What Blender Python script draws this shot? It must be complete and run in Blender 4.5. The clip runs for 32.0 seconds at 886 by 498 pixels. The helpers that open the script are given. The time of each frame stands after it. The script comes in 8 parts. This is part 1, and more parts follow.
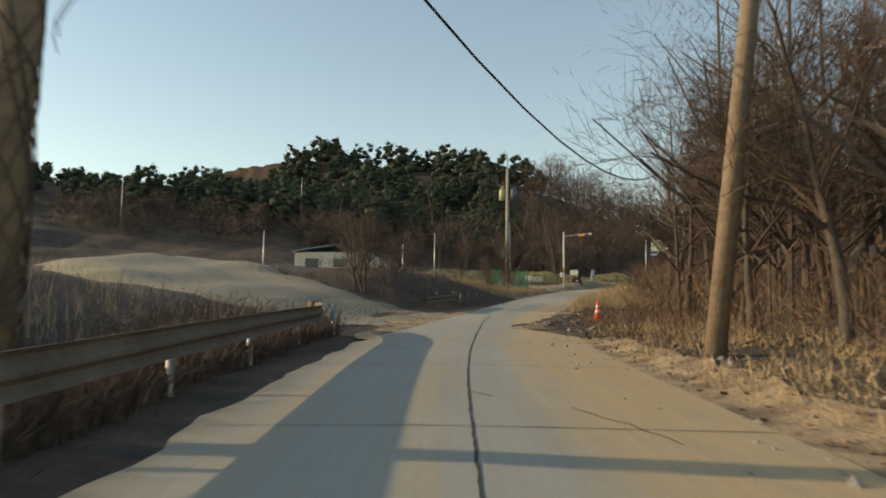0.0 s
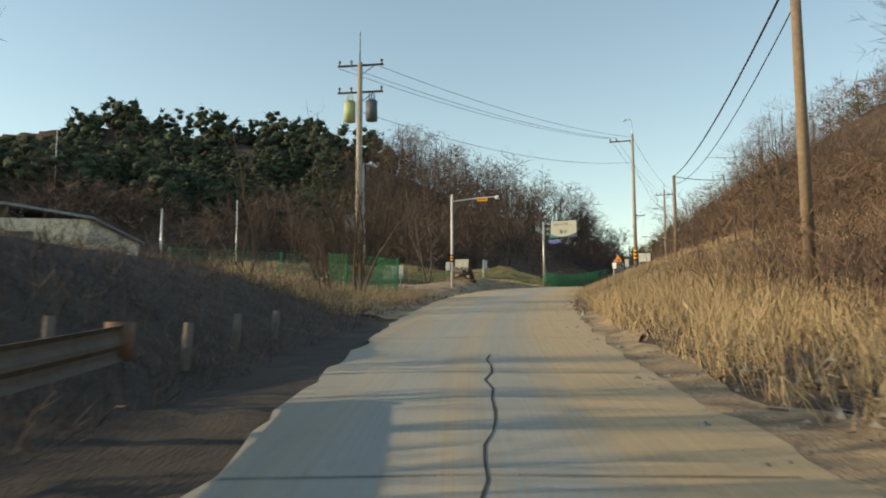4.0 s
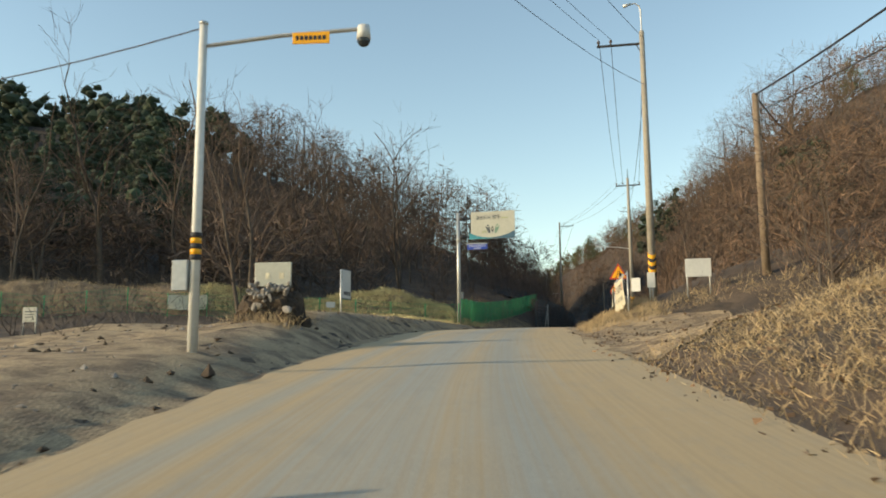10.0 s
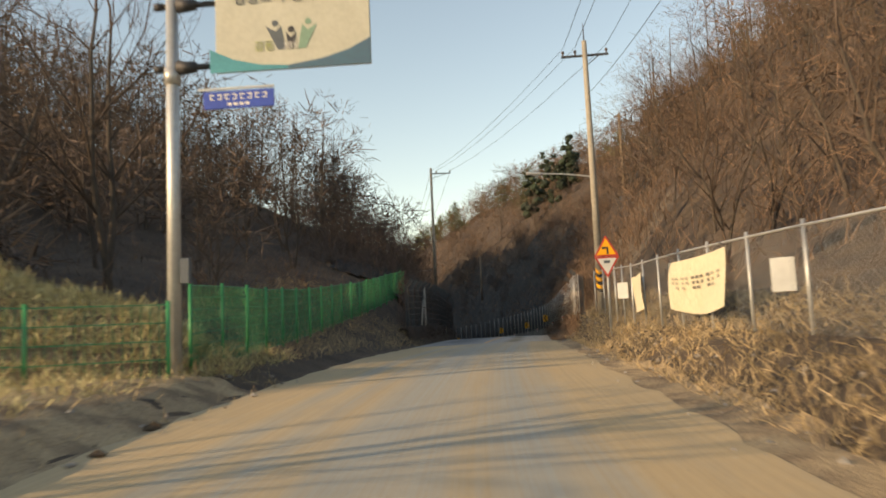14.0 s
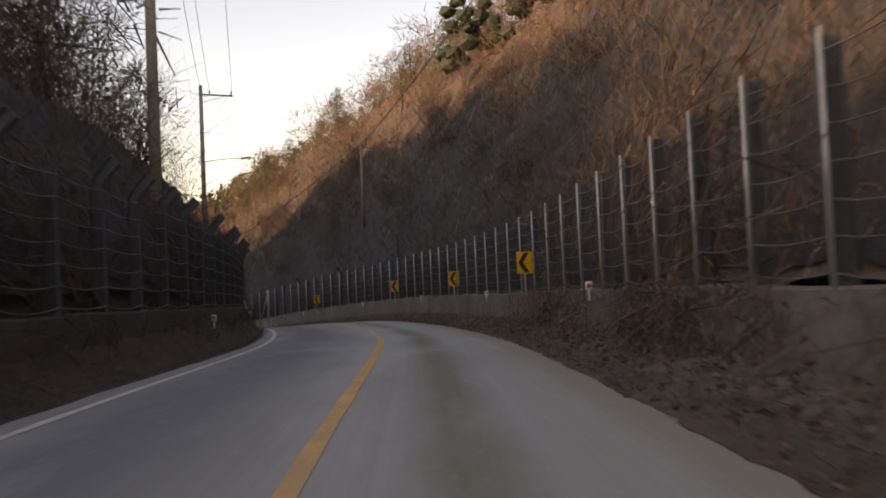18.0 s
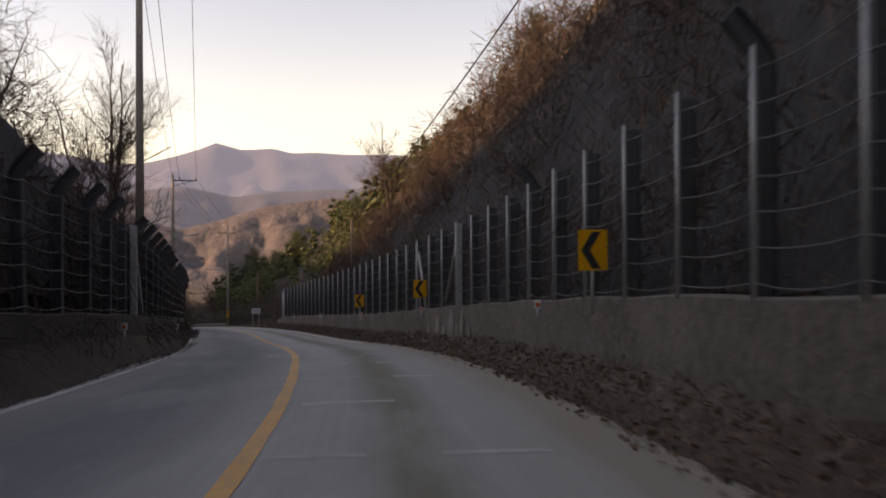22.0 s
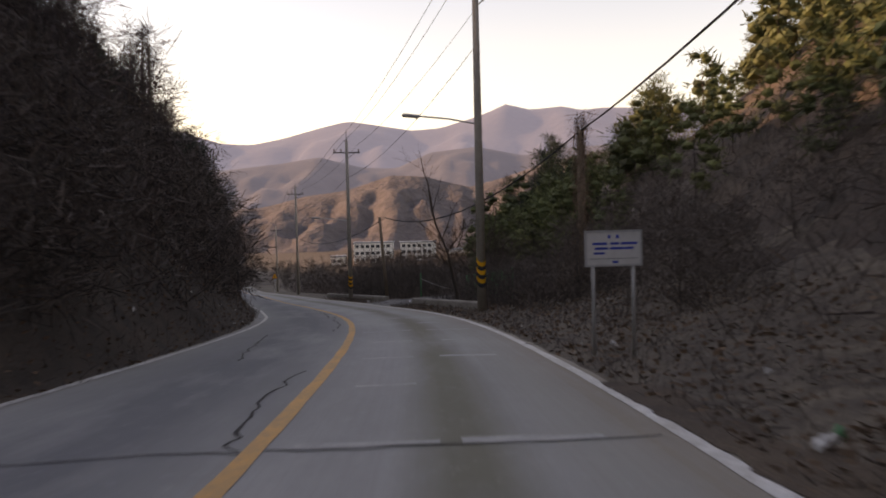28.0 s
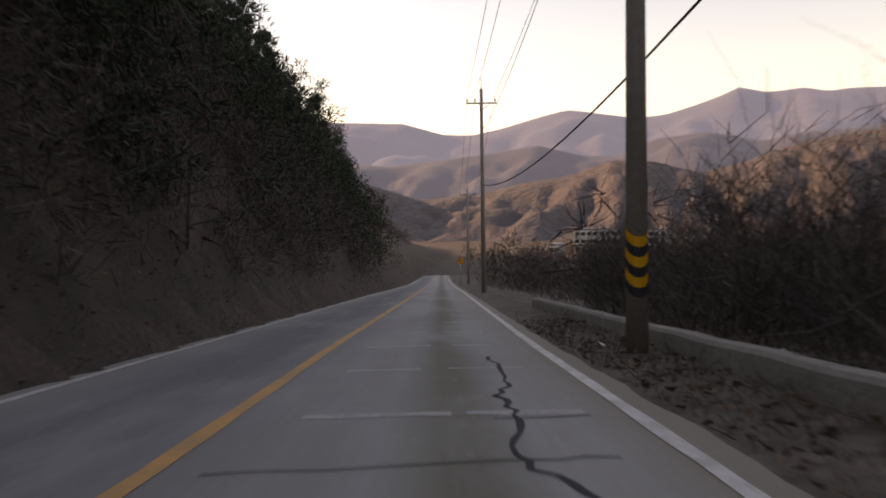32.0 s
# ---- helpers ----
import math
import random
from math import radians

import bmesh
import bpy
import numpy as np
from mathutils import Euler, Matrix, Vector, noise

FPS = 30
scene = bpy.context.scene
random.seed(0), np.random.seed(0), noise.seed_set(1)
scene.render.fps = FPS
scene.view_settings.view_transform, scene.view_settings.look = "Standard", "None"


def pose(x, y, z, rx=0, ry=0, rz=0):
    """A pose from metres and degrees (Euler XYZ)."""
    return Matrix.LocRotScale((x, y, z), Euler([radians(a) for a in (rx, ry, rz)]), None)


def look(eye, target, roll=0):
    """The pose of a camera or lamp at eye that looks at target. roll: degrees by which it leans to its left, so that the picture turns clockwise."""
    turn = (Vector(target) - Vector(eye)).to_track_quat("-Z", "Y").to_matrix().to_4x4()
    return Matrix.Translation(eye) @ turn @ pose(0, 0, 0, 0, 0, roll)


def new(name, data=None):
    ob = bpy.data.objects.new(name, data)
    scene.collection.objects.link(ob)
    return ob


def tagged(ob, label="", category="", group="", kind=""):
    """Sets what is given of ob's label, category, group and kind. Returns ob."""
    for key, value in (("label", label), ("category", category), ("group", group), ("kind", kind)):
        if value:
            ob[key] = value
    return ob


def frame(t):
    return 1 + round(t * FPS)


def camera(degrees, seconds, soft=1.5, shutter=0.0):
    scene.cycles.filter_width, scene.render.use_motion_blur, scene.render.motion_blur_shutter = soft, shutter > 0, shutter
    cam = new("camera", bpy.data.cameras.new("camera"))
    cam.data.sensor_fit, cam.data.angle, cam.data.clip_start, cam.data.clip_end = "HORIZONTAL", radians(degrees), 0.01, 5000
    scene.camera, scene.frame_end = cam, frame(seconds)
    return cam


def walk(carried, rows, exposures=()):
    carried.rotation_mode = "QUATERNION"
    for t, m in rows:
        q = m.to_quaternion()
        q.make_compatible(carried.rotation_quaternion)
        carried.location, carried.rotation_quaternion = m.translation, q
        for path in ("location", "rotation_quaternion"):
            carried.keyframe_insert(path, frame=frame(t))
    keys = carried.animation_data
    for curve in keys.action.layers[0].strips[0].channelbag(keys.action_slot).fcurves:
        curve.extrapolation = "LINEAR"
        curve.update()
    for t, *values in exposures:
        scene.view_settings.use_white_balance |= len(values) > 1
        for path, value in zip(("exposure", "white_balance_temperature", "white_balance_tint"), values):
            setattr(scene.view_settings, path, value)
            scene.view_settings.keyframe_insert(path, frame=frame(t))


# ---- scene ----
cam = camera(57.5, 32.0, soft=1.8, shutter=0.3)
PATH = [
    (0, (0.000, -0.000, -4.642), (-0.001, 9.937, -3.519), 0.76),
    (0.5, (0.015, 4.260, -4.347), (0.125, 14.193, -3.199), 0.80),
    (1, (0.103, 8.467, -4.040), (0.328, 18.405, -2.947), 0.81),
    (1.5, (0.192, 12.710, -3.772), (0.450, 22.645, -2.661), 0.74),
    (2, (0.264, 17.065, -3.491), (0.609, 26.998, -2.382), 0.75),
    (2.5, (0.448, 21.365, -3.186), (1.081, 31.287, -2.112), 0.67),
    (3, (0.854, 25.729, -2.874), (1.933, 35.612, -1.792), 0.41),
    (3.5, (1.407, 29.944, -2.594), (2.948, 39.764, -1.504), 0.08),
    (4, (2.168, 34.105, -2.289), (4.139, 43.846, -1.173), -0.19),
    (4.5, (3.061, 38.107, -2.010), (5.398, 47.769, -0.923), -0.88),
    (5, (4.003, 41.970, -1.725), (6.530, 51.574, -0.558), -1.25),
    (5.5, (4.941, 45.599, -1.428), (7.554, 55.177, -0.227), -1.60),
    (6, (5.821, 48.884, -1.148), (8.499, 58.447, 0.024), -2.11),
    (6.5, (6.607, 51.722, -0.908), (9.379, 61.266, 0.199), -2.98),
    (7, (7.302, 54.087, -0.700), (10.189, 63.565, 0.654), -2.54),
    (7.5, (7.951, 56.194, -0.470), (10.964, 65.631, 0.902), -1.96),
    (8, (8.604, 58.218, -0.257), (11.708, 67.637, 1.023), -1.37),
    (8.5, (9.262, 60.182, -0.074), (12.415, 69.580, 1.240), -1.25),
    (9, (9.947, 62.225, 0.115), (13.105, 71.617, 1.466), -1.04),
    (9.5, (10.709, 64.517, 0.325), (13.887, 73.896, 1.713), -0.60),
    (10, (11.598, 67.066, 0.559), (14.883, 76.404, 1.980), -0.49),
    (10.5, (12.661, 69.867, 0.820), (16.072, 79.163, 2.216), -0.86),
    (11, (13.893, 73.012, 1.108), (17.450, 82.248, 2.537), -1.46),
    (11.5, (15.276, 76.548, 1.458), (19.026, 85.704, 2.906), -2.21),
    (12, (16.958, 80.433, 1.865), (20.895, 89.510, 3.311), -2.50),
    (12.5, (18.842, 84.575, 2.235), (22.985, 93.576, 3.581), -2.52),
    (13, (20.810, 88.896, 2.562), (25.210, 97.787, 3.822), -2.87),
    (13.5, (22.926, 93.137, 2.891), (27.583, 101.900, 4.126), -3.13),
    (14, (25.444, 97.800, 3.262), (30.400, 106.412, 4.390), -2.67),
    (14.5, (28.425, 102.782, 3.569), (33.698, 111.216, 4.599), -2.28),
    (15, (31.779, 108.007, 3.833), (37.340, 116.288, 4.544), -1.83),
    (15.5, (35.455, 113.405, 3.972), (41.224, 121.555, 4.528), -1.63),
    (16, (39.366, 118.910, 4.055), (45.259, 126.971, 4.594), -1.59),
    (16.5, (43.404, 124.458, 4.156), (49.346, 132.476, 4.801), -1.70),
    (17, (47.461, 129.976, 4.329), (53.403, 137.997, 4.924), -2.79),
    (17.5, (51.401, 135.376, 4.497), (57.330, 143.414, 4.978), -2.63),
    (18, (55.121, 140.537, 4.591), (61.020, 148.606, 4.922), -2.48),
    (18.5, (58.589, 145.403, 4.557), (64.423, 153.523, 4.732), -2.28),
    (19, (61.865, 150.236, 4.420), (67.572, 158.447, 4.504), -2.05),
    (19.5, (65.092, 155.199, 4.263), (70.520, 163.598, 4.352), -1.49),
    (20, (68.170, 160.419, 4.112), (73.159, 169.085, 4.197), -0.86),
    (20.5, (71.021, 165.940, 3.955), (75.478, 174.892, 4.046), -0.62),
    (21, (73.562, 171.664, 3.788), (77.406, 180.895, 3.845), -0.35),
    (21.5, (75.744, 177.476, 3.566), (78.947, 186.949, 3.609), -0.27),
    (22, (77.476, 183.318, 3.310), (80.047, 192.982, 3.291), -0.18),
    (22.5, (78.702, 189.109, 3.014), (80.651, 198.915, 2.818), -0.18),
    (23, (79.573, 194.704, 2.619), (80.933, 204.603, 2.217), -0.74),
    (23.5, (80.102, 200.266, 2.145), (80.970, 210.218, 1.673), -0.82),
    (24, (80.438, 205.910, 1.628), (80.951, 215.882, 1.083), -1.27),
    (24.5, (80.564, 211.689, 1.087), (80.777, 221.673, 0.561), -1.69),
    (25, (80.510, 217.652, 0.580), (80.524, 227.638, 0.062), -1.62),
    (25.5, (80.370, 223.830, 0.062), (80.276, 233.816, -0.457), -1.53),
    (26, (80.236, 230.197, -0.470), (80.050, 240.187, -0.873), -1.40),
    (26.5, (80.047, 236.688, -0.974), (79.737, 246.676, -1.344), -1.34),
    (27, (79.759, 243.206, -1.477), (79.270, 253.185, -1.882), -1.30),
    (27.5, (79.345, 249.662, -2.000), (78.633, 259.624, -2.504), -1.27),
    (28, (78.803, 256.018, -2.551), (77.850, 265.962, -3.006), -1.43),
    (28.5, (78.142, 262.361, -3.075), (76.896, 272.271, -3.570), -1.41),
    (29, (77.235, 268.685, -3.610), (75.691, 278.550, -4.162), -1.76),
    (29.5, (76.163, 274.975, -4.167), (74.268, 284.778, -4.732), -1.96),
    (30, (74.875, 281.084, -4.666), (72.599, 290.805, -5.246), -1.58),
    (30.5, (73.374, 286.705, -5.132), (70.723, 296.331, -5.698), -1.82),
    (31, (71.684, 291.964, -5.614), (68.707, 301.493, -6.187), -1.15),
    (31.5, (69.79, 297.38, -6.163), (66.52, 306.816, -6.666), -1.46),
    (32, (67.65, 303.215, -6.755), (64.108, 312.553, -7.255), -0.99),
]
EXPOSURES = [
    (0.0, 0.34, 8300, 8), (4.0, 0.44, 7800, 5), (9.0, 0.55, 7500, 3), (13.0, 0.48, 7700, 5), (14.0, 0.66, 9200, 14), (14.5, 0.72, 9800, 17), (16.5, 1.02, 11200, 28),
    (18.0, 1.14, 11400, 32), (19.0, 1.3, 11600, 30), (20.0, 1.1, 11400, 31), (21.0, 0.78, 10800, 34), (24.0, 0.9, 10600, 36), (28.0, 0.86, 10600, 36), (30.0, 0.9, 10800, 36), (31.0, 1.0, 10800, 36), (32.0, 0.74, 11000, 37),
]
walk(cam, [(t, look(eye, target, roll)) for t, eye, target, roll in PATH], EXPOSURES)

# ---- world and sun ----
SUN_AZ = math.atan2(0.11, -0.99)      # direction towards the sun, seen from above
SUN_EL = radians(17.0)
world = bpy.data.worlds.new("world")
scene.world = world
world.use_nodes = True
wn, wl = world.node_tree.nodes, world.node_tree.links
wn.clear()
sky = wn.new("ShaderNodeTexSky")
sky.sky_type = "NISHITA"
sky.sun_disc = False
sky.sun_elevation = SUN_EL
sky.sun_rotation = math.pi / 2 - SUN_AZ
sky.altitude = 200
sky.air_density, sky.dust_density, sky.ozone_density = 1.1, 0.35, 1.2
bgn = wn.new("ShaderNodeBackground")
bgn.inputs["Strength"].default_value = 0.175
wout = wn.new("ShaderNodeOutputWorld")
wl.new(sky.outputs[0], bgn.inputs["Color"])
wl.new(bgn.outputs[0], wout.inputs["Surface"])

sun = new("sun", bpy.data.lights.new("sun", "SUN"))
sun.data.energy = 3.3
sun.data.angle = radians(0.6)
sun.data.color = (1.0, 0.82, 0.60)
to_sun = Vector((math.cos(SUN_AZ) * math.cos(SUN_EL), math.sin(SUN_AZ) * math.cos(SUN_EL), math.sin(SUN_EL)))
sun.matrix_world = look(to_sun * 200, (0, 0, 0))

# ---- the road's axis: x, y, z every 20 m from 60 m before the start ----
AXIS = np.array([
    [-0.21, -59.56, -9.86], [-0.14, -40.0, -8.54], [-0.07, -20.0, -7.19], [0.0, 0.0, -5.84], [0.39, 19.99, -4.48],
    [3.46, 39.72, -3.09], [8.86, 58.97, -1.39], [15.79, 77.73, 0.38], [24.36, 95.79, 1.9], [34.99, 112.72, 2.75],
    [46.69, 128.93, 3.1], [58.4, 145.15, 3.35], [69.03, 162.08, 2.86], [76.65, 180.53, 2.23], [80.08, 200.19, 0.95],
    [80.45, 220.17, -0.83], [79.89, 240.16, -2.44], [78.38, 260.1, -4.09], [75.14, 279.83, -5.76], [69.14, 298.89, -7.52],
    [61.99, 317.56, -9.2], [54.84, 336.24, -10.85], [47.69, 354.92, -12.5], [40.54, 373.6, -14.2], [33.39, 392.28, -15.85],
    [26.24, 410.96, -17.5], [19.09, 429.64, -19.0], [11.94, 448.32, -20.2], [4.79, 467.0, -21.2], [-2.36, 485.68, -22.0],
    [-9.51, 504.36, -22.5]])
S0, S1, DS = -38.0, 500.0, 0.5
ST = np.arange(S0, S1, DS)


def spline(knots, u):
    i = np.clip(np.floor(u).astype(int), 1, len(knots) - 3)
    w = (u - i)[:, None]
    a, b, c, d = knots[i - 1], knots[i], knots[i + 1], knots[i + 2]
    return 0.5 * (2 * b + (c - a) * w + (2 * a - 5 * b + 4 * c - d) * w * w + (3 * b - a - 3 * c + d) * w ** 3)


AX = spline(AXIS, (ST + 60.0) / 20.0)
TG = np.gradient(AX[:, :2], axis=0)
TG /= np.linalg.norm(TG, axis=1)[:, None]


def axis_at(s):
    """Arrays of place and heading on the road's axis."""
    s = np.asarray(s, float)
    p = np.stack([np.interp(s, ST, AX[:, k]) for k in range(3)], -1)
    t = np.stack([np.interp(s, ST, TG[:, k]) for k in range(2)], -1)
    return p, t


def at(s, d, h=0.0):
    """World place: s along the road, d to its right, h over its surface. Arrays or numbers."""
    p, t = axis_at(s)
    d, h = np.asarray(d, float), np.asarray(h, float)
    return np.stack([p[..., 0] + d * t[..., 1], p[..., 1] - d * t[..., 0], p[..., 2] + h], -1)


def heading(s):
    _, t = axis_at(s)
    return math.degrees(math.atan2(-t[0], t[1]))


# ---- the lie of the land: heights over the road at distances from its axis ----
DL = np.array([-400, -120, -60, -30, -15, -8, -5.3, -4.6, -3.2, 0, 3.0, 3.6, 5, 8, 15, 30, 60, 120, 400], float)
PROF = {}


def profile(s, left, right):
    """left: heights at 4.6, 5.3, 8, 15, 30, 60, 120 m; right: at 3.6, 5, 8, 15, 30, 60, 120 m."""
    far_l, far_r = left[-1] * 0.6, right[-1] * 0.7
    PROF[s] = [far_l, *left[::-1], -0.04, -0.1, -0.04, *right, far_r]


profile(-38, (-0.5, -0.8, -0.4, 2.4, 3, 3, 3), (0.1, 0.2, 0.5, 1, 2, 5, 9))
profile(12, (-0.8, -1.0, -0.4, 2.5, 3.0, 3, 4), (0.1, 0.2, 0.4, 0.9, 2.5, 6, 10))
profile(22, (-0.12, -0.1, 0.3, 1.9, 2.7, 3, 4), (0.0, 0.05, 0.2, 0.6, 3, 7, 11))
profile(30, (0.0, 0.1, 0.4, 1.2, 2.3, 2.8, 4), (-0.1, 0.0, 0.1, 0.6, 3, 8, 12))
profile(38, (0.1, 0.35, 1.0, 1.75, 2.5, 2.9, 4.5), (0.1, 0.15, 0.3, 0.9, 3, 7, 11))
profile(46, (0.4, 0.8, 2.1, 2.2, 2.5, 3.0, 6), (0.1, 0.25, 0.45, 1.5, 4.5, 9, 13))
profile(58, (0.3, 0.55, 1.4, 1.9, 2.4, 3, 9), (0.15, 0.5, 1.1, 2.6, 5.5, 11, 16))
profile(70, (0.05, 0.08, 0.3, 0.5, 1.1, 2.5, 14), (0.2, 0.9, 2.0, 3.4, 6.5, 12, 17))
profile(85, (0.40, 0.50, 0.25, 0.0, -0.1, 4, 18), (0.15, 0.6, 1.6, 3.2, 6.0, 11, 16))
profile(91, (0.72, 0.85, 0.40, 0.1, 0.0, 6, 19), (0.0, 0.05, 0.3, 2.4, 6.0, 11, 16))
profile(99, (0.55, 0.60, 0.3, 0.0, -0.3, 9, 24), (0.3, 0.9, 1.9, 3.6, 7, 12, 16))
profile(115, (0.2, 0.3, 0.3, 1.2, 4.0, 14, 23), (0.4, 1.0, 2.2, 4.6, 9, 13, 16))
profile(128, (0.2, 0.4, 1.2, 3.2, 6.0, 12, 22), (0.4, 1.1, 2.8, 6.2, 11, 15, 18))
profile(140, (0.1, 0.7, 2.5, 4.4, 7.5, 14, 25), (1.05, 1.9, 6.0, 13, 19, 24, 28))
profile(170, (0.1, 1.2, 5.4, 9.5, 16, 29, 38), (1.1, 2.8, 9.0, 20, 29, 35, 40))
profile(205, (0.1, 1.2, 6.4, 11.0, 18, 32, 42), (1.1, 2.6, 8.5, 19, 28, 36, 44))
profile(240, (0.1, 1.1, 4.6, 8.0, 16, 34, 44), (1.05, 2.3, 7.4, 17, 29, 42, 54))
profile(268, (0.1, 0.9, 3.8, 7.5, 15, 28, 38), (0.9, 1.5, 5.0, 13, 26, 42, 56))
profile(284, (0.1, 0.5, 3.0, 8, 16, 28, 38), (0.1, 0.4, 2.0, 8, 22, 40, 52))
profile(310, (0.1, 0.6, 4.6, 11, 20, 32, 44), (0.05, 0.1, 0.5, 6, 18, 33, 46))
profile(335, (0.1, 0.8, 6.0, 13, 22, 34, 46), (0.05, 0.0, 0.0, 2.6, 10, 19, 28))
profile(370, (0.1, 0.8, 6.4, 15, 26, 42, 56), (0.05, 0.0, -0.4, -0.5, 0.5, 3, 6))
profile(420, (0.1, 0.8, 6.0, 14, 25, 42, 60), (0.05, 0.0, -0.3, -0.6, -0.5, 0, 2))
profile(500, (0.1, 0.6, 4.0, 11, 24, 44, 62), (0.05, 0.0, 0, 0, 0, 0, 2))
PS = np.array(sorted(PROF))
PH = np.array([PROF[s] for s in PS])


def lie(s, d):
    """Height of the ground over the road, without its small bumps."""
    s, d = np.asarray(s, float), np.asarray(d, float)
    i = np.clip(np.searchsorted(PS, s) - 1, 0, len(PS) - 2)
    w = np.clip((s - PS[i]) / (PS[i + 1] - PS[i]), 0, 1)
    j = np.clip(np.searchsorted(DL, d) - 1, 0, len(DL) - 2)
    v = np.clip((d - DL[j]) / (DL[j + 1] - DL[j]), 0, 1)
    a = PH[i, j] * (1 - w) + PH[i + 1, j] * w
    b = PH[i, j + 1] * (1 - w) + PH[i + 1, j + 1] * w
    return a * (1 - v) + b * v


def bumps(x, y, size):
    """Smooth pseudo-random waves of about one metre's height at the given size."""
    u, v = x / size, y / size
    return (np.sin(1.7 * u + 1.3 * v + 0.4) * np.sin(0.9 * u - 2.1 * v) + 0.6 * np.sin(3.1 * u + 0.7) * np.sin(2.7 * v + 1.9 + u)
            + 0.4 * np.sin(5.3 * u - 4.1 * v) * np.sin(4.7 * v + 2.2 * u)) / 1.6


def to_road(x, y):
    """s and d of world places (arrays)."""
    x, y = np.asarray(x, float).ravel(), np.asarray(y, float).ravel()
    s, d = np.empty(len(x)), np.empty(len(x))
    coarse = AX[::4]
    for k in range(0, len(x), 20000):
        px, py = x[k:k + 20000, None], y[k:k + 20000, None]
        i = ((px - coarse[:, 0]) ** 2 + (py - coarse[:, 1]) ** 2).argmin(1) * 4
        rx, ry = px[:, 0] - AX[i, 0], py[:, 0] - AX[i, 1]
        along = rx * TG[i, 0] + ry * TG[i, 1]
        s[k:k + 20000] = ST[i] + along
        d[k:k + 20000] = rx * TG[i, 1] - ry * TG[i, 0]
    return s, d


def ground_z(x, y):
    """World height of the ground."""
    s, d = to_road(x, y)
    sc = np.clip(s, S0, S1 - 1)
    zr = np.interp(sc, ST, AX[:, 2])
    h = lie(sc, d)
    off = np.abs(d)
    rough = np.clip((off - 4.0) / 10.0, 0, 1)
    x, y = np.ravel(x), np.ravel(y)
    h = h + rough * (0.25 * bumps(x, y, 3.0) + 0.9 * np.clip(off / 40, 0, 1) * bumps(x + 9, y, 14.0))
    over = np.abs(s - sc) + np.maximum(off - 150, 0)
    far = np.clip(over / 400, 0, 1)
    return (zr + h) * (1 - far) - 35.0 * far


def on_ground(s, d):
    p = at(s, d)
    p[..., 2] = ground_z(p[..., 0], p[..., 1]).reshape(np.shape(p[..., 0]))
    return p

# ---- materials ----
def material(name, base, rough=0.8, metal=0.0, vary=0.15, size=2.0, other=None, bump=0.0, bump_size=None, spread=0.5, coords="Object"):
    """A surface whose colour drifts between base and other at two scales, with fine relief."""
    m = bpy.data.materials.new(name)
    m.use_nodes = True
    n, l = m.node_tree.nodes, m.node_tree.links
    b = n["Principled BSDF"]
    b.inputs["Roughness"].default_value, b.inputs["Metallic"].default_value = rough, metal
    tc = n.new("ShaderNodeTexCoord")
    big, fine = n.new("ShaderNodeTexNoise"), n.new("ShaderNodeTexNoise")
    big.inputs["Scale"].default_value, fine.inputs["Scale"].default_value = 1.0 / size, 9.0 / size
    big.inputs["Detail"].default_value = fine.inputs["Detail"].default_value = 5
    for k in (big, fine):
        l.new(tc.outputs[coords], k.inputs["Vector"])
    add = n.new("ShaderNodeMath")
    add.operation = "ADD"
    l.new(big.outputs["Fac"], add.inputs[0])
    l.new(fine.outputs["Fac"], add.inputs[1])
    ramp = n.new("ShaderNodeValToRGB")
    ramp.color_ramp.elements[0].position, ramp.color_ramp.elements[1].position = 0.5 - spread / 2 + 0.25, 0.75 + spread / 2 - 0.0
    half = n.new("ShaderNodeMath")
    half.operation = "MULTIPLY"
    half.inputs[1].default_value = 0.75
    l.new(add.outputs[0], half.inputs[0])
    l.new(half.outputs[0], ramp.inputs["Fac"])
    o = other or tuple(c * (1 - 2 * vary) for c in base)
    ramp.color_ramp.elements[0].color, ramp.color_ramp.elements[1].color = (*o, 1), (*base, 1)
    l.new(ramp.outputs["Color"], b.inputs["Base Color"])
    if bump:
        bn, bt = n.new("ShaderNodeBump"), n.new("ShaderNodeTexNoise")
        bt.inputs["Scale"].default_value, bt.inputs["Detail"].default_value = 1.0 / (bump_size or size / 10), 6
        l.new(tc.outputs[coords], bt.inputs["Vector"])
        bn.inputs["Strength"].default_value, bn.inputs["Distance"].default_value = bump, (bump_size or size / 10)
        l.new(bt.outputs["Fac"], bn.inputs["Height"])
        l.new(bn.outputs["Normal"], b.inputs["Normal"])
    return m


def islands(m, amount=0.35):
    """Lets the separate pieces of a mesh differ a little in brightness."""
    n, l = m.node_tree.nodes, m.node_tree.links
    b = n["Principled BSDF"]
    src = b.inputs["Base Color"].links[0].from_socket
    geo, hsv, mp = n.new("ShaderNodeNewGeometry"), n.new("ShaderNodeHueSaturation"), n.new("ShaderNodeMapRange")
    mp.inputs["To Min"].default_value, mp.inputs["To Max"].default_value = 1 - amount, 1 + amount
    l.new(geo.outputs["Random Per Island"], mp.inputs["Value"])
    l.new(mp.outputs["Result"], hsv.inputs["Value"])
    l.new(src, hsv.inputs["Color"])
    l.new(hsv.outputs["Color"], b.inputs["Base Color"])
    return m


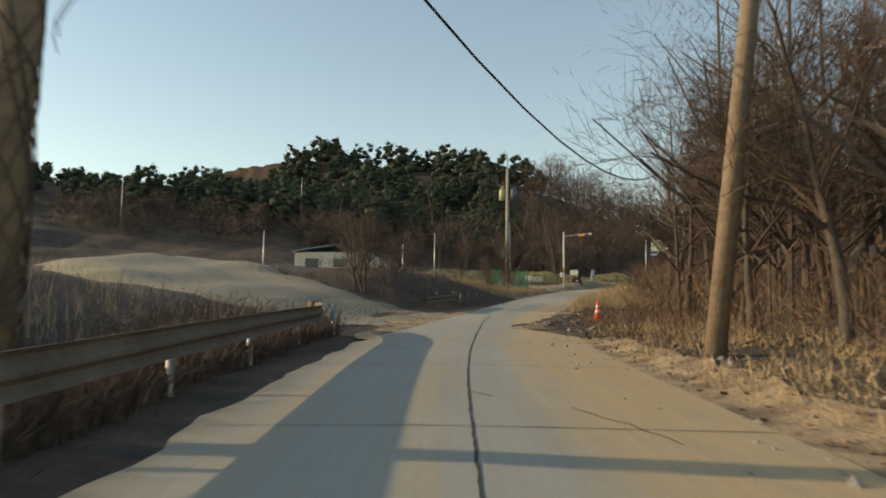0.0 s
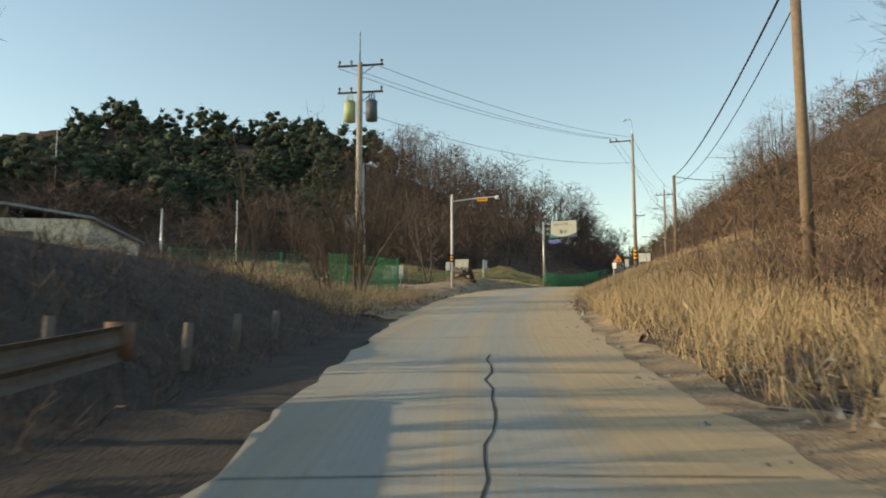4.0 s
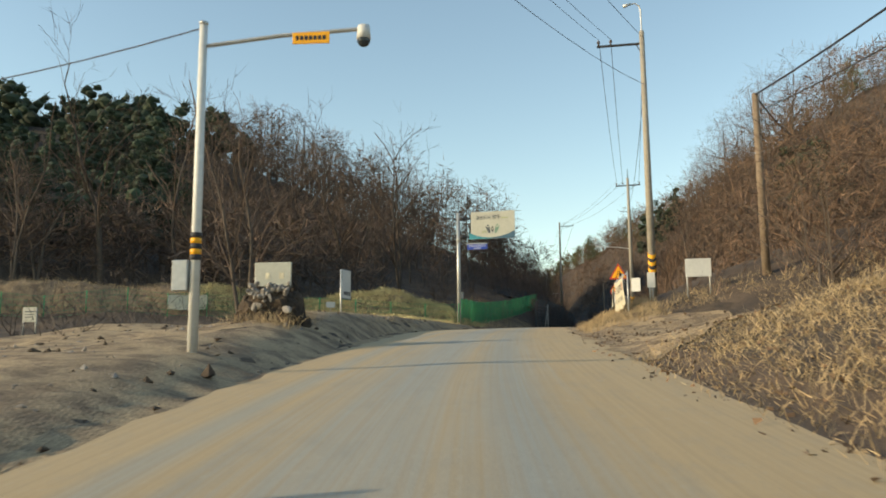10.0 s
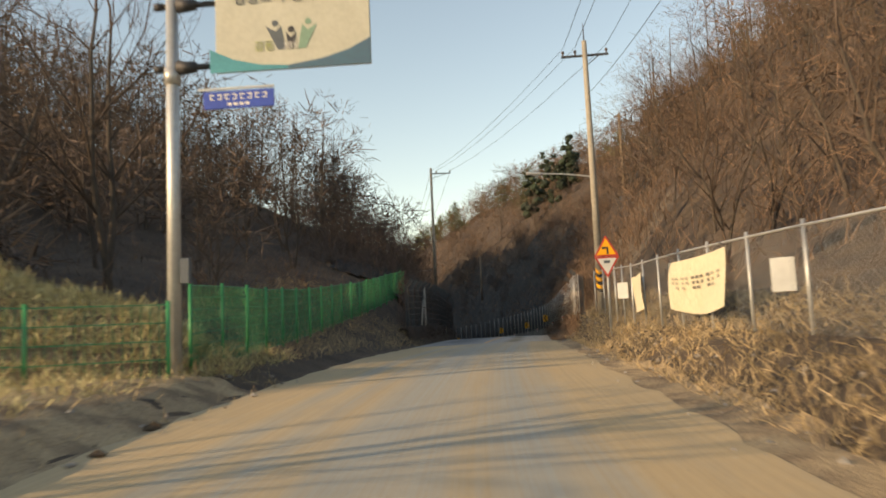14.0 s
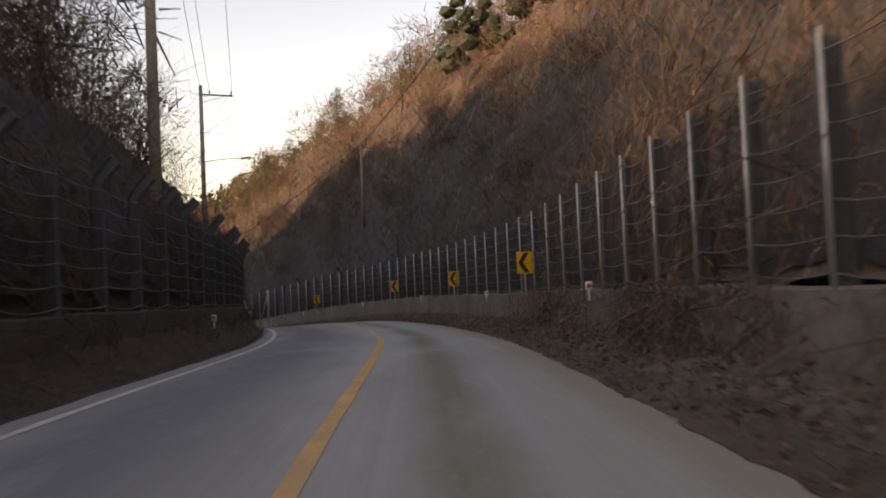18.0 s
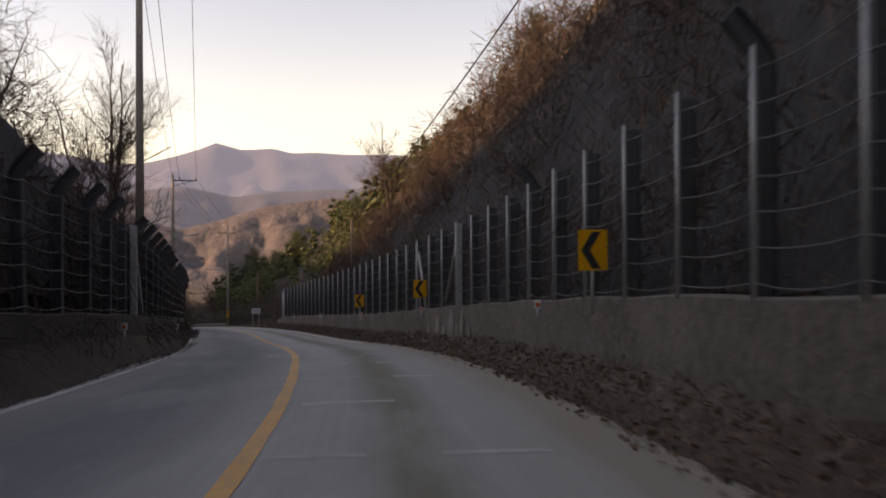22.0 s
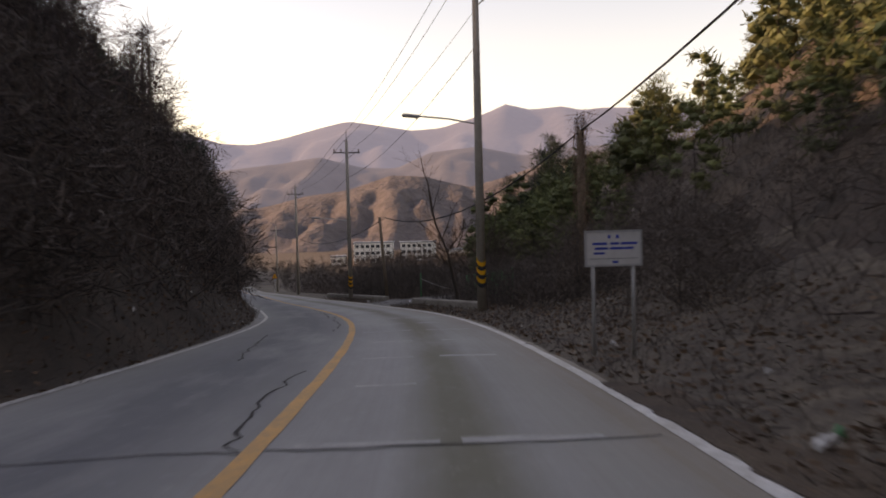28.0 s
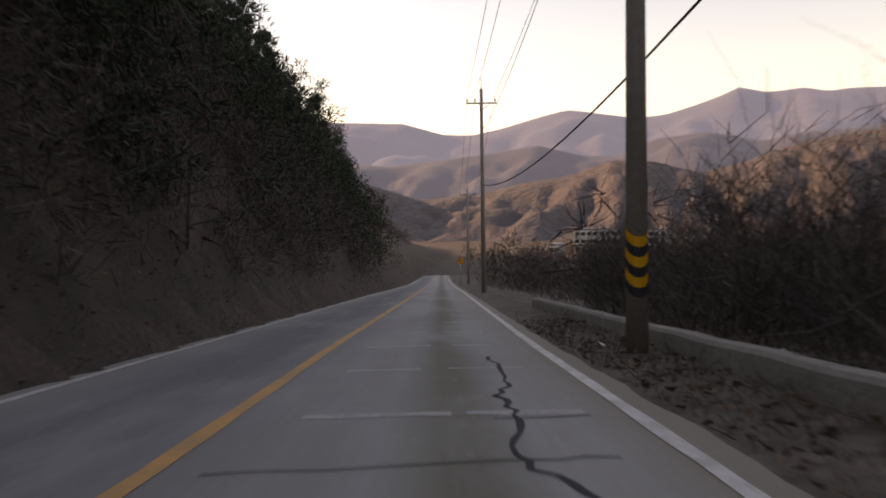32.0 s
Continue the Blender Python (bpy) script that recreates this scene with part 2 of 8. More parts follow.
def per_object(m, amount=0.25):
    """Lets objects that share the material differ a little in brightness."""
    n, l = m.node_tree.nodes, m.node_tree.links
    b = n["Principled BSDF"]
    src = b.inputs["Base Color"].links[0].from_socket
    inf, hsv, mp = n.new("ShaderNodeObjectInfo"), n.new("ShaderNodeHueSaturation"), n.new("ShaderNodeMapRange")
    mp.inputs["To Min"].default_value, mp.inputs["To Max"].default_value = 1 - amount, 1 + amount
    l.new(inf.outputs["Random"], mp.inputs["Value"])
    l.new(mp.outputs["Result"], hsv.inputs["Value"])
    l.new(src, hsv.inputs["Color"])
    l.new(hsv.outputs["Color"], b.inputs["Base Color"])
    return m


def ground_material(name, kinds, size):
    """Earth, leaf litter and dead grass in patches. kinds: three colours."""
    m = bpy.data.materials.new(name)
    m.use_nodes = True
    n, l = m.node_tree.nodes, m.node_tree.links
    b = n["Principled BSDF"]
    b.inputs["Roughness"].default_value = 0.95
    tc = n.new("ShaderNodeTexCoord")
    tex = []
    for scale, detail in ((1 / size, 4), (4.0 / size, 8), (60.0 / size, 4)):
        t = n.new("ShaderNodeTexNoise")
        t.inputs["Scale"].default_value, t.inputs["Detail"].default_value = scale, detail
        l.new(tc.outputs["Object"], t.inputs["Vector"])
        tex.append(t)
    r1, r2, r3 = (n.new("ShaderNodeMapRange") for _ in range(3))
    for r, t, lo, hi in ((r1, tex[0], 0.42, 0.60), (r2, tex[1], 0.42, 0.64), (r3, tex[2], 0.3, 0.75)):
        r.inputs["From Min"].default_value, r.inputs["From Max"].default_value = lo, hi
        l.new(t.outputs["Fac"], r.inputs["Value"])
    m1, m2, m3 = (n.new("ShaderNodeMix") for _ in range(3))
    for k in (m1, m2, m3):
        k.data_type = "RGBA"
    m1.inputs["A"].default_value, m1.inputs["B"].default_value = (*kinds[0], 1), (*kinds[1], 1)
    l.new(r1.outputs["Result"], m1.inputs["Factor"])
    l.new(m1.outputs["Result"], m2.inputs["A"])
    m2.inputs["B"].default_value = (*kinds[2], 1)
    l.new(r2.outputs["Result"], m2.inputs["Factor"])
    m3.blend_type = "MULTIPLY"
    m3.inputs["Factor"].default_value = 0.6
    l.new(m2.outputs["Result"], m3.inputs["A"])
    l.new(r3.outputs["Result"], m3.inputs["B"])
    l.new(m3.outputs["Result"], b.inputs["Base Color"])
    bn = n.new("ShaderNodeBump")
    bn.inputs["Strength"].default_value, bn.inputs["Distance"].default_value = 0.45, 0.08
    l.new(tex[2].outputs["Fac"], bn.inputs["Height"])
    l.new(bn.outputs["Normal"], b.inputs["Normal"])
    return m


M = {}
M["wall_concrete"] = material("wall_concrete", (0.23, 0.20, 0.17), 0.9, size=1.6, other=(0.10, 0.085, 0.07), bump=0.4, bump_size=0.08)
M["kerb_concrete"] = material("kerb_concrete", (0.34, 0.31, 0.26), 0.9, size=1.0, other=(0.2, 0.18, 0.15), bump=0.5, bump_size=0.06)
M["pole_concrete"] = material("pole_concrete", (0.38, 0.34, 0.28), 0.85, size=1.2, other=(0.26, 0.23, 0.19), bump=0.2, bump_size=0.04)
M["steel"] = material("steel", (0.42, 0.42, 0.40), 0.5, 0.7, size=0.8, other=(0.30, 0.29, 0.27))
M["rail"] = material("rail", (0.19, 0.16, 0.125), 0.75, 0.25, size=1.0, other=(0.10, 0.075, 0.058), bump=0.2, bump_size=0.05)
M["galvanised"] = material("galvanised", (0.55, 0.55, 0.53), 0.45, 0.5, size=0.8, other=(0.42, 0.42, 0.41))
M["fence_cable"] = material("fence_cable", (0.20, 0.20, 0.20), 0.5, 0.6, size=0.5)
M["fence_steel"] = material("fence_steel", (0.075, 0.082, 0.09), 0.65, 0.1, size=0.6, other=(0.05, 0.053, 0.057))
M["rust"] = material("rust", (0.24, 0.14, 0.09), 0.8, 0.2, size=0.6, other=(0.14, 0.09, 0.06), bump=0.2)
M["dark_metal"] = material("dark_metal", (0.06, 0.06, 0.065), 0.6, 0.4, size=0.5)
M["porcelain"] = material("porcelain", (0.12, 0.09, 0.08), 0.35, size=0.3)
M["wire"] = material("wire", (0.025, 0.025, 0.028), 0.7, size=1.0)
M["green"] = material("green", (0.03, 0.30, 0.11), 0.5, size=0.5, other=(0.02, 0.22, 0.08))
M["green_mesh"] = material("green_mesh", (0.03, 0.26, 0.10), 0.55, size=0.5, other=(0.02, 0.18, 0.07))
M["white"] = material("white", (0.70, 0.69, 0.65), 0.6, size=0.8, other=(0.58, 0.57, 0.53))
M["board"] = material("board", (0.52, 0.51, 0.43), 0.6, size=0.7, other=(0.43, 0.42, 0.35))
M["cloth"] = material("cloth", (0.66, 0.61, 0.46), 0.9, size=0.9, other=(0.56, 0.51, 0.38), bump=0.3, bump_size=0.15)
M["ink"] = material("ink", (0.03, 0.03, 0.035), 0.7, size=0.5)
M["red"] = material("red", (0.62, 0.05, 0.03), 0.5, size=0.5)
M["faded_red"] = material("faded_red", (0.62, 0.30, 0.22), 0.8, size=0.3, other=(0.5, 0.2, 0.15))
M["faded_ink"] = material("faded_ink", (0.24, 0.225, 0.19), 0.8, size=0.3, other=(0.13, 0.125, 0.11))
M["pale_ink"] = material("pale_ink", (0.46, 0.43, 0.34), 0.8, size=0.3, other=(0.34, 0.31, 0.25))
M["orange"] = material("orange", (0.85, 0.14, 0.03), 0.5, size=0.4, other=(0.70, 0.12, 0.04))
M["yellow"] = material("yellow", (0.95, 0.43, 0.012), 0.45, size=0.5, other=(0.85, 0.37, 0.012))
M["blue"] = material("blue", (0.03, 0.08, 0.45), 0.5, size=0.5)
M["teal"] = material("teal", (0.05, 0.30, 0.36), 0.5, size=0.5)
M["sign_grey"] = material("sign_grey", (0.10, 0.12, 0.14), 0.6, size=0.4)
M["slate"] = material("slate", (0.06, 0.11, 0.17), 0.5, size=0.5, other=(0.05, 0.14, 0.2))
M["sage"] = material("sage", (0.22, 0.36, 0.27), 0.6, size=0.4)
M["lime"] = material("lime", (0.45, 0.50, 0.25), 0.6, size=0.5)
M["bark"] = per_object(material("bark", (0.11, 0.086, 0.068), 0.95, size=1.2, other=(0.06, 0.047, 0.038), bump=0.4, bump_size=0.05))
M["twig"] = per_object(material("twig", (0.115, 0.078, 0.057), 0.95, size=2.5, other=(0.062, 0.044, 0.034)), 0.35)
M["brush"] = islands(material("brush", (0.20, 0.125, 0.08), 0.95, size=5.0, other=(0.09, 0.058, 0.042)), 0.65)
M["grey_brush"] = islands(material("grey_brush", (0.145, 0.115, 0.095), 0.95, size=5.0, other=(0.065, 0.052, 0.045)), 0.45)
M["dark_brush"] = islands(material("dark_brush", (0.125, 0.088, 0.072), 0.95, size=5.0, other=(0.055, 0.041, 0.036)), 0.5)
M["larch"] = islands(material("larch", (0.10, 0.078, 0.072), 0.95, size=3.0, other=(0.055, 0.044, 0.042)), 0.4)
M["rock_face"] = ground_material("rock_face", ((0.052, 0.053, 0.056), (0.078, 0.074, 0.07), (0.034, 0.034, 0.035)), 2.4)
M["brown_wood"] = islands(material("brown_wood", (0.17, 0.115, 0.085), 0.95, size=6.0, other=(0.085, 0.06, 0.048)), 0.5)
# Darker copy of wall_concrete: the left wall's shade is put into its colour.
M["wall_shaded"] = material("wall_shaded", (0.085, 0.073, 0.063), 0.9, size=1.6, other=(0.04, 0.034, 0.03), bump=0.4, bump_size=0.08)
M["scar"] = material("scar", (0.36, 0.33, 0.285), 0.9, size=0.3, other=(0.20, 0.18, 0.155), bump=0.4, bump_size=0.05)
M["straw"] = islands(material("straw", (0.52, 0.385, 0.215), 0.9, size=3.0, other=(0.30, 0.22, 0.13)), 0.4)
M["green_straw"] = islands(material("green_straw", (0.56, 0.47, 0.24), 0.9, size=2.0, other=(0.36, 0.32, 0.16)), 0.45)
M["needles"] = islands(per_object(material("needles", (0.04, 0.06, 0.03), 0.85, size=3.0, other=(0.018, 0.032, 0.018)), 0.3), 0.4)
M["needles_light"] = islands(per_object(material("needles_light", (0.13, 0.14, 0.045), 0.8, size=3.0, other=(0.05, 0.075, 0.03)), 0.3), 0.4)
M["dry_leaf"] = islands(material("dry_leaf", (0.20, 0.12, 0.07), 0.9, size=2.0, other=(0.11, 0.07, 0.045)), 0.4)
M["wood_pole"] = material("wood_pole", (0.27, 0.20, 0.135), 0.9, size=1.0, other=(0.15, 0.11, 0.08), bump=0.4, bump_size=0.04)
M["litter_scrap"] = islands(material("litter_scrap", (0.62, 0.61, 0.58), 0.7, size=0.4, other=(0.40, 0.38, 0.34)), 0.3)
M["rock"] = material("rock", (0.33, 0.30, 0.27), 0.9, size=0.8, other=(0.18, 0.16, 0.14), bump=0.6, bump_size=0.1)
M["line_white"] = material("line_white", (0.74, 0.72, 0.68), 0.7, size=0.35, other=(0.46, 0.43, 0.38), spread=0.35)
M["line_yellow"] = material("line_yellow", (0.76, 0.36, 0.10), 0.7, size=0.6, other=(0.52, 0.29, 0.12), spread=0.3)
M["patch"] = material("patch", (0.46, 0.45, 0.42), 0.85, size=0.3, other=(0.34, 0.33, 0.315), spread=0.2)
M["crack"] = material("crack", (0.05, 0.045, 0.04), 0.95, size=0.3)
M["plaster"] = material("plaster", (0.70, 0.64, 0.52), 0.85, size=1.5, other=(0.60, 0.54, 0.43))
M["roof"] = material("roof", (0.20, 0.24, 0.28), 0.6, size=1.0)
M["glass"] = material("glass", (0.04, 0.05, 0.06), 0.1, size=1.0)


M["ground"] = ground_material("ground", ((0.10, 0.07, 0.05), (0.145, 0.10, 0.066), (0.07, 0.05, 0.038)), 6.0)
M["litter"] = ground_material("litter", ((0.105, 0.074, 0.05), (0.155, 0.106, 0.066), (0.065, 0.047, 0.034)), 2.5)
M["dust"] = ground_material("dust", ((0.60, 0.44, 0.26), (0.48, 0.35, 0.21), (0.27, 0.19, 0.12)), 2.2)
M["gravel_ground"] = ground_material("gravel_ground", ((0.34, 0.32, 0.30), (0.27, 0.25, 0.23), (0.21, 0.19, 0.175)), 1.6)
# Darkened copy of litter for the left verges; the colour carries their shade.
M["litter_shaded"] = ground_material("litter_shaded", ((0.085, 0.062, 0.046), (0.12, 0.087, 0.06), (0.055, 0.041, 0.032)), 2.5)
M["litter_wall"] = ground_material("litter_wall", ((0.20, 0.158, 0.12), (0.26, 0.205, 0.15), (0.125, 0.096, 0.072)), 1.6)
M["berm"] = ground_material("berm", ((0.36, 0.255, 0.155), (0.44, 0.31, 0.18), (0.20, 0.14, 0.09)), 1.8)
M["mud"] = ground_material("mud", ((0.14, 0.095, 0.065), (0.19, 0.13, 0.085), (0.10, 0.07, 0.05)), 2.0)


def road_material(name, slab, dusty, dust_amount, lanes, stains=(), along=(0.0, 1.0, 0.0), lines=0.35):
    """Pavement with dust drifted between the wheel tracks. UV: metres along and across the road."""
    m = bpy.data.materials.new(name)
    m.use_nodes = True
    n, l = m.node_tree.nodes, m.node_tree.links
    b = n["Principled BSDF"]
    uv = n.new("ShaderNodeUVMap")
    uv.uv_map = "plan"
    sep = n.new("ShaderNodeSeparateXYZ")
    l.new(uv.outputs["UV"], sep.inputs[0])

    def tex(sx, sy, detail, rough=0.6):
        mp, t = n.new("ShaderNodeMapping"), n.new("ShaderNodeTexNoise")
        mp.inputs["Scale"].default_value = (sx, sy, 1)
        t.inputs["Scale"].default_value, t.inputs["Detail"].default_value, t.inputs["Roughness"].default_value = 1, detail, rough
        l.new(uv.outputs["UV"], mp.inputs["Vector"])
        l.new(mp.outputs["Vector"], t.inputs["Vector"])
        return t.outputs["Fac"]

    def calc(op, a, c):
        k = n.new("ShaderNodeMath")
        k.operation = op
        for i, v in enumerate((a, c)):
            if isinstance(v, (int, float)):
                k.inputs[i].default_value = v
            else:
                l.new(v, k.inputs[i])
        return k.outputs[0]

    def span(v, lo, hi):
        r = n.new("ShaderNodeMapRange")
        r.inputs["From Min"].default_value, r.inputs["From Max"].default_value = lo, hi
        l.new(v, r.inputs["Value"])
        return r.outputs["Result"]

    def mix(f, a, c):
        k = n.new("ShaderNodeMix")
        k.data_type = "RGBA"
        l.new(f, k.inputs["Factor"])
        for s_, v in (("A", a), ("B", c)):
            if isinstance(v, tuple):
                k.inputs[s_].default_value = (*v, 1)
            else:
                l.new(v, k.inputs[s_])
        return k.outputs["Result"]

    streak, blotch, grain = tex(0.035, 2.6, 6), tex(0.16, 0.6, 6), tex(14, 14, 5, 0.7)
    hair = tex(0.12, 16.0, 4)
    col = mix(span(blotch, 0.35, 0.65), slab, tuple(c * 0.78 for c in slab))
    cover = calc("ADD", calc("ADD", calc("MULTIPLY", streak, 0.7), calc("MULTIPLY", blotch, 0.33)), calc("MULTIPLY", hair, 0.26 * min(1.0, lines * 3)))
    cover = calc("ADD", cover, calc("MULTIPLY", span(sep.outputs["X"], along[0], along[1]), along[2]))
    across = sep.outputs["Y"]
    for centre, width, weight in lanes:
        w = calc("SUBTRACT", 1.0, span(calc("ABSOLUTE", calc("SUBTRACT", across, centre), 0), 0.0, width))
        cover = calc("ADD", cover, calc("MULTIPLY", w, weight))
    col = mix(calc("MULTIPLY", span(cover, 0.60, 0.98), dust_amount), col, dusty)
    for centre, width, tone in stains:
        w = calc("SUBTRACT", 1.0, span(calc("ABSOLUTE", calc("SUBTRACT", across, centre), 0), width * 0.2, width))
        col = mix(calc("MULTIPLY", w, calc("MULTIPLY", span(blotch, 0.2, 0.5), 0.8)), col, tone)
    col = mix(calc("MULTIPLY", span(hair, 0.42, 0.72), lines), col, tuple(c * 0.66 for c in dusty))
    col = mix(calc("MULTIPLY", span(tex(0.9, 2.6, 6, 0.7), 0.5, 0.75), 0.35), col, tuple(c * 0.7 for c in slab))
    col = mix(calc("MULTIPLY", span(tex(5, 5, 4, 0.8), 0.58, 0.72), 0.3), col, tuple(min(1, c * 1.25) for c in slab))
    col = mix(span(grain, 0.60, 0.85), col, tuple(c * 0.5 for c in slab))
    l.new(col, b.inputs["Base Color"])
    b.inputs["Roughness"].default_value = 0.88
    bn = n.new("ShaderNodeBump")
    bn.inputs["Strength"].default_value, bn.inputs["Distance"].default_value = 0.25, 0.02
    l.new(grain, bn.inputs["Height"])
    l.new(bn.outputs["Normal"], b.inputs["Normal"])
    return m


M["road_old"] = road_material("road_old", (0.35, 0.345, 0.30), (0.46, 0.34, 0.195), 1.0, ((3.0, 2.2, 0.42), (-3.4, 1.6, 0.35), (2.1, 1.2, 0.3), (-2.5, 0.8, 0.3)), ((-0.75, 0.7, (0.31, 0.32, 0.295)), (0.45, 0.4, (0.30, 0.31, 0.285)), (-2.3, 0.3, (0.33, 0.32, 0.27))), (28.0, 66.0, 0.15))
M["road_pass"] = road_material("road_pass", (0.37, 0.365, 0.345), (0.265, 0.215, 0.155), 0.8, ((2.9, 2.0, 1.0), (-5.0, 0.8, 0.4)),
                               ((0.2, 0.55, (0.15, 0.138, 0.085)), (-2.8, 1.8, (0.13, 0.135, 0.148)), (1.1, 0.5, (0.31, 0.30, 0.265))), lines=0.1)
M["track"] = road_material("track", (0.215, 0.20, 0.155), (0.295, 0.245, 0.16), 1.0, ((4.5, 3.0, 0.4), (-4.5, 3.0, 0.4), (0.0, 1.5, 0.1)))


# ---- mesh helpers ----
def finish(me, mat, smooth=False):
    if mat:
        me.materials.append(mat)
    me.polygons.foreach_set("use_smooth", [smooth] * len(me.polygons))
    me.update()
    return me


def mesh_of(name, verts, faces, mat, smooth=False):
    me = bpy.data.meshes.new(name)
    me.from_pydata([tuple(v) for v in verts], [], [tuple(f) for f in faces])
    return finish(me, mat, smooth)


def raw_mesh(name, verts, tris, mat, smooth=False):
    """Large triangle meshes from arrays."""
    me = bpy.data.meshes.new(name)
    nv, nt = len(verts), len(tris)
    me.vertices.add(nv)
    me.vertices.foreach_set("co", np.asarray(verts, np.float32).ravel())
    me.loops.add(nt * 3)
    me.loops.foreach_set("vertex_index", np.asarray(tris, np.int32).ravel())
    me.polygons.add(nt)
    me.polygons.foreach_set("loop_start", np.arange(0, nt * 3, 3, dtype=np.int32))
    me.update(calc_edges=True)
    return finish(me, mat, smooth)


def grid_mesh(name, pts, mat, smooth=True, uv=None):
    """pts: an array rows x columns x 3."""
    r, c = pts.shape[:2]
    i = np.arange(r * c).reshape(r, c)
    q = np.stack([i[:-1, :-1], i[:-1, 1:], i[1:, 1:], i[1:, :-1]], -1).reshape(-1, 4)
    me = bpy.data.meshes.new(name)
    me.vertices.add(r * c)
    me.vertices.foreach_set("co", np.asarray(pts, np.float32).ravel())
    me.loops.add(len(q) * 4)
    me.loops.foreach_set("vertex_index", q.astype(np.int32).ravel())
    me.polygons.add(len(q))
    me.polygons.foreach_set("loop_start", np.arange(0, len(q) * 4, 4, dtype=np.int32))
    me.update(calc_edges=True)
    if uv is not None:
        lay = me.uv_layers.new(name="plan")
        lay.data.foreach_set("uv", np.asarray(uv, np.float32).reshape(-1, 2)[q.ravel()].ravel())
    return finish(me, mat, smooth)


def part(name, me, parent, label="", m=None):
    """One mesh as a part under a thing or under a part."""
    ob = new(name, me)
    ob.parent = parent
    if m is not None:
        ob.matrix_basis = m
    if label:
        ob["label"] = label
    return ob


def thing(name, place, label, category, group="", kind="", turn=0.0):
    ob = new(name)
    ob.matrix_world = pose(*[float(v) for v in place], 0, 0, turn)
    return tagged(ob, label, category, group, kind)


def bm_mesh(name, build, mat, bevel=0.0, smooth=False):
    bm = bmesh.new()
    build(bm)
    if bevel:
        bmesh.ops.bevel(bm, geom=bm.edges[:], offset=bevel, segments=1, affect="EDGES", clamp_overlap=True)
    bmesh.ops.recalc_face_normals(bm, faces=bm.faces[:])
    me = bpy.data.meshes.new(name)
    bm.to_mesh(me)
    bm.free()
    return finish(me, mat, smooth)


def box(bm, size, centre, turn=(0, 0, 0)):
    bmesh.ops.create_cube(bm, size=1, matrix=pose(*centre, *turn) @ Matrix.Diagonal((*size, 1)))


def rod(bm, a, b, r0, r1=None, sides=8, caps=True):
    """A round bar from a to b."""
    a, b = Vector(a), Vector(b)
    d = b - a
    m = Matrix.Translation((a + b) / 2) @ d.to_track_quat("Z", "Y").to_matrix().to_4x4()
    bmesh.ops.create_cone(bm, cap_ends=caps, segments=sides, radius1=r0, radius2=r0 if r1 is None else r1, depth=d.length, matrix=m)


def box_mesh(name, size, centre, mat, bevel=0.0, turn=(0, 0, 0)):
    return bm_mesh(name, lambda bm: box(bm, size, centre, turn), mat, bevel)


def rod_mesh(name, a, b, r0, mat, r1=None, sides=8):
    return bm_mesh(name, lambda bm: rod(bm, a, b, r0, r1, sides), mat, 0, sides > 5)


def tube_mesh(name, pts, radius, mat, sides=5):
    """A thin tube along points."""
    pts = np.asarray(pts, float)
    t = np.gradient(pts, axis=0)
    t /= np.linalg.norm(t, axis=1)[:, None] + 1e-9
    ref = np.where(np.abs(t[:, 2:3]) > 0.95, [[1.0, 0, 0]], [[0, 0, 1.0]])
    u = np.cross(t, ref)
    u /= np.linalg.norm(u, axis=1)[:, None] + 1e-9
    v = np.cross(t, u)
    a = np.linspace(0, 2 * np.pi, sides + 1)
    rad = np.broadcast_to(np.asarray(radius, float), (len(pts),))[:, None, None]
    ring = pts[:, None] + rad * (np.cos(a)[None, :, None] * u[:, None] + np.sin(a)[None, :, None] * v[:, None])
    return grid_mesh(name, ring, mat)


def sag_line(a, b, sag, n=14):
    a, b = np.asarray(a, float), np.asarray(b, float)
    w = np.linspace(0, 1, n)[:, None]
    p = a * (1 - w) + b * w
    p[:, 2] -= (4 * sag * w * (1 - w))[:, 0]
    return p

def prisms(P, Q, R0, R1, sides):
    """Tapered bars without ends between arrays of places."""
    P, Q = np.asarray(P, float), np.asarray(Q, float)
    n = len(P)
    t = Q - P
    t /= np.linalg.norm(t, axis=1)[:, None] + 1e-9
    ref = np.where(np.abs(t[:, 2:3]) > 0.9, [[1.0, 0, 0]], [[0, 0, 1.0]])
    u = np.cross(t, ref)
    u /= np.linalg.norm(u, axis=1)[:, None] + 1e-9
    v = np.cross(t, u)
    a = 2 * np.pi * np.arange(sides) / sides
    ring = np.cos(a)[None, :, None] * u[:, None] + np.sin(a)[None, :, None] * v[:, None]
    A = P[:, None] + np.asarray(R0)[:, None, None] * ring
    B = Q[:, None] + np.asarray(R1)[:, None, None] * ring
    V = np.concatenate([A, B], 1).reshape(-1, 3)
    k = np.arange(sides)
    k2 = (k + 1) % sides
    f = np.concatenate([np.stack([k, k2, sides + k2], -1), np.stack([k, sides + k2, sides + k], -1)])
    T = (f[None] + (np.arange(n) * 2 * sides)[:, None, None]).reshape(-1, 3)
    return V, T


# ---- ground: one sheet to the horizon ----
def axis_steps(lo, hi, step, far):
    inner = np.arange(lo, hi, step)
    out = np.cumsum(step * 1.25 ** np.arange(1, 34))
    out = out[out < far]
    return np.r_[(lo - out)[::-1], inner, hi + out]


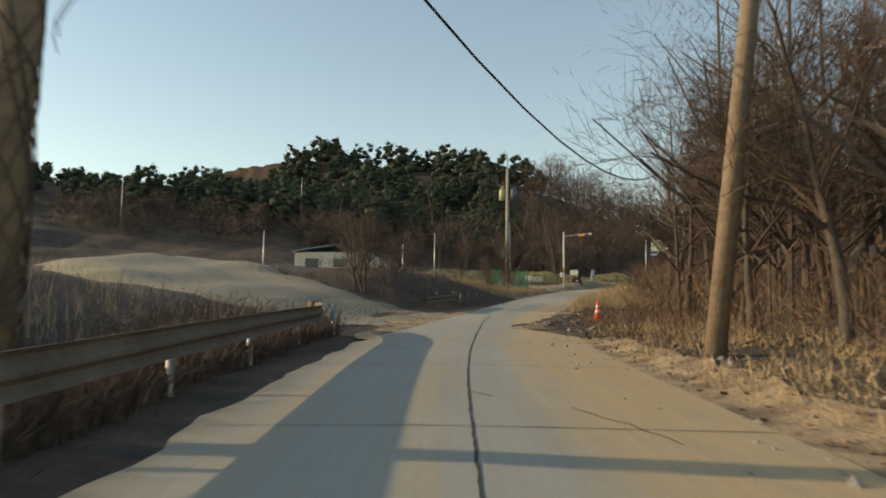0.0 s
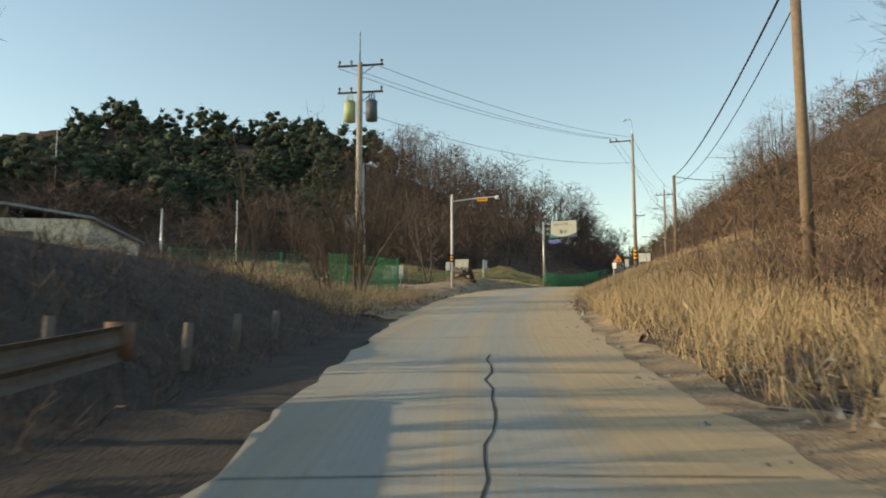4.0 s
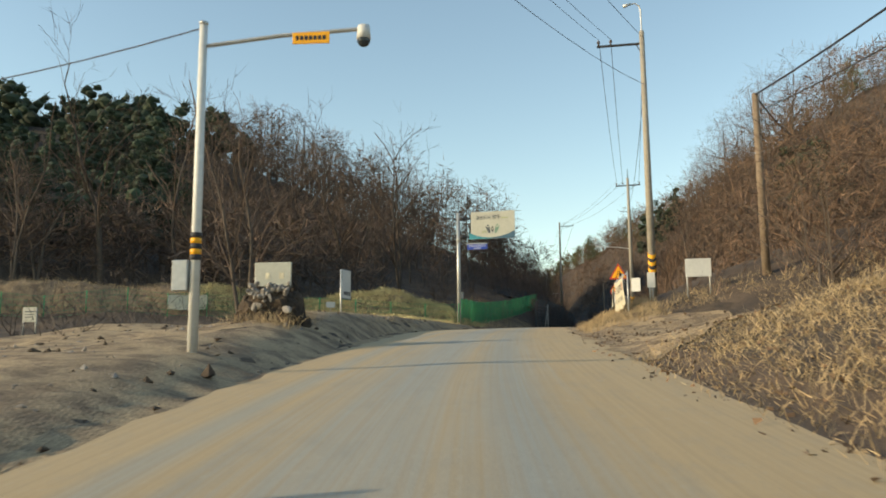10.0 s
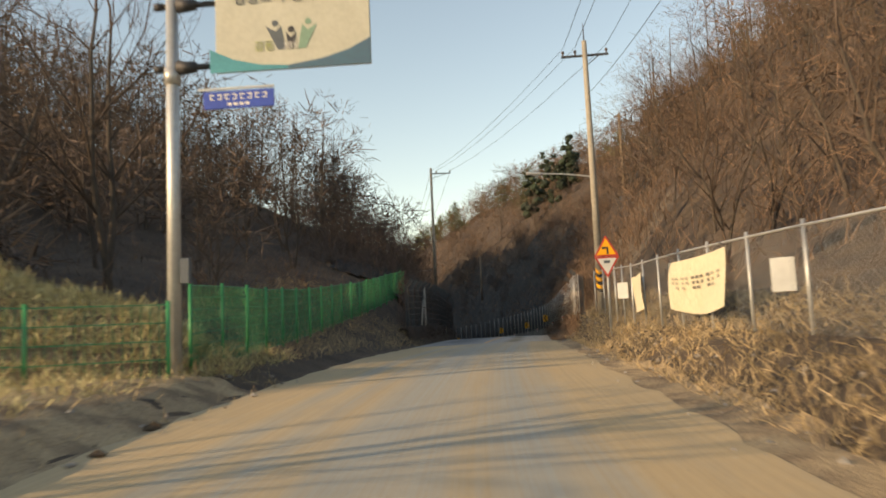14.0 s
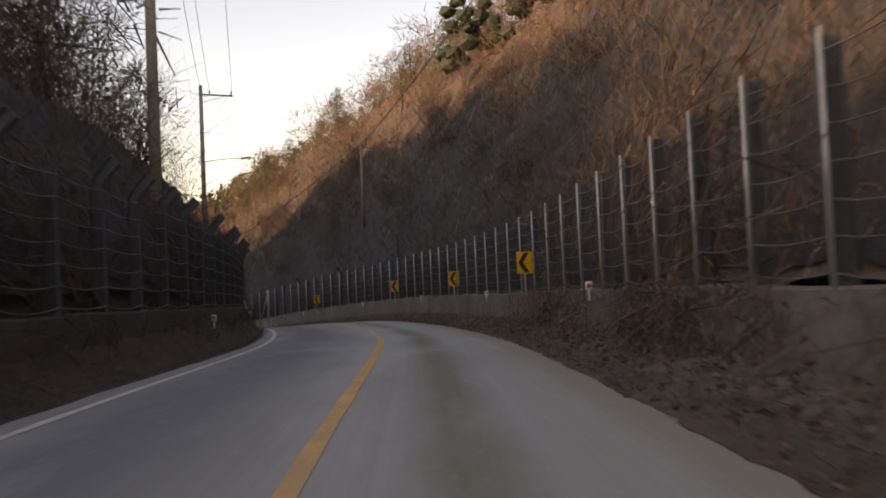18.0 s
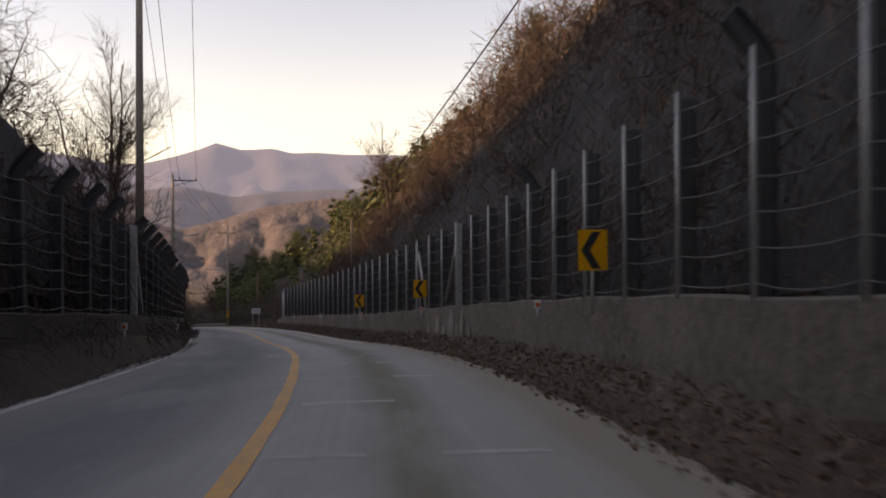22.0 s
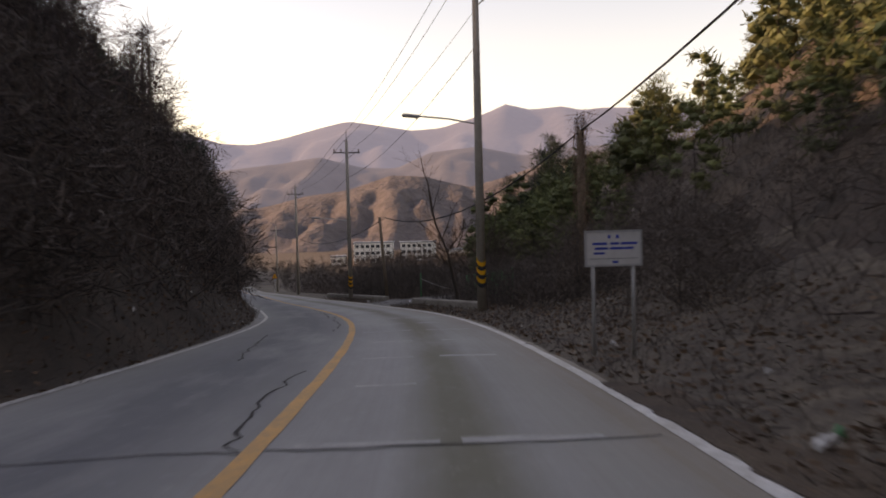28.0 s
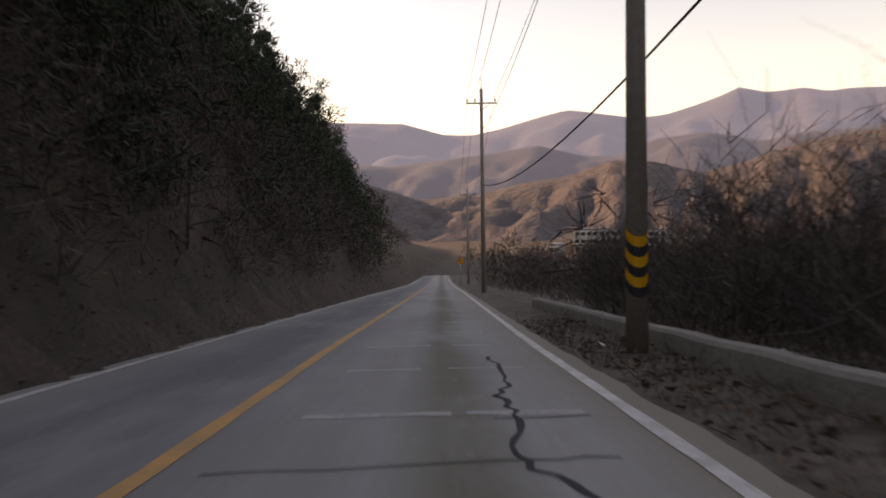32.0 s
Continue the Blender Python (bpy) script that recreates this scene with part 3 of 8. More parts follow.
gx, gy = axis_steps(-70, 140, 1.3, 5200), axis_steps(-45, 430, 1.3, 5200)
GX, GY = np.meshgrid(gx, gy)
gz = ground_z(GX, GY).reshape(GX.shape)
gs, gd = to_road(GX, GY)
gs, gd = gs.reshape(GX.shape), gd.reshape(GX.shape)
near = (np.abs(gd) < 7.0) & (gs > S0) & (gs < S1)
gz = gz - 0.5 * near * np.clip((7.0 - np.abs(gd)) / 1.5, 0, 1)
tagged(new("ground", grid_mesh("ground", np.stack([GX, GY, gz], -1), M["ground"])),
       "dry winter ground with dead grass and leaf litter", "ground", kind="structure")

# ---- road and verges, as strips along the axis ----
EDGE_S = [-38, 10, 20, 24, 33, 48, 62, 72, 90, 100, 122, 140, 170, 200, 250, 300, 500]
EDGE_L = [-2.1, -2.1, -1.9, -1.5, -1.4, -2.0, -2.8, -3.2, -3.3, -3.6, -3.8, -4.3, -4.4, -4.6, -5.1, -4.7, -4.7]
EDGE_R = [3.2, 3.2, 2.9, 1.5, 2.4, 2.4, 2.6, 3.0, 2.9, 2.2, 2.3, 2.0, 2.1, 2.4, 2.1, 2.0, 2.0]


def strip(name, s, left, right, cols, lift, mat, wobble=0.0):
    """A band of surface between two offsets from the axis."""
    s = np.asarray(s, float)
    l = left(s) if callable(left) else np.full(len(s), float(left))
    r = right(s) if callable(right) else np.full(len(s), float(right))
    w = np.linspace(0, 1, cols)
    d = l[:, None] * (1 - w) + r[:, None] * w
    if wobble:
        d[:, 0] += wobble * bumps(s * 1.0, s * 0.3, 0.9)
        d[:, -1] += wobble * bumps(s * 1.0 + 40, s * 0.3, 0.9)
    ss = np.broadcast_to(s[:, None], d.shape)
    h = lift(ss, d) if callable(lift) else np.full(d.shape, float(lift))
    return grid_mesh(name, at(ss, d, h), mat, True, np.stack([ss, d], -1))


def edge_l(s):
    return np.interp(s, EDGE_S, EDGE_L)


def edge_r(s):
    return np.interp(s, EDGE_S, EDGE_R)


def crown(s, d):
    return -0.012 * np.abs(d)


tagged(new("road", strip("road", np.arange(-38, 138.1, 0.5), edge_l, edge_r, 15, crown, M["road_old"], 0.12)),
       "old concrete road under drifted sandy dust", "road", kind="structure")
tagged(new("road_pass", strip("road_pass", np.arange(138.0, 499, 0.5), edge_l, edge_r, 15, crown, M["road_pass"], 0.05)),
       "grey worn asphalt road over the pass", "road", kind="structure")


def verge_h(side):
    def f(s, d):
        base = lie(s, d)
        p = at(s, d)
        off = np.abs(d)
        k = np.clip((off - np.abs(edge_l(s) if side < 0 else edge_r(s))) / 0.6, 0, 1)
        base = np.where(k < 1, base * k - 0.05 * (1 - k), base)
        rim = np.abs(edge_l(s) if side < 0 else edge_r(s)) + 0.25
        foot, rise_ = (5.2, 0.26) if side < 0 else (3.36, 0.40)
        bank = rise_ * np.clip((off - rim) / (foot - rim + 0.05), 0, 1) ** 1.2 - 0.04
        base = np.where((s > 141) & (s < 281) & (off < foot), bank, base)
        return base + k * (0.05 * bumps(p[..., 0], p[..., 1], 0.7) + 0.04 * bumps(p[..., 0] + 5, p[..., 1], 0.3)) - 0.02
    return f


DRY_L, SHADE_L = "dry verge of earth, leaf litter and dead grass beside the road", "verge of leaf litter and earth with shade put into its colour"
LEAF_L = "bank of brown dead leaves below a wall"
for s0_, s1_, inner, outer, cols, kind_, label_ in ((-38, 58.1, None, -9.0, 22, "litter_shaded", SHADE_L), (58, 141.1, None, -9.0, 22, "litter", DRY_L), (141, 282.1, None, -5.16, 9, "litter_shaded", SHADE_L),
                                                    (141, 282.1, -5.45, -9.0, 16, "litter_shaded", SHADE_L), (282, 499, None, -9.0, 22, "litter_shaded", SHADE_L)):
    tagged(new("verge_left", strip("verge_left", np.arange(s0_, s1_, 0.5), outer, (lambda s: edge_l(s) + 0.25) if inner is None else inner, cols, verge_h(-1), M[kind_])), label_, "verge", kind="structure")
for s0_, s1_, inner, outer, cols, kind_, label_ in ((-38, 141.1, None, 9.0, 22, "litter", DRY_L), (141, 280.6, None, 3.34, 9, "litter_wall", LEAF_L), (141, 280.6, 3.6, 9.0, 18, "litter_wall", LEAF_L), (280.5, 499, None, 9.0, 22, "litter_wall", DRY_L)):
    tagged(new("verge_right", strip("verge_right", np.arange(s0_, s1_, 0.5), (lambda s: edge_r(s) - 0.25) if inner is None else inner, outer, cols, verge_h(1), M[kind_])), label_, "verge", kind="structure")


def line(name, s, d, width, mat, lift=0.006, label=""):
    s = np.asarray(s, float)
    mid = np.interp(s, *d)
    ob = new(name, strip(name, s, lambda q: mid - width / 2, lambda q: mid + width / 2, 2, lambda a, b: crown(a, b) + lift, mat, 0.012))
    return tagged(ob, label, "road marking", kind="structure")


line("centre_line", np.arange(139, 480, 0.5), ([139, 150, 170, 178, 195, 206, 219, 231, 242, 250, 270, 280, 300, 306, 318, 329, 340, 370, 480],
     [-1.1, -1.0, -0.88, -0.77, -0.9, -1.05, -1.26, -1.35, -1.41, -1.36, -1.36, -1.33, -1.44, -1.5, -1.6, -1.75, -1.7, -1.5, -1.4]), 0.16, M["line_yellow"],
     label="worn yellow centre line")
line("edge_line_left", np.arange(160, 480, 0.5), ([160, 174, 200, 224, 253, 285, 310, 333, 480], [-3.95, -3.95, -4.2, -4.45, -4.85, -4.7, -4.2, -4.4, -4.3]), 0.13,
     M["line_white"], label="worn white edge line")
line("edge_line_right", np.arange(232, 480, 0.5), ([232, 250, 284, 305, 330, 480], [1.65, 1.65, 1.87, 1.8, 1.68, 1.6]), 0.14, M["line_white"], label="worn white edge line")

# bare dirt yard on the left and the side road that climbs away
yard_s = np.arange(57, 116.1, 0.6)


def yard_h(s, d):
    p = at(s, d)
    return verge_h(-1)(s, d) * (np.abs(d) < 8.8) + (ground_z(p[..., 0], p[..., 1]).reshape(s.shape) - np.interp(s, ST, AX[:, 2])) * (np.abs(d) >= 8.8) + 0.05 * np.clip((np.abs(d) - np.abs(edge_l(s))) / 0.8, 0, 1) + 0.05 * bumps(p[..., 0], p[..., 1], 0.45) * np.clip((np.abs(d) - 4) / 2, 0, 1)


tagged(new("dirt_yard", strip("dirt_yard", yard_s, lambda s: np.interp(s, [57, 62, 72, 80, 92, 104, 116], [-3.6, -4.2, -9, -15, -16, -10, -6.5]), lambda s: edge_l(s) + 0.3, 26, yard_h, M["dust"], 0.3)),
       "bare sandy yard with wheel ruts beside the road", "yard", kind="structure")
for s0_, s1_, kind_, label_ in ((-10, 20, "dust", "sandy shoulder with ruts and loose stones"), (19.8, 36, "mud", "brown earth shoulder at a broken road edge"), (35.8, 60, "dust", "sandy shoulder with ruts and loose stones"), (59.5, 84, "mud", "dark muddy ditch edge beside the road"), (95, 140, "dust", "sandy shoulder with ruts and loose stones")):
    tagged(new("shoulder", strip("shoulder", np.arange(s0_, s1_, 0.5), lambda s: edge_r(s) - 0.35, lambda s: edge_r(s) + 0.75 + 0.25 * bumps(s, s * 0.4, 2.0), 8,
               lambda s, d: verge_h(1)(s, d) + 0.035, M[kind_], 0.15)), label_, "shoulder", kind="structure")
tagged(new("wall_shoulder", strip("wall_shoulder", np.arange(138, 285, 0.15), lambda s: edge_r(s) - 0.12 + 0.05 * bumps(s, s * 0.7, 0.33), lambda s: edge_r(s) + 0.45, 6,
           lambda s, d: np.where(d < edge_r(s) + 0.12, crown(s, d) + 0.012, verge_h(1)(s, d) + 0.05), M["mud"], 0.05)), "dark earth washed over the road edge", "shoulder", kind="structure")
tagged(new("gravel_gap", strip("gravel_gap", np.arange(317.6, 325.6, 0.25), lambda s: edge_r(s) - 0.1, lambda s: np.interp(s, [317.6, 320, 325.6], [6.5, 9.0, 8.0]), 18,
           lambda s, d: verge_h(1)(s, d) + 0.05, M["gravel_ground"], 0.2)), "grey gravel entrance between two kerbs", "entrance", kind="structure")
tagged(new("dirt_layby", strip("dirt_layby", np.arange(83.0, 97.0, 0.3), lambda s: edge_r(s) - 0.2, lambda s: np.interp(s, [83, 85, 88, 93, 97], [3.2, 4.6, 8.2, 7.0, 3.0]), 18,
           lambda s, d: verge_h(1)(s, d) + 0.045, M["dust"], 0.3)), "rutted sandy lay-by beside the road", "lay-by", kind="structure")
tc_s, tc_d = np.array([28.2, 29.2, 31, 34, 38.5, 44.5, 52]), np.array([-1.0, -4.0, -8.0, -12.5, -17.5, -23.5, -31.0])
u = np.linspace(0, 6, 60)
cs_, cd_ = np.interp(u, range(7), tc_s), np.interp(u, range(7), tc_d)
mid_ = at(cs_, cd_)[:, :2]
tt = np.gradient(mid_, axis=0)
tt /= np.linalg.norm(tt, axis=1)[:, None]
w_ = np.linspace(-1, 1, 13)
half = np.where(w_ < 0, np.interp(u, [0, 1, 2, 3.2, 6], [4.4, 4.0, 4.8, 6.6, 7.0])[:, None], np.interp(u, [0, 1, 2, 6], [6.6, 6.4, 6.6, 7.0])[:, None]) * w_
sx = mid_[:, 0, None] + half * tt[:, 1, None]
sy = mid_[:, 1, None] - half * tt[:, 0, None]
ss_, sd_ = to_road(sx, sy)
ss_, sd_ = ss_.reshape(sx.shape), sd_.reshape(sx.shape)
hh = np.where(np.abs(sd_) < 8.8, np.interp(ss_, ST, AX[:, 2]) + verge_h(-1)(ss_, sd_), ground_z(sx, sy).reshape(sx.shape))
k_ = np.clip((np.abs(sd_) - 5.0) / 3.0, 0, 1)
hh = hh + 0.03 + 0.2 * k_ - 0.42 * k_ * np.clip((np.abs(w_)[None, :] - 0.6) / 0.4, 0, 1) ** 2
hh = np.where(sd_ < -1.3, hh, np.interp(ss_, ST, AX[:, 2]) - 0.09)
tagged(new("side_road", grid_mesh("side_road", np.stack([sx, sy, hh], -1), M["track"], True, np.stack([np.broadcast_to(u[:, None] * 6, sx.shape), half], -1))),
       "dusty concrete side road climbing away from the junction", "road", kind="structure")


def drift_w(s):
    return np.interp(s, [18, 21, 24, 27, 31, 35, 38], [0.3, 0.7, 1.1, 1.5, 1.0, 0.6, 0.2])


def drift_h(s, d):
    """Sand heaped along the pavement's edge, thinning out over the side road."""
    k = np.clip((edge_l(s) + 0.25 - d) / (drift_w(s) + 0.25), 0, 1)
    p = at(s, d)
    return verge_h(-1)(s, d) + 0.06 * np.clip(k * 5, 0, 1) + 0.03 * bumps(p[..., 0], p[..., 1], 0.5) * np.clip(k * 3, 0, 1)


tagged(new("shoulder", strip("shoulder", np.arange(18, 38, 0.15), lambda s: edge_l(s) - drift_w(s), lambda s: edge_l(s) + 0.25 + 0.12 * bumps(s, s * 0.4, 0.8), 16,
           drift_h, M["dust"], 0.12)), "sandy shoulder drifted over the edge of a junction", "shoulder", kind="structure")


# ---- joints, cracks and patches in the pavement ----
def seam(name, ss, dd, width, mat, label, lift=0.005, seed=0, jag=0.0):
    rng = np.random.default_rng(seed)
    n = max(2, int(np.hypot(np.ptp(ss), np.ptp(dd)) / 0.25))
    w = np.linspace(0, 1, n)
    k = np.linspace(0, 1, len(ss))
    s_, d_ = np.interp(w, k, ss), np.interp(w, k, dd)
    g = np.stack([np.gradient(s_), np.gradient(d_)], -1)
    g /= np.linalg.norm(g, axis=1)[:, None] + 1e-9
    j = rng.normal(0, jag, n) if jag else np.zeros(n)
    wd = width * (0.6 + 0.8 * rng.random(n)) / 2
    pts = []
    for sgn in (-1, 1):
        a, b = s_ - g[:, 1] * (j + sgn * wd), d_ + g[:, 0] * (j + sgn * wd)
        pts.append(at(a, b, crown(a, b) + lift))
    return tagged(new(name, grid_mesh(name, np.stack(pts, 1), M[mat], False)), label, "road detail", kind="structure")


seam("road_joint", [-30, 0, 4.5, 9, 13.5, 18, 22.5, 27, 31.5], [0.1, 0.15, 0.22, 0.30, 0.40, 0.48, 0.42, 0.2, 0.0], 0.024, "crack", "dark joint along the middle of a concrete road", jag=0.004)
seam("road_crack", [31.5, 32.6, 33.0, 33.5, 34.2, 35.2, 36.5, 38.5, 42, 47], [0.0, -0.08, 0.1, 0.45, 0.6, 0.42, 0.15, 0.03, 0.3, 0.3], 0.022, "crack", "dark wandering crack in a concrete road", seed=3, jag=0.03)
for k, s in enumerate(np.arange(-20, 56, 5.4)):
    seam("road_joint", [s, s + 0.05], [float(edge_l(np.array(s))) + 0.1, float(edge_r(np.array(s))) - 0.3], 0.02, "crack", "thin dark joint across a concrete road", seed=20 + k)
for k, s in enumerate(np.arange(196, 352, 3.3)):
    rng = random.Random(k)
    for a, b in ((-1.0, -0.05), (0.32, 1.15)):
        if rng.random() < 0.8:
            seam("road_patch", [s, s + rng.uniform(-0.05, 0.05)], [a + rng.uniform(-0.15, 0.15), b + rng.uniform(-0.2, 0.25)], rng.uniform(0.1, 0.24), "patch", "pale worn patch across a traffic lane", 0.004, 50 + k)
for k, (ss__, dd__) in enumerate((([281.5, 281.7, 281.6, 281.8], [-4.2, -2.0, -0.4, 1.7]), ([281.7, 282.6, 284.5, 287], [-1.5, -1.65, -1.8, -1.7]), ([296, 299, 303, 306], [-1.9, -1.75, -1.9, -1.7]),
                                  ([328.6, 329.6, 331.0, 332.2, 333.4, 336], [0.9, 0.5, 0.75, 0.6, 0.85, 0.8]), ([329.4, 329.5, 329.6], [-1.4, 0.3, 1.2]), ([331, 331.2], [0.5, 1.3]), ([289.0, 292, 296], [-3.0, -3.3, -3.5]),
                                  ([263, 270, 276], [-3.1, -3.0, -3.2]), ([305, 312, 318], [-1.95, -1.8, -1.75]), ([309, 309.2], [-4.0, -1.2]), ([150, 150.2], [-1.0, 1.2]), ([143.5, 143.6], [-0.9, 1.4]))):
    seam("road_crack", ss__, dd__, 0.035 if k != 3 else 0.05, "crack", "dark wandering crack in worn asphalt", seed=200 + k, jag=0.03)


# ---- broken edge of the concrete at the first bend ----
slab_root = thing("broken_pavement", at(24.2, 2.0), "slabs of broken concrete sunk into sandy earth at the road edge", "broken pavement", kind="structure")
slab_mid = np.array(slab_root.matrix_world.translation)
for k, outline in enumerate(([(24.6, 1.42), (26.4, 1.95), (26.1, 2.5), (24.9, 2.2), (24.4, 1.75)], [(23.9, 1.42), (24.5, 1.95), (24.3, 2.6), (23.2, 2.5), (22.9, 1.75)], [(22.7, 1.8), (22.9, 2.6), (21.6, 2.75), (21.3, 2.3)])):
    h_ = (-0.02, -0.035, -0.05)[k]
    ring = [at(s, d, h_ + 0.02 * ((i * 7 + k) % 3)) - slab_mid for i, (s, d) in enumerate(outline)]
    low = [p - [0, 0, 0.22] for p in ring]
    n_ = len(ring)
    part("slab", mesh_of("slab", ring + low, [tuple(range(n_))[::-1]] + [(i, (i + 1) % n_, n_ + (i + 1) % n_, n_ + i) for i in range(n_)], M["berm"]), slab_root, "sunken piece of concrete")
def pothole(ring, seed):
    """A ragged patch of dark earth where the concrete has fallen away."""
    rng = random.Random(seed)
    pts = []
    for (s0, d0), (s1, d1) in zip(ring, ring[1:] + ring[:1]):
        for j in range(6):
            w = j / 6
            s_, d_ = s0 + (s1 - s0) * w + rng.uniform(-0.07, 0.07), d0 + (d1 - d0) * w + rng.uniform(-0.04, 0.04)
            pts.append(at(s_, d_, float(crown(np.array(s_), np.array(d_))) + 0.012))
    mid = np.mean(pts, axis=0) + [0, 0, 0.004]
    n_ = len(pts)
    tagged(new("pothole", mesh_of("pothole", pts + [mid], [((i + 1) % n_, i, n_) for i in range(n_)], M["crack"])), "ragged dark hole at the broken road edge", "pothole", kind="structure")


pothole([(24.1, 1.28), (24.7, 1.21), (26.2, 1.62), (25.8, 1.95), (24.9, 1.5)], 401)
pothole([(22.1, 1.88), (22.9, 2.18), (22.95, 2.5), (22.3, 2.35), (21.9, 2.05)], 402)
seam("road_gap", [24.2, 23.3, 22.65, 22.1], [1.28, 1.32, 1.56, 1.9], 0.045, "crack", "dark broken edge of a concrete slab", 0.008, 403, 0.03)
for k, (a, b, c, d) in enumerate(((8.2, 1.3, 6.4, 1.9), (9.3, 0.3, 8.9, 0.55), (16, -1.2, 15.2, -0.7), (30.2, 0.35, 29.8, 0.0), (33.8, 0.95, 33.0, 0.7))):
    seam("road_crack", [a, (a + c) / 2, c], [b, (b + d) / 2 + 0.05, d], 0.02, "crack", "thin crack in a concrete slab", seed=410 + k, jag=0.02)

# ---- poles, signs and other things ----
def pole_place(s, d, sunk=0.0):
    p = on_ground(s, d)
    return (p[0], p[1], p[2] - sunk)


def utility_pole(s, d, height, arm=2.0, arms=((0.6,),), lamp=None, stripe=False, r=0.17, lean=(0, 0), top_rod=0.0, arm_off=0.0, wood=False):
    place = pole_place(s, d, 0.3)
    ob = thing("utility_pole", place, "weathered wooden telephone pole" if wood else "round concrete utility pole with a steel crossarm", "utility pole", "poles along the road", turn=heading(s))
    top = (lean[0], lean[1], height + 0.3)
    part("shaft", rod_mesh("shaft", (0, 0, 0), top, r, M["wood_pole" if wood else "pole_concrete"], r * (0.8 if wood else 0.62), 14), ob)
    for (below,) in arms:
        z = height + 0.3 - below
        part("crossarm", box_mesh("crossarm", (arm, 0.08, 0.09), (arm_off, 0.12, z), M["dark_metal"], 0.008), ob, "dark steel crossarm")
        for k in (-0.46, -0.2, 0.46):
            def ins(bm, x=arm_off + k * arm, z=z):
                rod(bm, (x, 0.12, z + 0.04), (x, 0.12, z + 0.16), 0.035, 0.03)
                rod(bm, (x, 0.12, z + 0.16), (x, 0.12, z + 0.26), 0.07, 0.05)
            part("insulator", bm_mesh("insulator", ins, M["porcelain"], 0, True), ob, "dark porcelain insulator")
        part("brace", rod_mesh("brace", (arm_off + 0.32 * arm, 0.12, z), (0, 0.1, z - 0.5), 0.02, M["dark_metal"]), ob)
    if top_rod:
        part("lightning_rod", rod_mesh("lightning_rod", (0, 0, height + 0.25), (0, 0, height + 0.3 + top_rod), 0.03, M["dark_metal"], 0.015), ob)
    if lamp:
        z, reach = lamp
        part("lamp_arm", tube_mesh("lamp_arm", [(0, 0, z), (reach * 0.5, 0, z + 0.18), (reach, 0, z + 0.28)], 0.03, M["galvanised"], 8), ob, "galvanised lamp arm")

        def head(bm, sgn=1 if reach > 0 else -1, reach=reach, z=z):
            box(bm, (0.62, 0.24, 0.12), (reach + sgn * 0.28, 0, z + 0.29), (0, -sgn * 6, 0))
        lh = part("lamp_head", bm_mesh("lamp_head", head, M["galvanised"], 0.04), ob, "grey street lamp head")
    if stripe:
        for k in range(6):
            z = 1.28 + 0.15 * k
            def band(bm, z=z):
                for j in range(12):
                    a0, a1 = 2 * math.pi * j / 12, 2 * math.pi * (j + 1) / 12
                    rr = r * (1 - 0.38 * z / height) + 0.006
                    vs = [bm.verts.new((rr * math.cos(a), rr * math.sin(a), zz + 0.16 * math.sin(a))) for a, zz in ((a0, z), (a1, z), (a1, z + 0.152), (a0, z + 0.152))]
                    bm.faces.new(vs)
            part("warning_band", bm_mesh("warning_band", band, M["yellow"] if k % 2 else M["ink"]), ob, "yellow and black warning band")
    return ob


POLES = {}


def pole(key, s, d, height, **kw):
    POLES[key] = (s, d, height)
    return utility_pole(s, d, height, **kw)


tp = pole("tp", 70, -6.9, 10.9, arm=2.2, arms=((0.1,), (1.4,)), top_rod=1.5, r=0.19, stripe=True)
for x, mat in ((-0.5, "lime"), (0.55, "sign_grey")):
    def can(bm, x=x):
        rod(bm, (x, 0.1, 8.4), (x, 0.1, 9.3), 0.27, None, 16)
        rod(bm, (x, 0.1, 9.3), (x, 0.1, 9.4), 0.29, 0.2, 16)
        for k in range(3):
            rod(bm, (x - 0.12 + 0.12 * k, 0.1, 9.4), (x - 0.12 + 0.12 * k, 0.1, 9.7), 0.035, 0.025)
    part("transformer", bm_mesh("transformer", can, M[mat], 0, True), tp, "round pole-mounted transformer")
part("cable_duct", rod_mesh("cable_duct", (0.3, 0.05, 0.3), (0.16, 0.05, 6.4), 0.07, M["galvanised"]), tp, "grey cable duct")
part("control_box", box_mesh("control_box", (0.5, 0.3, 0.75), (-0.35, 0.0, 3.6), M["sign_grey"], 0.02), tp, "grey control cabinet")
pole("p1", 54, 7.7, 7.9, arms=(), r=0.15, wood=True)
pole("p2", 102.6, 5.7, 11.4, arm=2.0, arms=((0.5,),), stripe=True, arm_off=-0.9)
p2 = bpy.data.objects["utility_pole.002"]
part("lamp_arm", tube_mesh("lamp_arm", [(0, 0, 11.6), (0, 0, 12.6), (-0.06, 0, 12.85), (-0.22, 0, 12.98), (-0.42, 0, 12.95)], 0.03, M["galvanised"], 8), p2, "thin curved lamp arm")
part("lamp_head", rod_mesh("lamp_head", (-0.40, 0, 12.97), (-0.72, 0, 12.88), 0.05, M["galvanised"], 0.08, 10), p2, "small grey lamp head")
pole("p3", 97.2, 9.0, 6.4, arms=(), r=0.14, wood=True)
pole("p4", 136.2, 3.98, 11.6, arm=2.0, arms=((0.6,),), lamp=(6.0, -2.2), top_rod=0.8, stripe=True)
pole("p5", 176.6, -6.6, 13.0, arm=1.9, arms=((0.5,),), arm_off=0.9)
pole("p6", 204.8, -6.3, 11.2, arm=1.9, arms=((0.5,),), lamp=(7.0, 2.2), arm_off=0.9)
pole("p7a", 234.2, -6.1, 12.2, arm=1.9, arms=((0.5,),), arm_off=0.9)
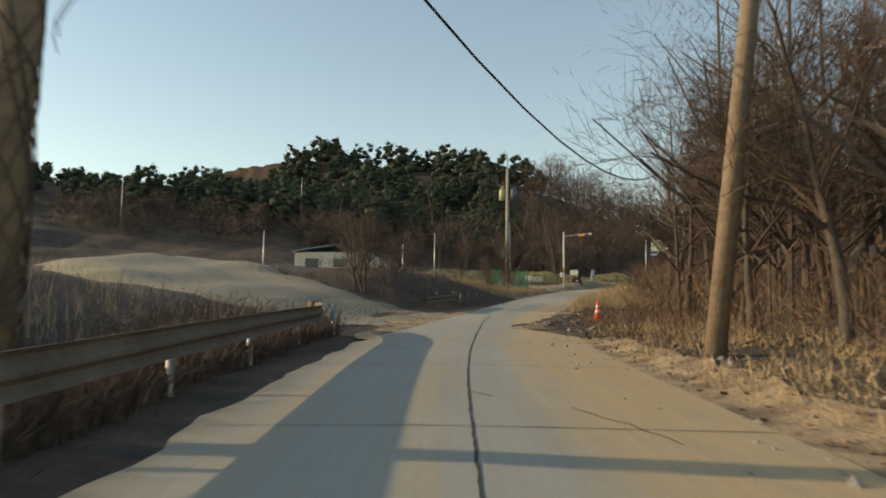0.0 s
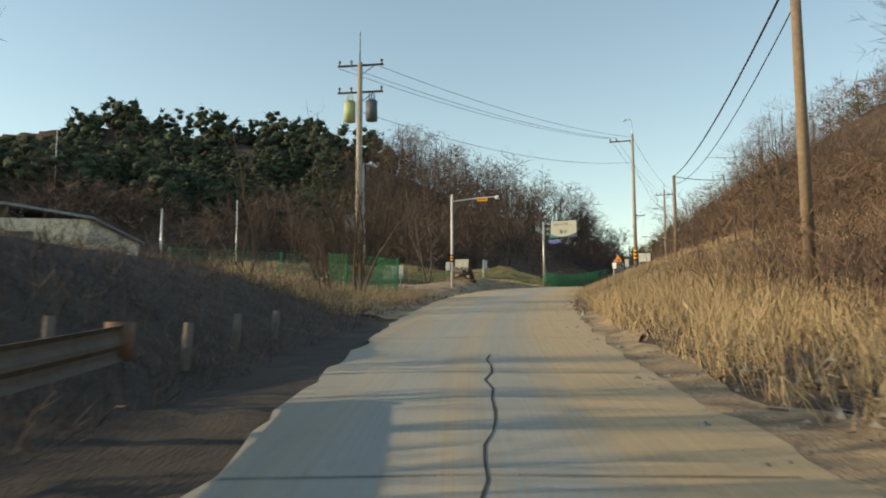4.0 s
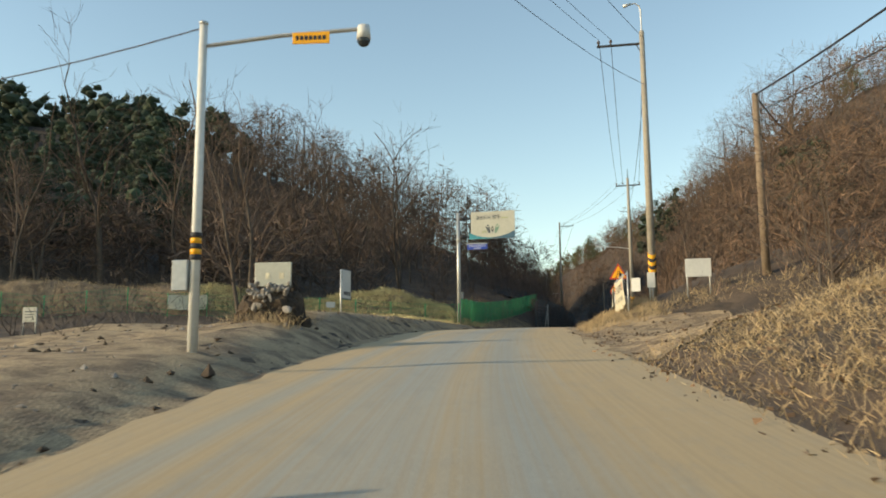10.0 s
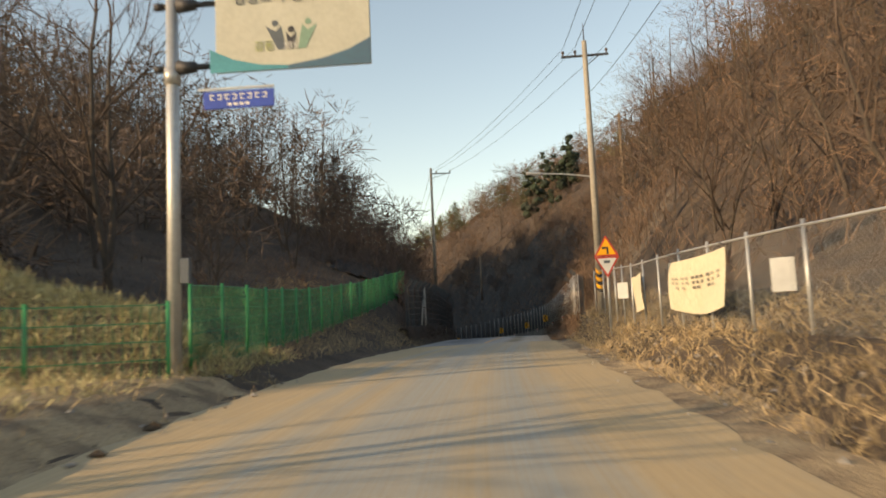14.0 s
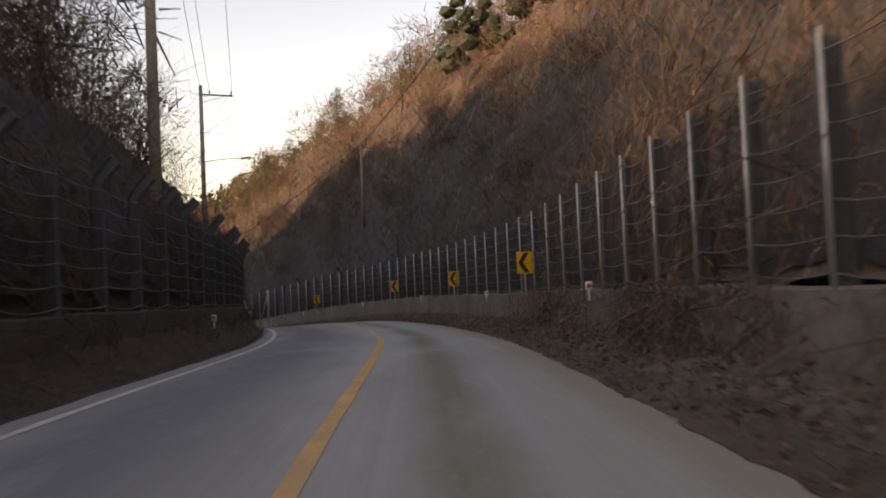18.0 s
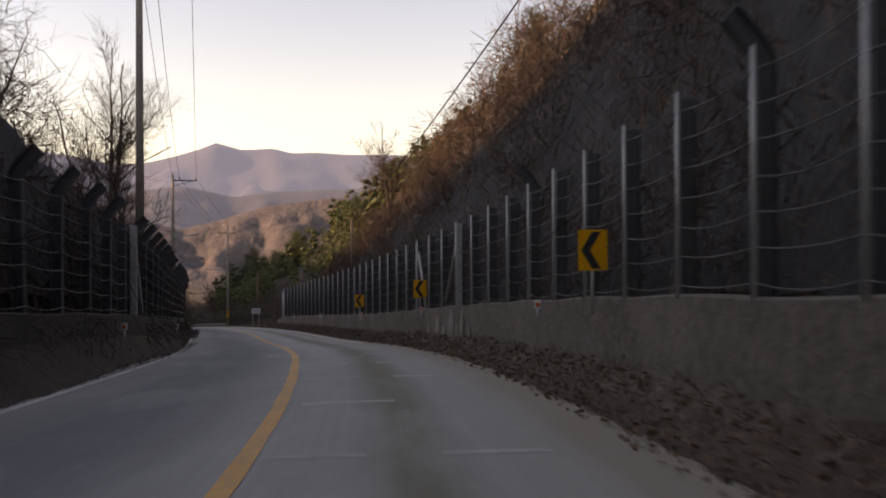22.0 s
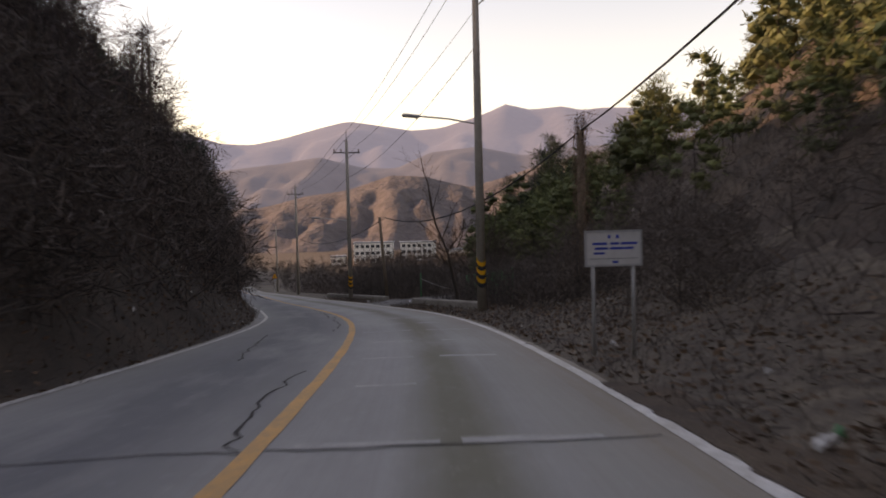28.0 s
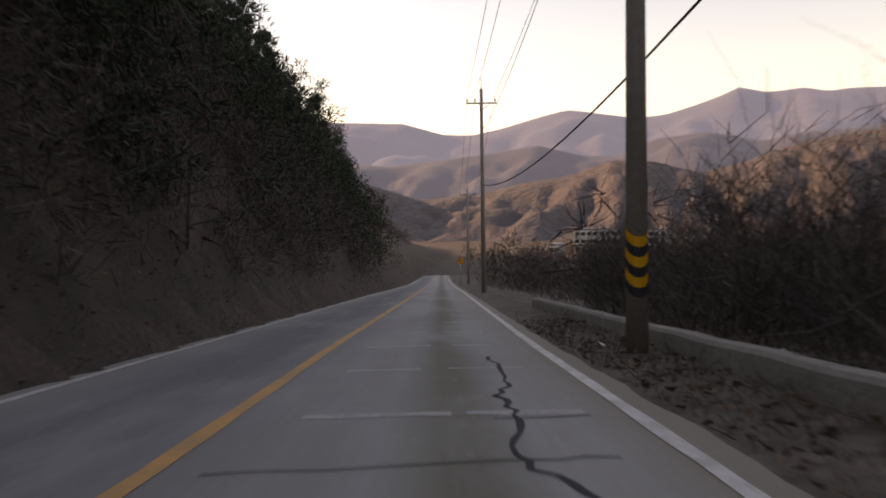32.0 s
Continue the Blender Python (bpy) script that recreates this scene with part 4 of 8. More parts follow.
pole("p7", 271, -6.0, 11.0, arm=1.9, arms=((0.5,),), lamp=(6.2, 1.3), arm_off=0.9)
pole("p8", 304, 3.4, 12.1, arm=2.1, arms=((0.9,),), lamp=(6.9, -2.1), top_rod=0.8, stripe=True)
pole("p10", 336.5, 3.05, 11.9, arm=2.0, arms=((0.9,),), lamp=(6.2, -2.1), top_rod=0.8, stripe=True)
pole("p12", 378, 3.0, 13.4, arm=2.0, arms=((0.9,),), top_rod=0.8)
pole("p14", 425, 3.6, 12.0, arm=2.0, arms=((0.9,),), top_rod=0.8)
pole("thin", 327.5, 3.95, 5.35, arms=(), r=0.11, lean=(-0.4, 0), wood=True)
pole("vine", 303, 6.8, 5.6, arms=(), r=0.16, wood=True)
pole("comm", 262, 6.5, 4.4, arms=(), r=0.13, wood=True)
pole("comm2", 215, 7.5, 6.5, arms=(), r=0.13, wood=True)
pole("comm3", 168, 9.5, 7.0, arms=(), r=0.13, wood=True)
pole("hill", 128, 17, 6.0, arms=(), r=0.13, wood=True)
pole("a0", 6.2, -3.5, 8.0, arms=(), r=0.19, lean=(0.2, 0), wood=True)
pole("a1", 12.8, 4.2, 9.0, arms=(), r=0.175, lean=(1.15, 0), wood=True)
for key, s, d, h in (("w1", 88, -22, 6.4), ("w2", 72.8, -18.2, 4.2), ("w3", 108, -62, 8.0), ("w4", 92, -78, 8.0), ("w5", 60, -25, 4.0)):
    ob = thing("steel_post", on_ground(s, d), "slender pale steel post standing in dry grass", "post", "pale posts", turn=heading(s))
    part("post", rod_mesh("post", (0, 0, -0.2), (0, 0, h), 0.07, M["galvanised"], 0.05, 10), ob)


def wire_end(key, off=0.0, below=0.5):
    s, d, h = POLES[key]
    p = on_ground(s, d)
    q = at(s, d + off) - at(s, d)
    return np.array([p[0] + q[0], p[1] + q[1], p[2] + h - below + 0.25])


def cable(a, b, off, sag, r=0.012, below=(0.5, 0.5), name="power_line", label="thin black overhead power line"):
    ob = new(name, tube_mesh(name, sag_line(wire_end(a, off[0], below[0]), wire_end(b, off[1], below[1]), sag), r, M["wire"], 4))
    return tagged(ob, label, "cable", "overhead lines")


for a, b, oa, ob_ in (("tp", "p2", (-1.0, -0.4, 1.0), (-1.8, -1.3, 0.02)), ("p2", "p4", (-1.8, -1.3, 0.02), (-0.9, -0.4, 0.9)), ("p4", "p5", (-0.9, -0.4, 0.9), (0.0, 0.5, 1.8)),
                      ("p5", "p6", (0.0, 0.5, 1.8), (0.0, 0.5, 1.8)), ("p6", "p7a", (0.0, 0.5, 1.8), (0.0, 0.5, 1.8)), ("p7a", "p7", (0.0, 0.5, 1.8), (0.0, 0.5, 1.8)),
                      ("p7", "p8", (0.0, 0.5, 1.8), (-0.95, -0.4, 0.95)), ("p8", "p10", (-0.95, -0.4, 0.95), (-0.92, -0.4, 0.92)), ("p10", "p12", (-0.92, -0.4, 0.92), (-0.92, -0.4, 0.92)), ("p12", "p14", (-0.92, -0.4, 0.92), (-0.92, -0.4, 0.92))):
    for u, v in zip(oa, ob_):
        cable(a, b, (u, v), 0.55)
for a, b, sag, r in (("a0", "p1", 2.9, 0.035), ("p1", "p3", 0.7, 0.035), ("p3", "hill", 0.8, 0.03), ("hill", "comm3", 1.0, 0.035), ("comm3", "comm2", 0.9, 0.035),
                     ("comm2", "comm", 0.8, 0.035), ("comm", "vine", 0.9, 0.035), ("vine", "thin", 1.3, 0.035), ("thin", "p12", 1.2, 0.03)):
    cable(a, b, (0, 0), sag, r, (0.3, 0.3 if b != "p12" else 6.5), "telephone_cable", "thick black telephone cable slung between poles")
cable("p1", "p3", (0.1, 0.1), 1.0, 0.02, (1.0, 0.9), "telephone_cable", "thin black telephone cable slung between poles")


def low_wire(keys, drop, sag):
    for a, b in zip(keys, keys[1:]):
        cable(a, b, (0, 0), sag, 0.012, (drop, drop))


tagged(new("telephone_cable", tube_mesh("telephone_cable", sag_line(on_ground(81.2, -4.5) + np.array([0, 0, 5.45]), on_ground(88, -22) + np.array([0, 0, 6.2]), 0.5), 0.014, M["wire"], 4)), "thin black cable slung from a mast", "cable", "overhead lines")
low_wire(("p8", "p10", "p12"), 3.0, 0.7)
low_wire(("tp", "p2", "p4"), 2.6, 0.9)


# ---- guard rails ----
def guard_rail(s0, s1, d, top, label, posts=2.0, flare=0.0):
    mid = at((s0 + s1) / 2, d)
    ob = thing("guard_rail", mid, label, "guard rail", turn=0)
    inv = ob.matrix_world.inverted()
    ss = np.arange(s0, s1 + 0.01, 0.5)
    sect = [(0.0, 0.0), (0.05, 0.05), (0.05, 0.10), (0.0, 0.15), (0.0, 0.19), (0.05, 0.24), (0.05, 0.29), (0.0, 0.34)]
    sect = sect + [(x - 0.02, z) for x, z in sect[::-1]] + sect[:1]
    rows = []
    for s in ss:
        k = flare * max(0, (s - s1 + 4) / 4) ** 2
        rows.append([at(s, d + 0.02 - x - k + 0.05, top - 0.34 + z) - mid for x, z in sect])
    part("beam", grid_mesh("beam", np.array(rows), M["rail"], False), ob, "weathered corrugated steel beam")
    for s in (np.arange(s0 + 1, s1, posts) if posts < 50 else ()):
        a, b = at(s, d - 0.12, -1.0) - mid, at(s, d - 0.12, top - 0.06) - mid
        part("post", rod_mesh("post", a, b, 0.05, M["steel"], None, 10), ob, "pale galvanised round post")
    k = flare
    e = at(s1 + 0.05, d - k, top - 0.17) - mid
    part("end_cap", bm_mesh("end_cap", lambda bm: rod(bm, e - np.array([0, 0, 0.19]), e + np.array([0, 0, 0.19]), 0.14, None, 12), M["rust"], 0, True), ob, "bent rusty end piece")
    return ob


guard_rail(-20, 20.5, -2.88, 0.74, "dusty galvanised steel guard rail with rusty end", posts=3.5, flare=0.9)
guard_rail(34.5, 42.0, -3.15, 0.80, "dusty galvanised steel guard rail half buried in a bank", posts=99.0, flare=0.2)
for s, d, h in ((44.5, -3.6, 0.6), (46.8, -3.7, 0.55), (49.0, -3.7, 0.5), (43.0, -4.6, 0.55)):
    p = on_ground(s, d)
    ob = thing("bollard", p, "stubby grey post in a dark earth bank", "post", "stubby posts")
    part("stump", rod_mesh("stump", (0, 0, -0.3), (0.03, 0, h), 0.07, M["wall_concrete"], 0.06, 10), ob)

# ---- traffic cone ----
cone = thing("traffic_cone", on_ground(29.6, 4.05), "orange traffic cone with white bands on broken earth", "traffic cone")
part("base", box_mesh("base", (0.38, 0.38, 0.04), (0, 0, 0.02), M["orange"], 0.012), cone)
for name, z0, z1, mat in (("cone", 0.04, 0.72, "orange"),):
    part("cone", rod_mesh("cone", (0, 0, z0), (0, 0, z1), 0.15, M[mat], 0.03, 20), cone)
for z in (0.28, 0.48):
    r0, r1 = 0.15 - (z - 0.04) * 0.169, 0.15 - (z + 0.06) * 0.169
    part("band", rod_mesh("band", (0, 0, z), (0, 0, z + 0.1), r0, M["white"], r1, 20), cone, "white reflective band")


# ---- boards and signs ----
def bar(bm, x, z, w, h, y=-0.012, t=0.004):
    box(bm, (w, t, h), (x, y, z))


def board(name, s, d, low, w, h, mat, label, category="sign", legs=0.0, bars=(), turn=0.0, frame_mat=None, ink="ink", base_h=None):
    """A flat board on two legs that faces the oncoming traffic."""
    p = at(s, d) if base_h is None else at(s, d, base_h)
    g = on_ground(s, d)
    ob = thing(name, g, label, category, turn=heading(s) + turn)
    z = float(p[2] - g[2]) + low
    part("panel", box_mesh("panel", (w, 0.02, h), (0, 0, z + h / 2), M[mat], 0.004), ob)
    if frame_mat:
        def rim(bm):
            for x in (-w / 2, w / 2):
                box(bm, (0.03, 0.035, h + 0.03), (x, 0, z + h / 2))
            for zz in (z, z + h):
                box(bm, (w, 0.035, 0.03), (0, 0, zz))
        part("frame", bm_mesh("frame", rim, M[frame_mat]), ob)
    for x in ((-legs / 2, legs / 2) if legs else ()):
        part("leg", rod_mesh("leg", (x, 0.03, -0.15), (x, 0.03, z + h * 0.9), 0.03, M["galvanised"], None, 8), ob, "galvanised steel leg")
    for bx, bz, bw, bh, bm_ in bars:
        part("lettering", bm_mesh("lettering", lambda bm: bar(bm, bx * w, z + bz * h, bw * w, bh * h), M[bm_]), ob, "plain bar of faded lettering")
    return ob


board("notice_board", 96.8, 6.7, 1.75, 0.85, 0.62, "white", "blank white notice board on two legs in dry grass", "notice board", 0.75)
board("notice_plate", 98.5, 5.3, 1.45, 0.28, 0.55, "white", "small upright white plate tied to a wire fence", "notice board", 0.1)
board("warning_board", 288, 2.9, 1.33, 0.85, 0.52, "white", "pale warning board with lines of blue lettering beside the verge", "sign", 0.62,
      bars=((-0.08, 0.84, 0.05, 0.10, "blue"), (0.07, 0.84, 0.05, 0.10, "blue"), (-0.25, 0.64, 0.26, 0.07, "blue"), (0.02, 0.64, 0.16, 0.07, "blue"), (0.28, 0.64, 0.30, 0.07, "blue"),
            (-0.22, 0.50, 0.24, 0.07, "blue"), (0.06, 0.50, 0.26, 0.07, "blue"), (0.28, 0.50, 0.16, 0.07, "blue"), (-0.26, 0.36, 0.2, 0.06, "blue"), (0.0, 0.20, 0.86, 0.012, "ink"), (0.03, 0.10, 0.10, 0.07, "blue")), frame_mat="galvanised")
for k, (s, d) in enumerate(((95.3, -18.6), (96.0, -17.3))):
    board("notice_board", s, d, 0.55 + 0.05 * k, 0.75 - 0.2 * k, 0.75 - 0.2 * k, "board", "small grey notice board on thin legs before a green fence", "notice board", 0.5,
          bars=((0, 0.7, 0.7, 0.08, "sign_grey"), (0, 0.5, 0.7, 0.06, "sign_grey"), (0, 0.34, 0.6, 0.06, "sign_grey")))

# milestone board on a heap of stones
p = on_ground(88, -5.25)
base = thing("stone_pedestal", p, "rough pedestal of stone and earth below a board", "pedestal", turn=heading(88))
def heap(bm):
    bmesh.ops.create_icosphere(bm, subdivisions=5, radius=1.0, matrix=pose(0, 0, 0.0) @ Matrix.Diagonal((1.0, 0.55, 1.0, 1)))
    for v in bm.verts:
        v.co.z = min(v.co.z, 0.78)
        v.co.x *= 0.95 - 0.3 * v.co.z
        v.co += 0.16 * noise.noise_vector(v.co * 3.1) + 0.08 * noise.noise_vector(v.co * 8) + 0.03 * noise.noise_vector(v.co * 23)


part("earth_mound", bm_mesh("earth_mound", heap, M["litter"]), base, "heap of earth and roots")
for k in range(22):
    rng = random.Random(k)
    x, z, size = rng.uniform(-0.55, 0.55), rng.uniform(0.2, 0.88), rng.uniform(0.09, 0.22)

    def stone(bm, x=x, z=z, size=size, k=k):
        bmesh.ops.create_icosphere(bm, subdivisions=2, radius=size * 0.6, matrix=pose(x, -0.62 + 0.3 * z, z, k * 40, k * 25, k * 70) @ Matrix.Diagonal((1.3, 0.9, 0.65, 1)))
        for v in bm.verts:
            v.co += 0.3 * size * noise.noise_vector(v.co * 6 + Vector((k, 0, 0)))
    part("stone", bm_mesh("stone", stone, M["rock"]), base)
mb = thing("mile_board", (p[0], p[1], p[2] + 0.82), "faded cream board standing on a stone pedestal", "sign", turn=heading(88))
part("panel", box_mesh("panel", (0.92, 0.08, 0.60), (0, 0, 0.30), M["board"], 0.012), mb)
for x in (-0.12, 0.22):
    part("lettering", box_mesh("lettering", (0.13, 0.004, 0.16), (x, -0.044, 0.26), M["cloth"]), mb, "faded lettering block")

vs = thing("upright_sign", on_ground(94.5, -5.0) - np.array([0, 0, 0.3]), "tall narrow white sign panel in a grey frame on a post", "sign", turn=heading(92.8) + 79)
part("post", rod_mesh("post", (-0.3, 0, -0.2), (-0.3, 0, 1.75), 0.035, M["galvanised"]), vs)
part("panel", box_mesh("panel", (0.62, 0.03, 0.95), (0.03, -0.04, 1.28), M["white"], 0.01), vs, "white sign face")
for z in (0.8, 1.76):
    part("frame_bar", box_mesh("frame_bar", (0.66, 0.05, 0.03), (0.03, -0.04, z), M["sign_grey"], 0.005), vs, "grey frame bar")
part("frame_bar", box_mesh("frame_bar", (0.03, 0.05, 0.95), (0.35, -0.04, 1.28), M["sign_grey"], 0.005), vs, "grey frame bar")
for k in range(4):
    part("lettering", box_mesh("lettering", (0.09, 0.004, 0.12), (-0.16 + 0.13 * k, -0.058, 0.98), M["ink"]), vs, "plain bar of lettering")


# ---- camera mast ----
g = on_ground(81.2, -4.5)
mast = thing("camera_mast", g, "white steel mast with a long arm carrying a dome camera", "camera mast", turn=heading(81.2))
part("mast", rod_mesh("mast", (0, 0, -0.2), (0, 0, 5.5), 0.085, M["white"], 0.065, 16), mast)
part("mast_cap", rod_mesh("mast_cap", (0, 0, 5.5), (0, 0, 5.55), 0.075, M["galvanised"], None, 16), mast)
part("arm", tube_mesh("arm", [(0, 0, 5.12), (1.3, 0, 5.26), (2.65, 0, 5.33)], 0.035, M["galvanised"], 10), mast, "slender grey arm")
cm = part("camera_housing", bm_mesh("camera_housing", lambda bm: (rod(bm, (2.72, 0, 5.15), (2.72, 0, 5.38), 0.12, 0.10, 20)), M["white"], 0, True), mast, "white dome camera")
part("camera_dome", bm_mesh("camera_dome", lambda bm: bmesh.ops.create_uvsphere(bm, u_segments=18, v_segments=10, radius=0.11, matrix=pose(2.72, 0, 5.13)), M["glass"], 0, True), cm, "dark glass dome")
part("plate", box_mesh("plate", (0.62, 0.02, 0.2), (1.85, -0.06, 5.18), M["yellow"], 0.004), mast, "yellow plate with dark lettering")
for k in range(7):
    part("lettering", box_mesh("lettering", (0.05, 0.004, 0.07), (1.62 + 0.075 * k, -0.074, 5.18), M["ink"]), mast, "plain bar of lettering")
part("cabinet", box_mesh("cabinet", (0.26, 0.2, 0.5), (-0.22, 0, 1.25), M["galvanised"], 0.015), mast, "small grey cabinet")
for k in range(5):
    part("warning_band", rod_mesh("warning_band", (0, 0, 1.5 + 0.09 * k), (0.0, 0, 1.59 + 0.09 * k), 0.088, M["yellow" if k % 2 else "ink"], None, 16), mast, "yellow and black band")


# ---- town sign on its mast ----
def text_mesh(name, body, size, mat):
    cu = bpy.data.curves.new(name, "FONT")
    cu.body, cu.size, cu.align_x, cu.align_y, cu.extrude = body, size, "CENTER", "CENTER", 0.003
    tmp = bpy.data.objects.new(name, cu)
    scene.collection.objects.link(tmp)
    me = bpy.data.meshes.new_from_object(tmp.evaluated_get(bpy.context.evaluated_depsgraph_get()))
    bpy.data.objects.remove(tmp)
    return finish(me, mat)


g = on_ground(115.2, -4.95)
ts = thing("town_sign", g, "cream and teal town sign on a grey roadside mast", "road sign", turn=heading(115.2))
part("mast", rod_mesh("mast", (0, 0, -0.3), (0, 0, 6.68), 0.115, M["galvanised"], 0.10, 20), ts)
part("mast_cap", rod_mesh("mast_cap", (0, 0, 6.68), (0, 0, 6.74), 0.11, M["dark_metal"], 0.07, 20), ts, "dark mast cap")
part("collar", rod_mesh("collar", (0, 0, 4.92), (0, 0, 5.2), 0.135, M["galvanised"], None, 20), ts, "steel collar")
part("meter_box", box_mesh("meter_box", (0.16, 0.12, 0.42), (0.2, -0.02, 1.75), M["sign_grey"], 0.01), ts, "small grey box")
for z in (6.3, 5.2):
    part("bracket", bm_mesh("bracket", lambda bm: (rod(bm, (-0.25, 0, z), (0.75, 0, z), 0.05, None, 12), rod(bm, (0.1, 0, z), (0.42, 0, z), 0.13, 0.09, 12), rod(bm, (-0.3, 0, z), (-0.16, 0, z), 0.07, None, 10)), M["dark_metal"], 0, True), ts, "dark clamp bracket")
pn = part("panel", box_mesh("panel", (2.62, 0.06, 1.62), (2.1, -0.08, 5.84), M["board"], 0.01), ts, "cream sign panel")


def on_panel(name, pts, mat, label, y=-0.114):
    return part(name, mesh_of(name, [(x, y, z) for x, z in pts], [tuple(range(len(pts)))], M[mat]), pn, label)


wave_l = [(0.69, 5.03), (2.02, 5.03), (2.02, 5.09), (1.55, 5.13), (1.1, 5.24), (0.69, 5.44)]
wave_r = [(2.02, 5.03), (3.41, 5.03), (3.41, 5.48), (3.05, 5.30), (2.6, 5.17), (2.02, 5.09)]
on_panel("teal_wave", wave_l, "teal", "teal painted wave")
on_panel("dark_wave", wave_r, "slate", "slate blue painted wave")
for name, body, size, x, z, mat in (("lettering", "\uac10\ub3d9\ub3c4\uc2dc", 0.24, 1.55, 6.28, "sign_grey"), ("lettering", "\uc591\uc8fc", 0.29, 2.33, 6.29, "sign_grey"), ("lettering", "\uac10\ub3d9", 0.19, 1.62, 5.43, "lime"), ("lettering", "385", 0.17, 2.06, 5.42, "white")):
    part(name, text_mesh(name, body, size, M[mat]), pn, "painted lettering", pose(x, -0.124, z, 90, 0, 0))
for x in (2.68, 2.82, 2.96):
    part("lettering", box_mesh("lettering", (0.09, 0.004, 0.09), (x, -0.114, 6.24), M["lime"]), pn, "plain bar of faint lettering")
for mid_x, w, low, top, mat in ((1.88, 0.13, 5.36, 5.78, "sign_grey"), (2.08, 0.09, 5.36, 5.66, "dark_metal"), (2.30, 0.13, 5.36, 5.78, "sage")):
    lean_x = 0.10 if mid_x > 2.1 else -0.10 if mid_x < 2.0 else 0.0
    on_panel("figure", [(mid_x - w * 0.5 - lean_x * 0.4, low), (mid_x + w * 0.5 - lean_x * 0.4, low), (mid_x + w + lean_x, top), (mid_x + lean_x * 0.6, top - 0.10), (mid_x - w + lean_x, top)], mat, "plain painted figure shape", -0.116)
    part("figure_head", bm_mesh("figure_head", lambda bm: rod(bm, (mid_x + lean_x * 0.7, -0.112, top + 0.04), (mid_x + lean_x * 0.7, -0.117, top + 0.04), 0.055, None, 14), M[mat]), pn, "plain painted dot")
part("plate_bar", box_mesh("plate_bar", (1.3, 0.03, 0.04), (1.1, -0.03, 4.78), M["galvanised"], 0.005), ts, "thin steel bar")
bp = part("blue_plate", box_mesh("blue_plate", (1.2, 0.03, 0.30), (1.15, -0.05, 4.58), M["blue"], 0.008), ts, "blue plate with white lettering")
for k in range(8):
    part("lettering", bm_mesh("lettering", lambda bm: (box(bm, (0.085, 0.004, 0.022), (0.70 + 0.128 * k, -0.068, 4.665)), box(bm, (0.02, 0.004, 0.10), (0.675 + 0.128 * k + 0.05 * (k % 2), -0.068, 4.63)), box(bm, (0.07, 0.004, 0.02), (0.70 + 0.128 * k, -0.068, 4.59))), M["white"]), bp, "plain strokes of white lettering")
for k in range(4):
    part("lettering", box_mesh("lettering", (0.07, 0.004, 0.05), (1.0 + 0.1 * k, -0.068, 4.50), M["white"]), bp, "plain bar of white lettering")


# ---- triangular warning signs ----
def tri_sign(s, d, top, size, label, second=False, pic=0):
    g = on_ground(s, d)
    z = float(at(s, d)[2] - g[2]) + top
    ob = thing("warning_sign", g, label, "road sign", turn=heading(s))
    part("post", rod_mesh("post", (0, 0.04, -0.2), (0, 0.04, z - 0.1), 0.035, M["galvanised"], None, 10), ob)

    def tri(name, scale, y, mat, flip, zc, parent):
        hgt = size * 0.866
        pts = [(-0.5, -0.333), (0.5, -0.333), (0.0, 0.667)]
        if flip:
            pts = [(x, -q) for x, q in pts]
        vs_ = [(x * size * scale, y, zc + q * hgt * scale) for x, q in pts]
        vs2 = [(a, y + 0.02, c) for a, _, c in vs_]
        return part(name, mesh_of(name, vs_ + vs2, [(0, 1, 2), (5, 4, 3), (0, 3, 4, 1), (1, 4, 5, 2), (2, 5, 3, 0)], M[mat]), parent)
    hgt = size * 0.866
    zc = z - hgt * 0.667
    face = tri("border", 1.0, -0.02, "red", False, zc, ob)
    tri("field", 0.78, -0.026, "yellow", False, zc, face)
    if pic == 0:
        sil = [(0.02, -0.2), (0.24, -0.2), (0.17, 0.0), (0.08, 0.06), (0.05, 0.22)]
        part("symbol", mesh_of("symbol", [(x * size, -0.034, zc + q * size) for x, q in sil], [(0, 1, 2, 3, 4)], M["ink"]), face, "black falling rocks symbol")
        for k, (x, q) in enumerate(((-0.1, -0.12), (-0.05, -0.02), (-0.14, -0.2), (-0.02, 0.1))):
            part("symbol", box_mesh("symbol", (0.05 * size, 0.004, 0.05 * size), (x * size, -0.032, zc + q * size), M["ink"], 0, (0, 30, 0)), face)
    else:
        for sz, x, q in (((0.07, 0.004, 0.26), 0.05, -0.08), ((0.22, 0.004, 0.07), -0.03, 0.06), ((0.09, 0.004, 0.09), -0.13, 0.06)):
            part("symbol", box_mesh("symbol", tuple(v * size if i != 1 else v for i, v in enumerate(sz)), (x * size, -0.032, zc + q * size), M["ink"]), face, "black bend symbol")
    if second:
        zc2 = z - hgt - hgt * 0.36
        f2 = tri("border", 1.0, -0.02, "red", True, zc2, ob)
        tri("field", 0.78, -0.026, "white", True, zc2, f2)
        part("symbol", box_mesh("symbol", (0.26 * size, 0.004, 0.12 * size), (0, -0.032, zc2 + 0.08 * size), M["sign_grey"]), f2, "plain bar of lettering")
    return ob


tri_sign(102.0, 4.32, 2.56, 0.74, "red and yellow falling rocks warning sign on a post")
tri_sign(126.6, 3.45, 3.25, 0.72, "yellow bend sign above a white yield sign on one post", True, 1)
tri_sign(412, 2.3, 3.3, 1.0, "red-bordered triangular warning sign on a thin post", False, 1)


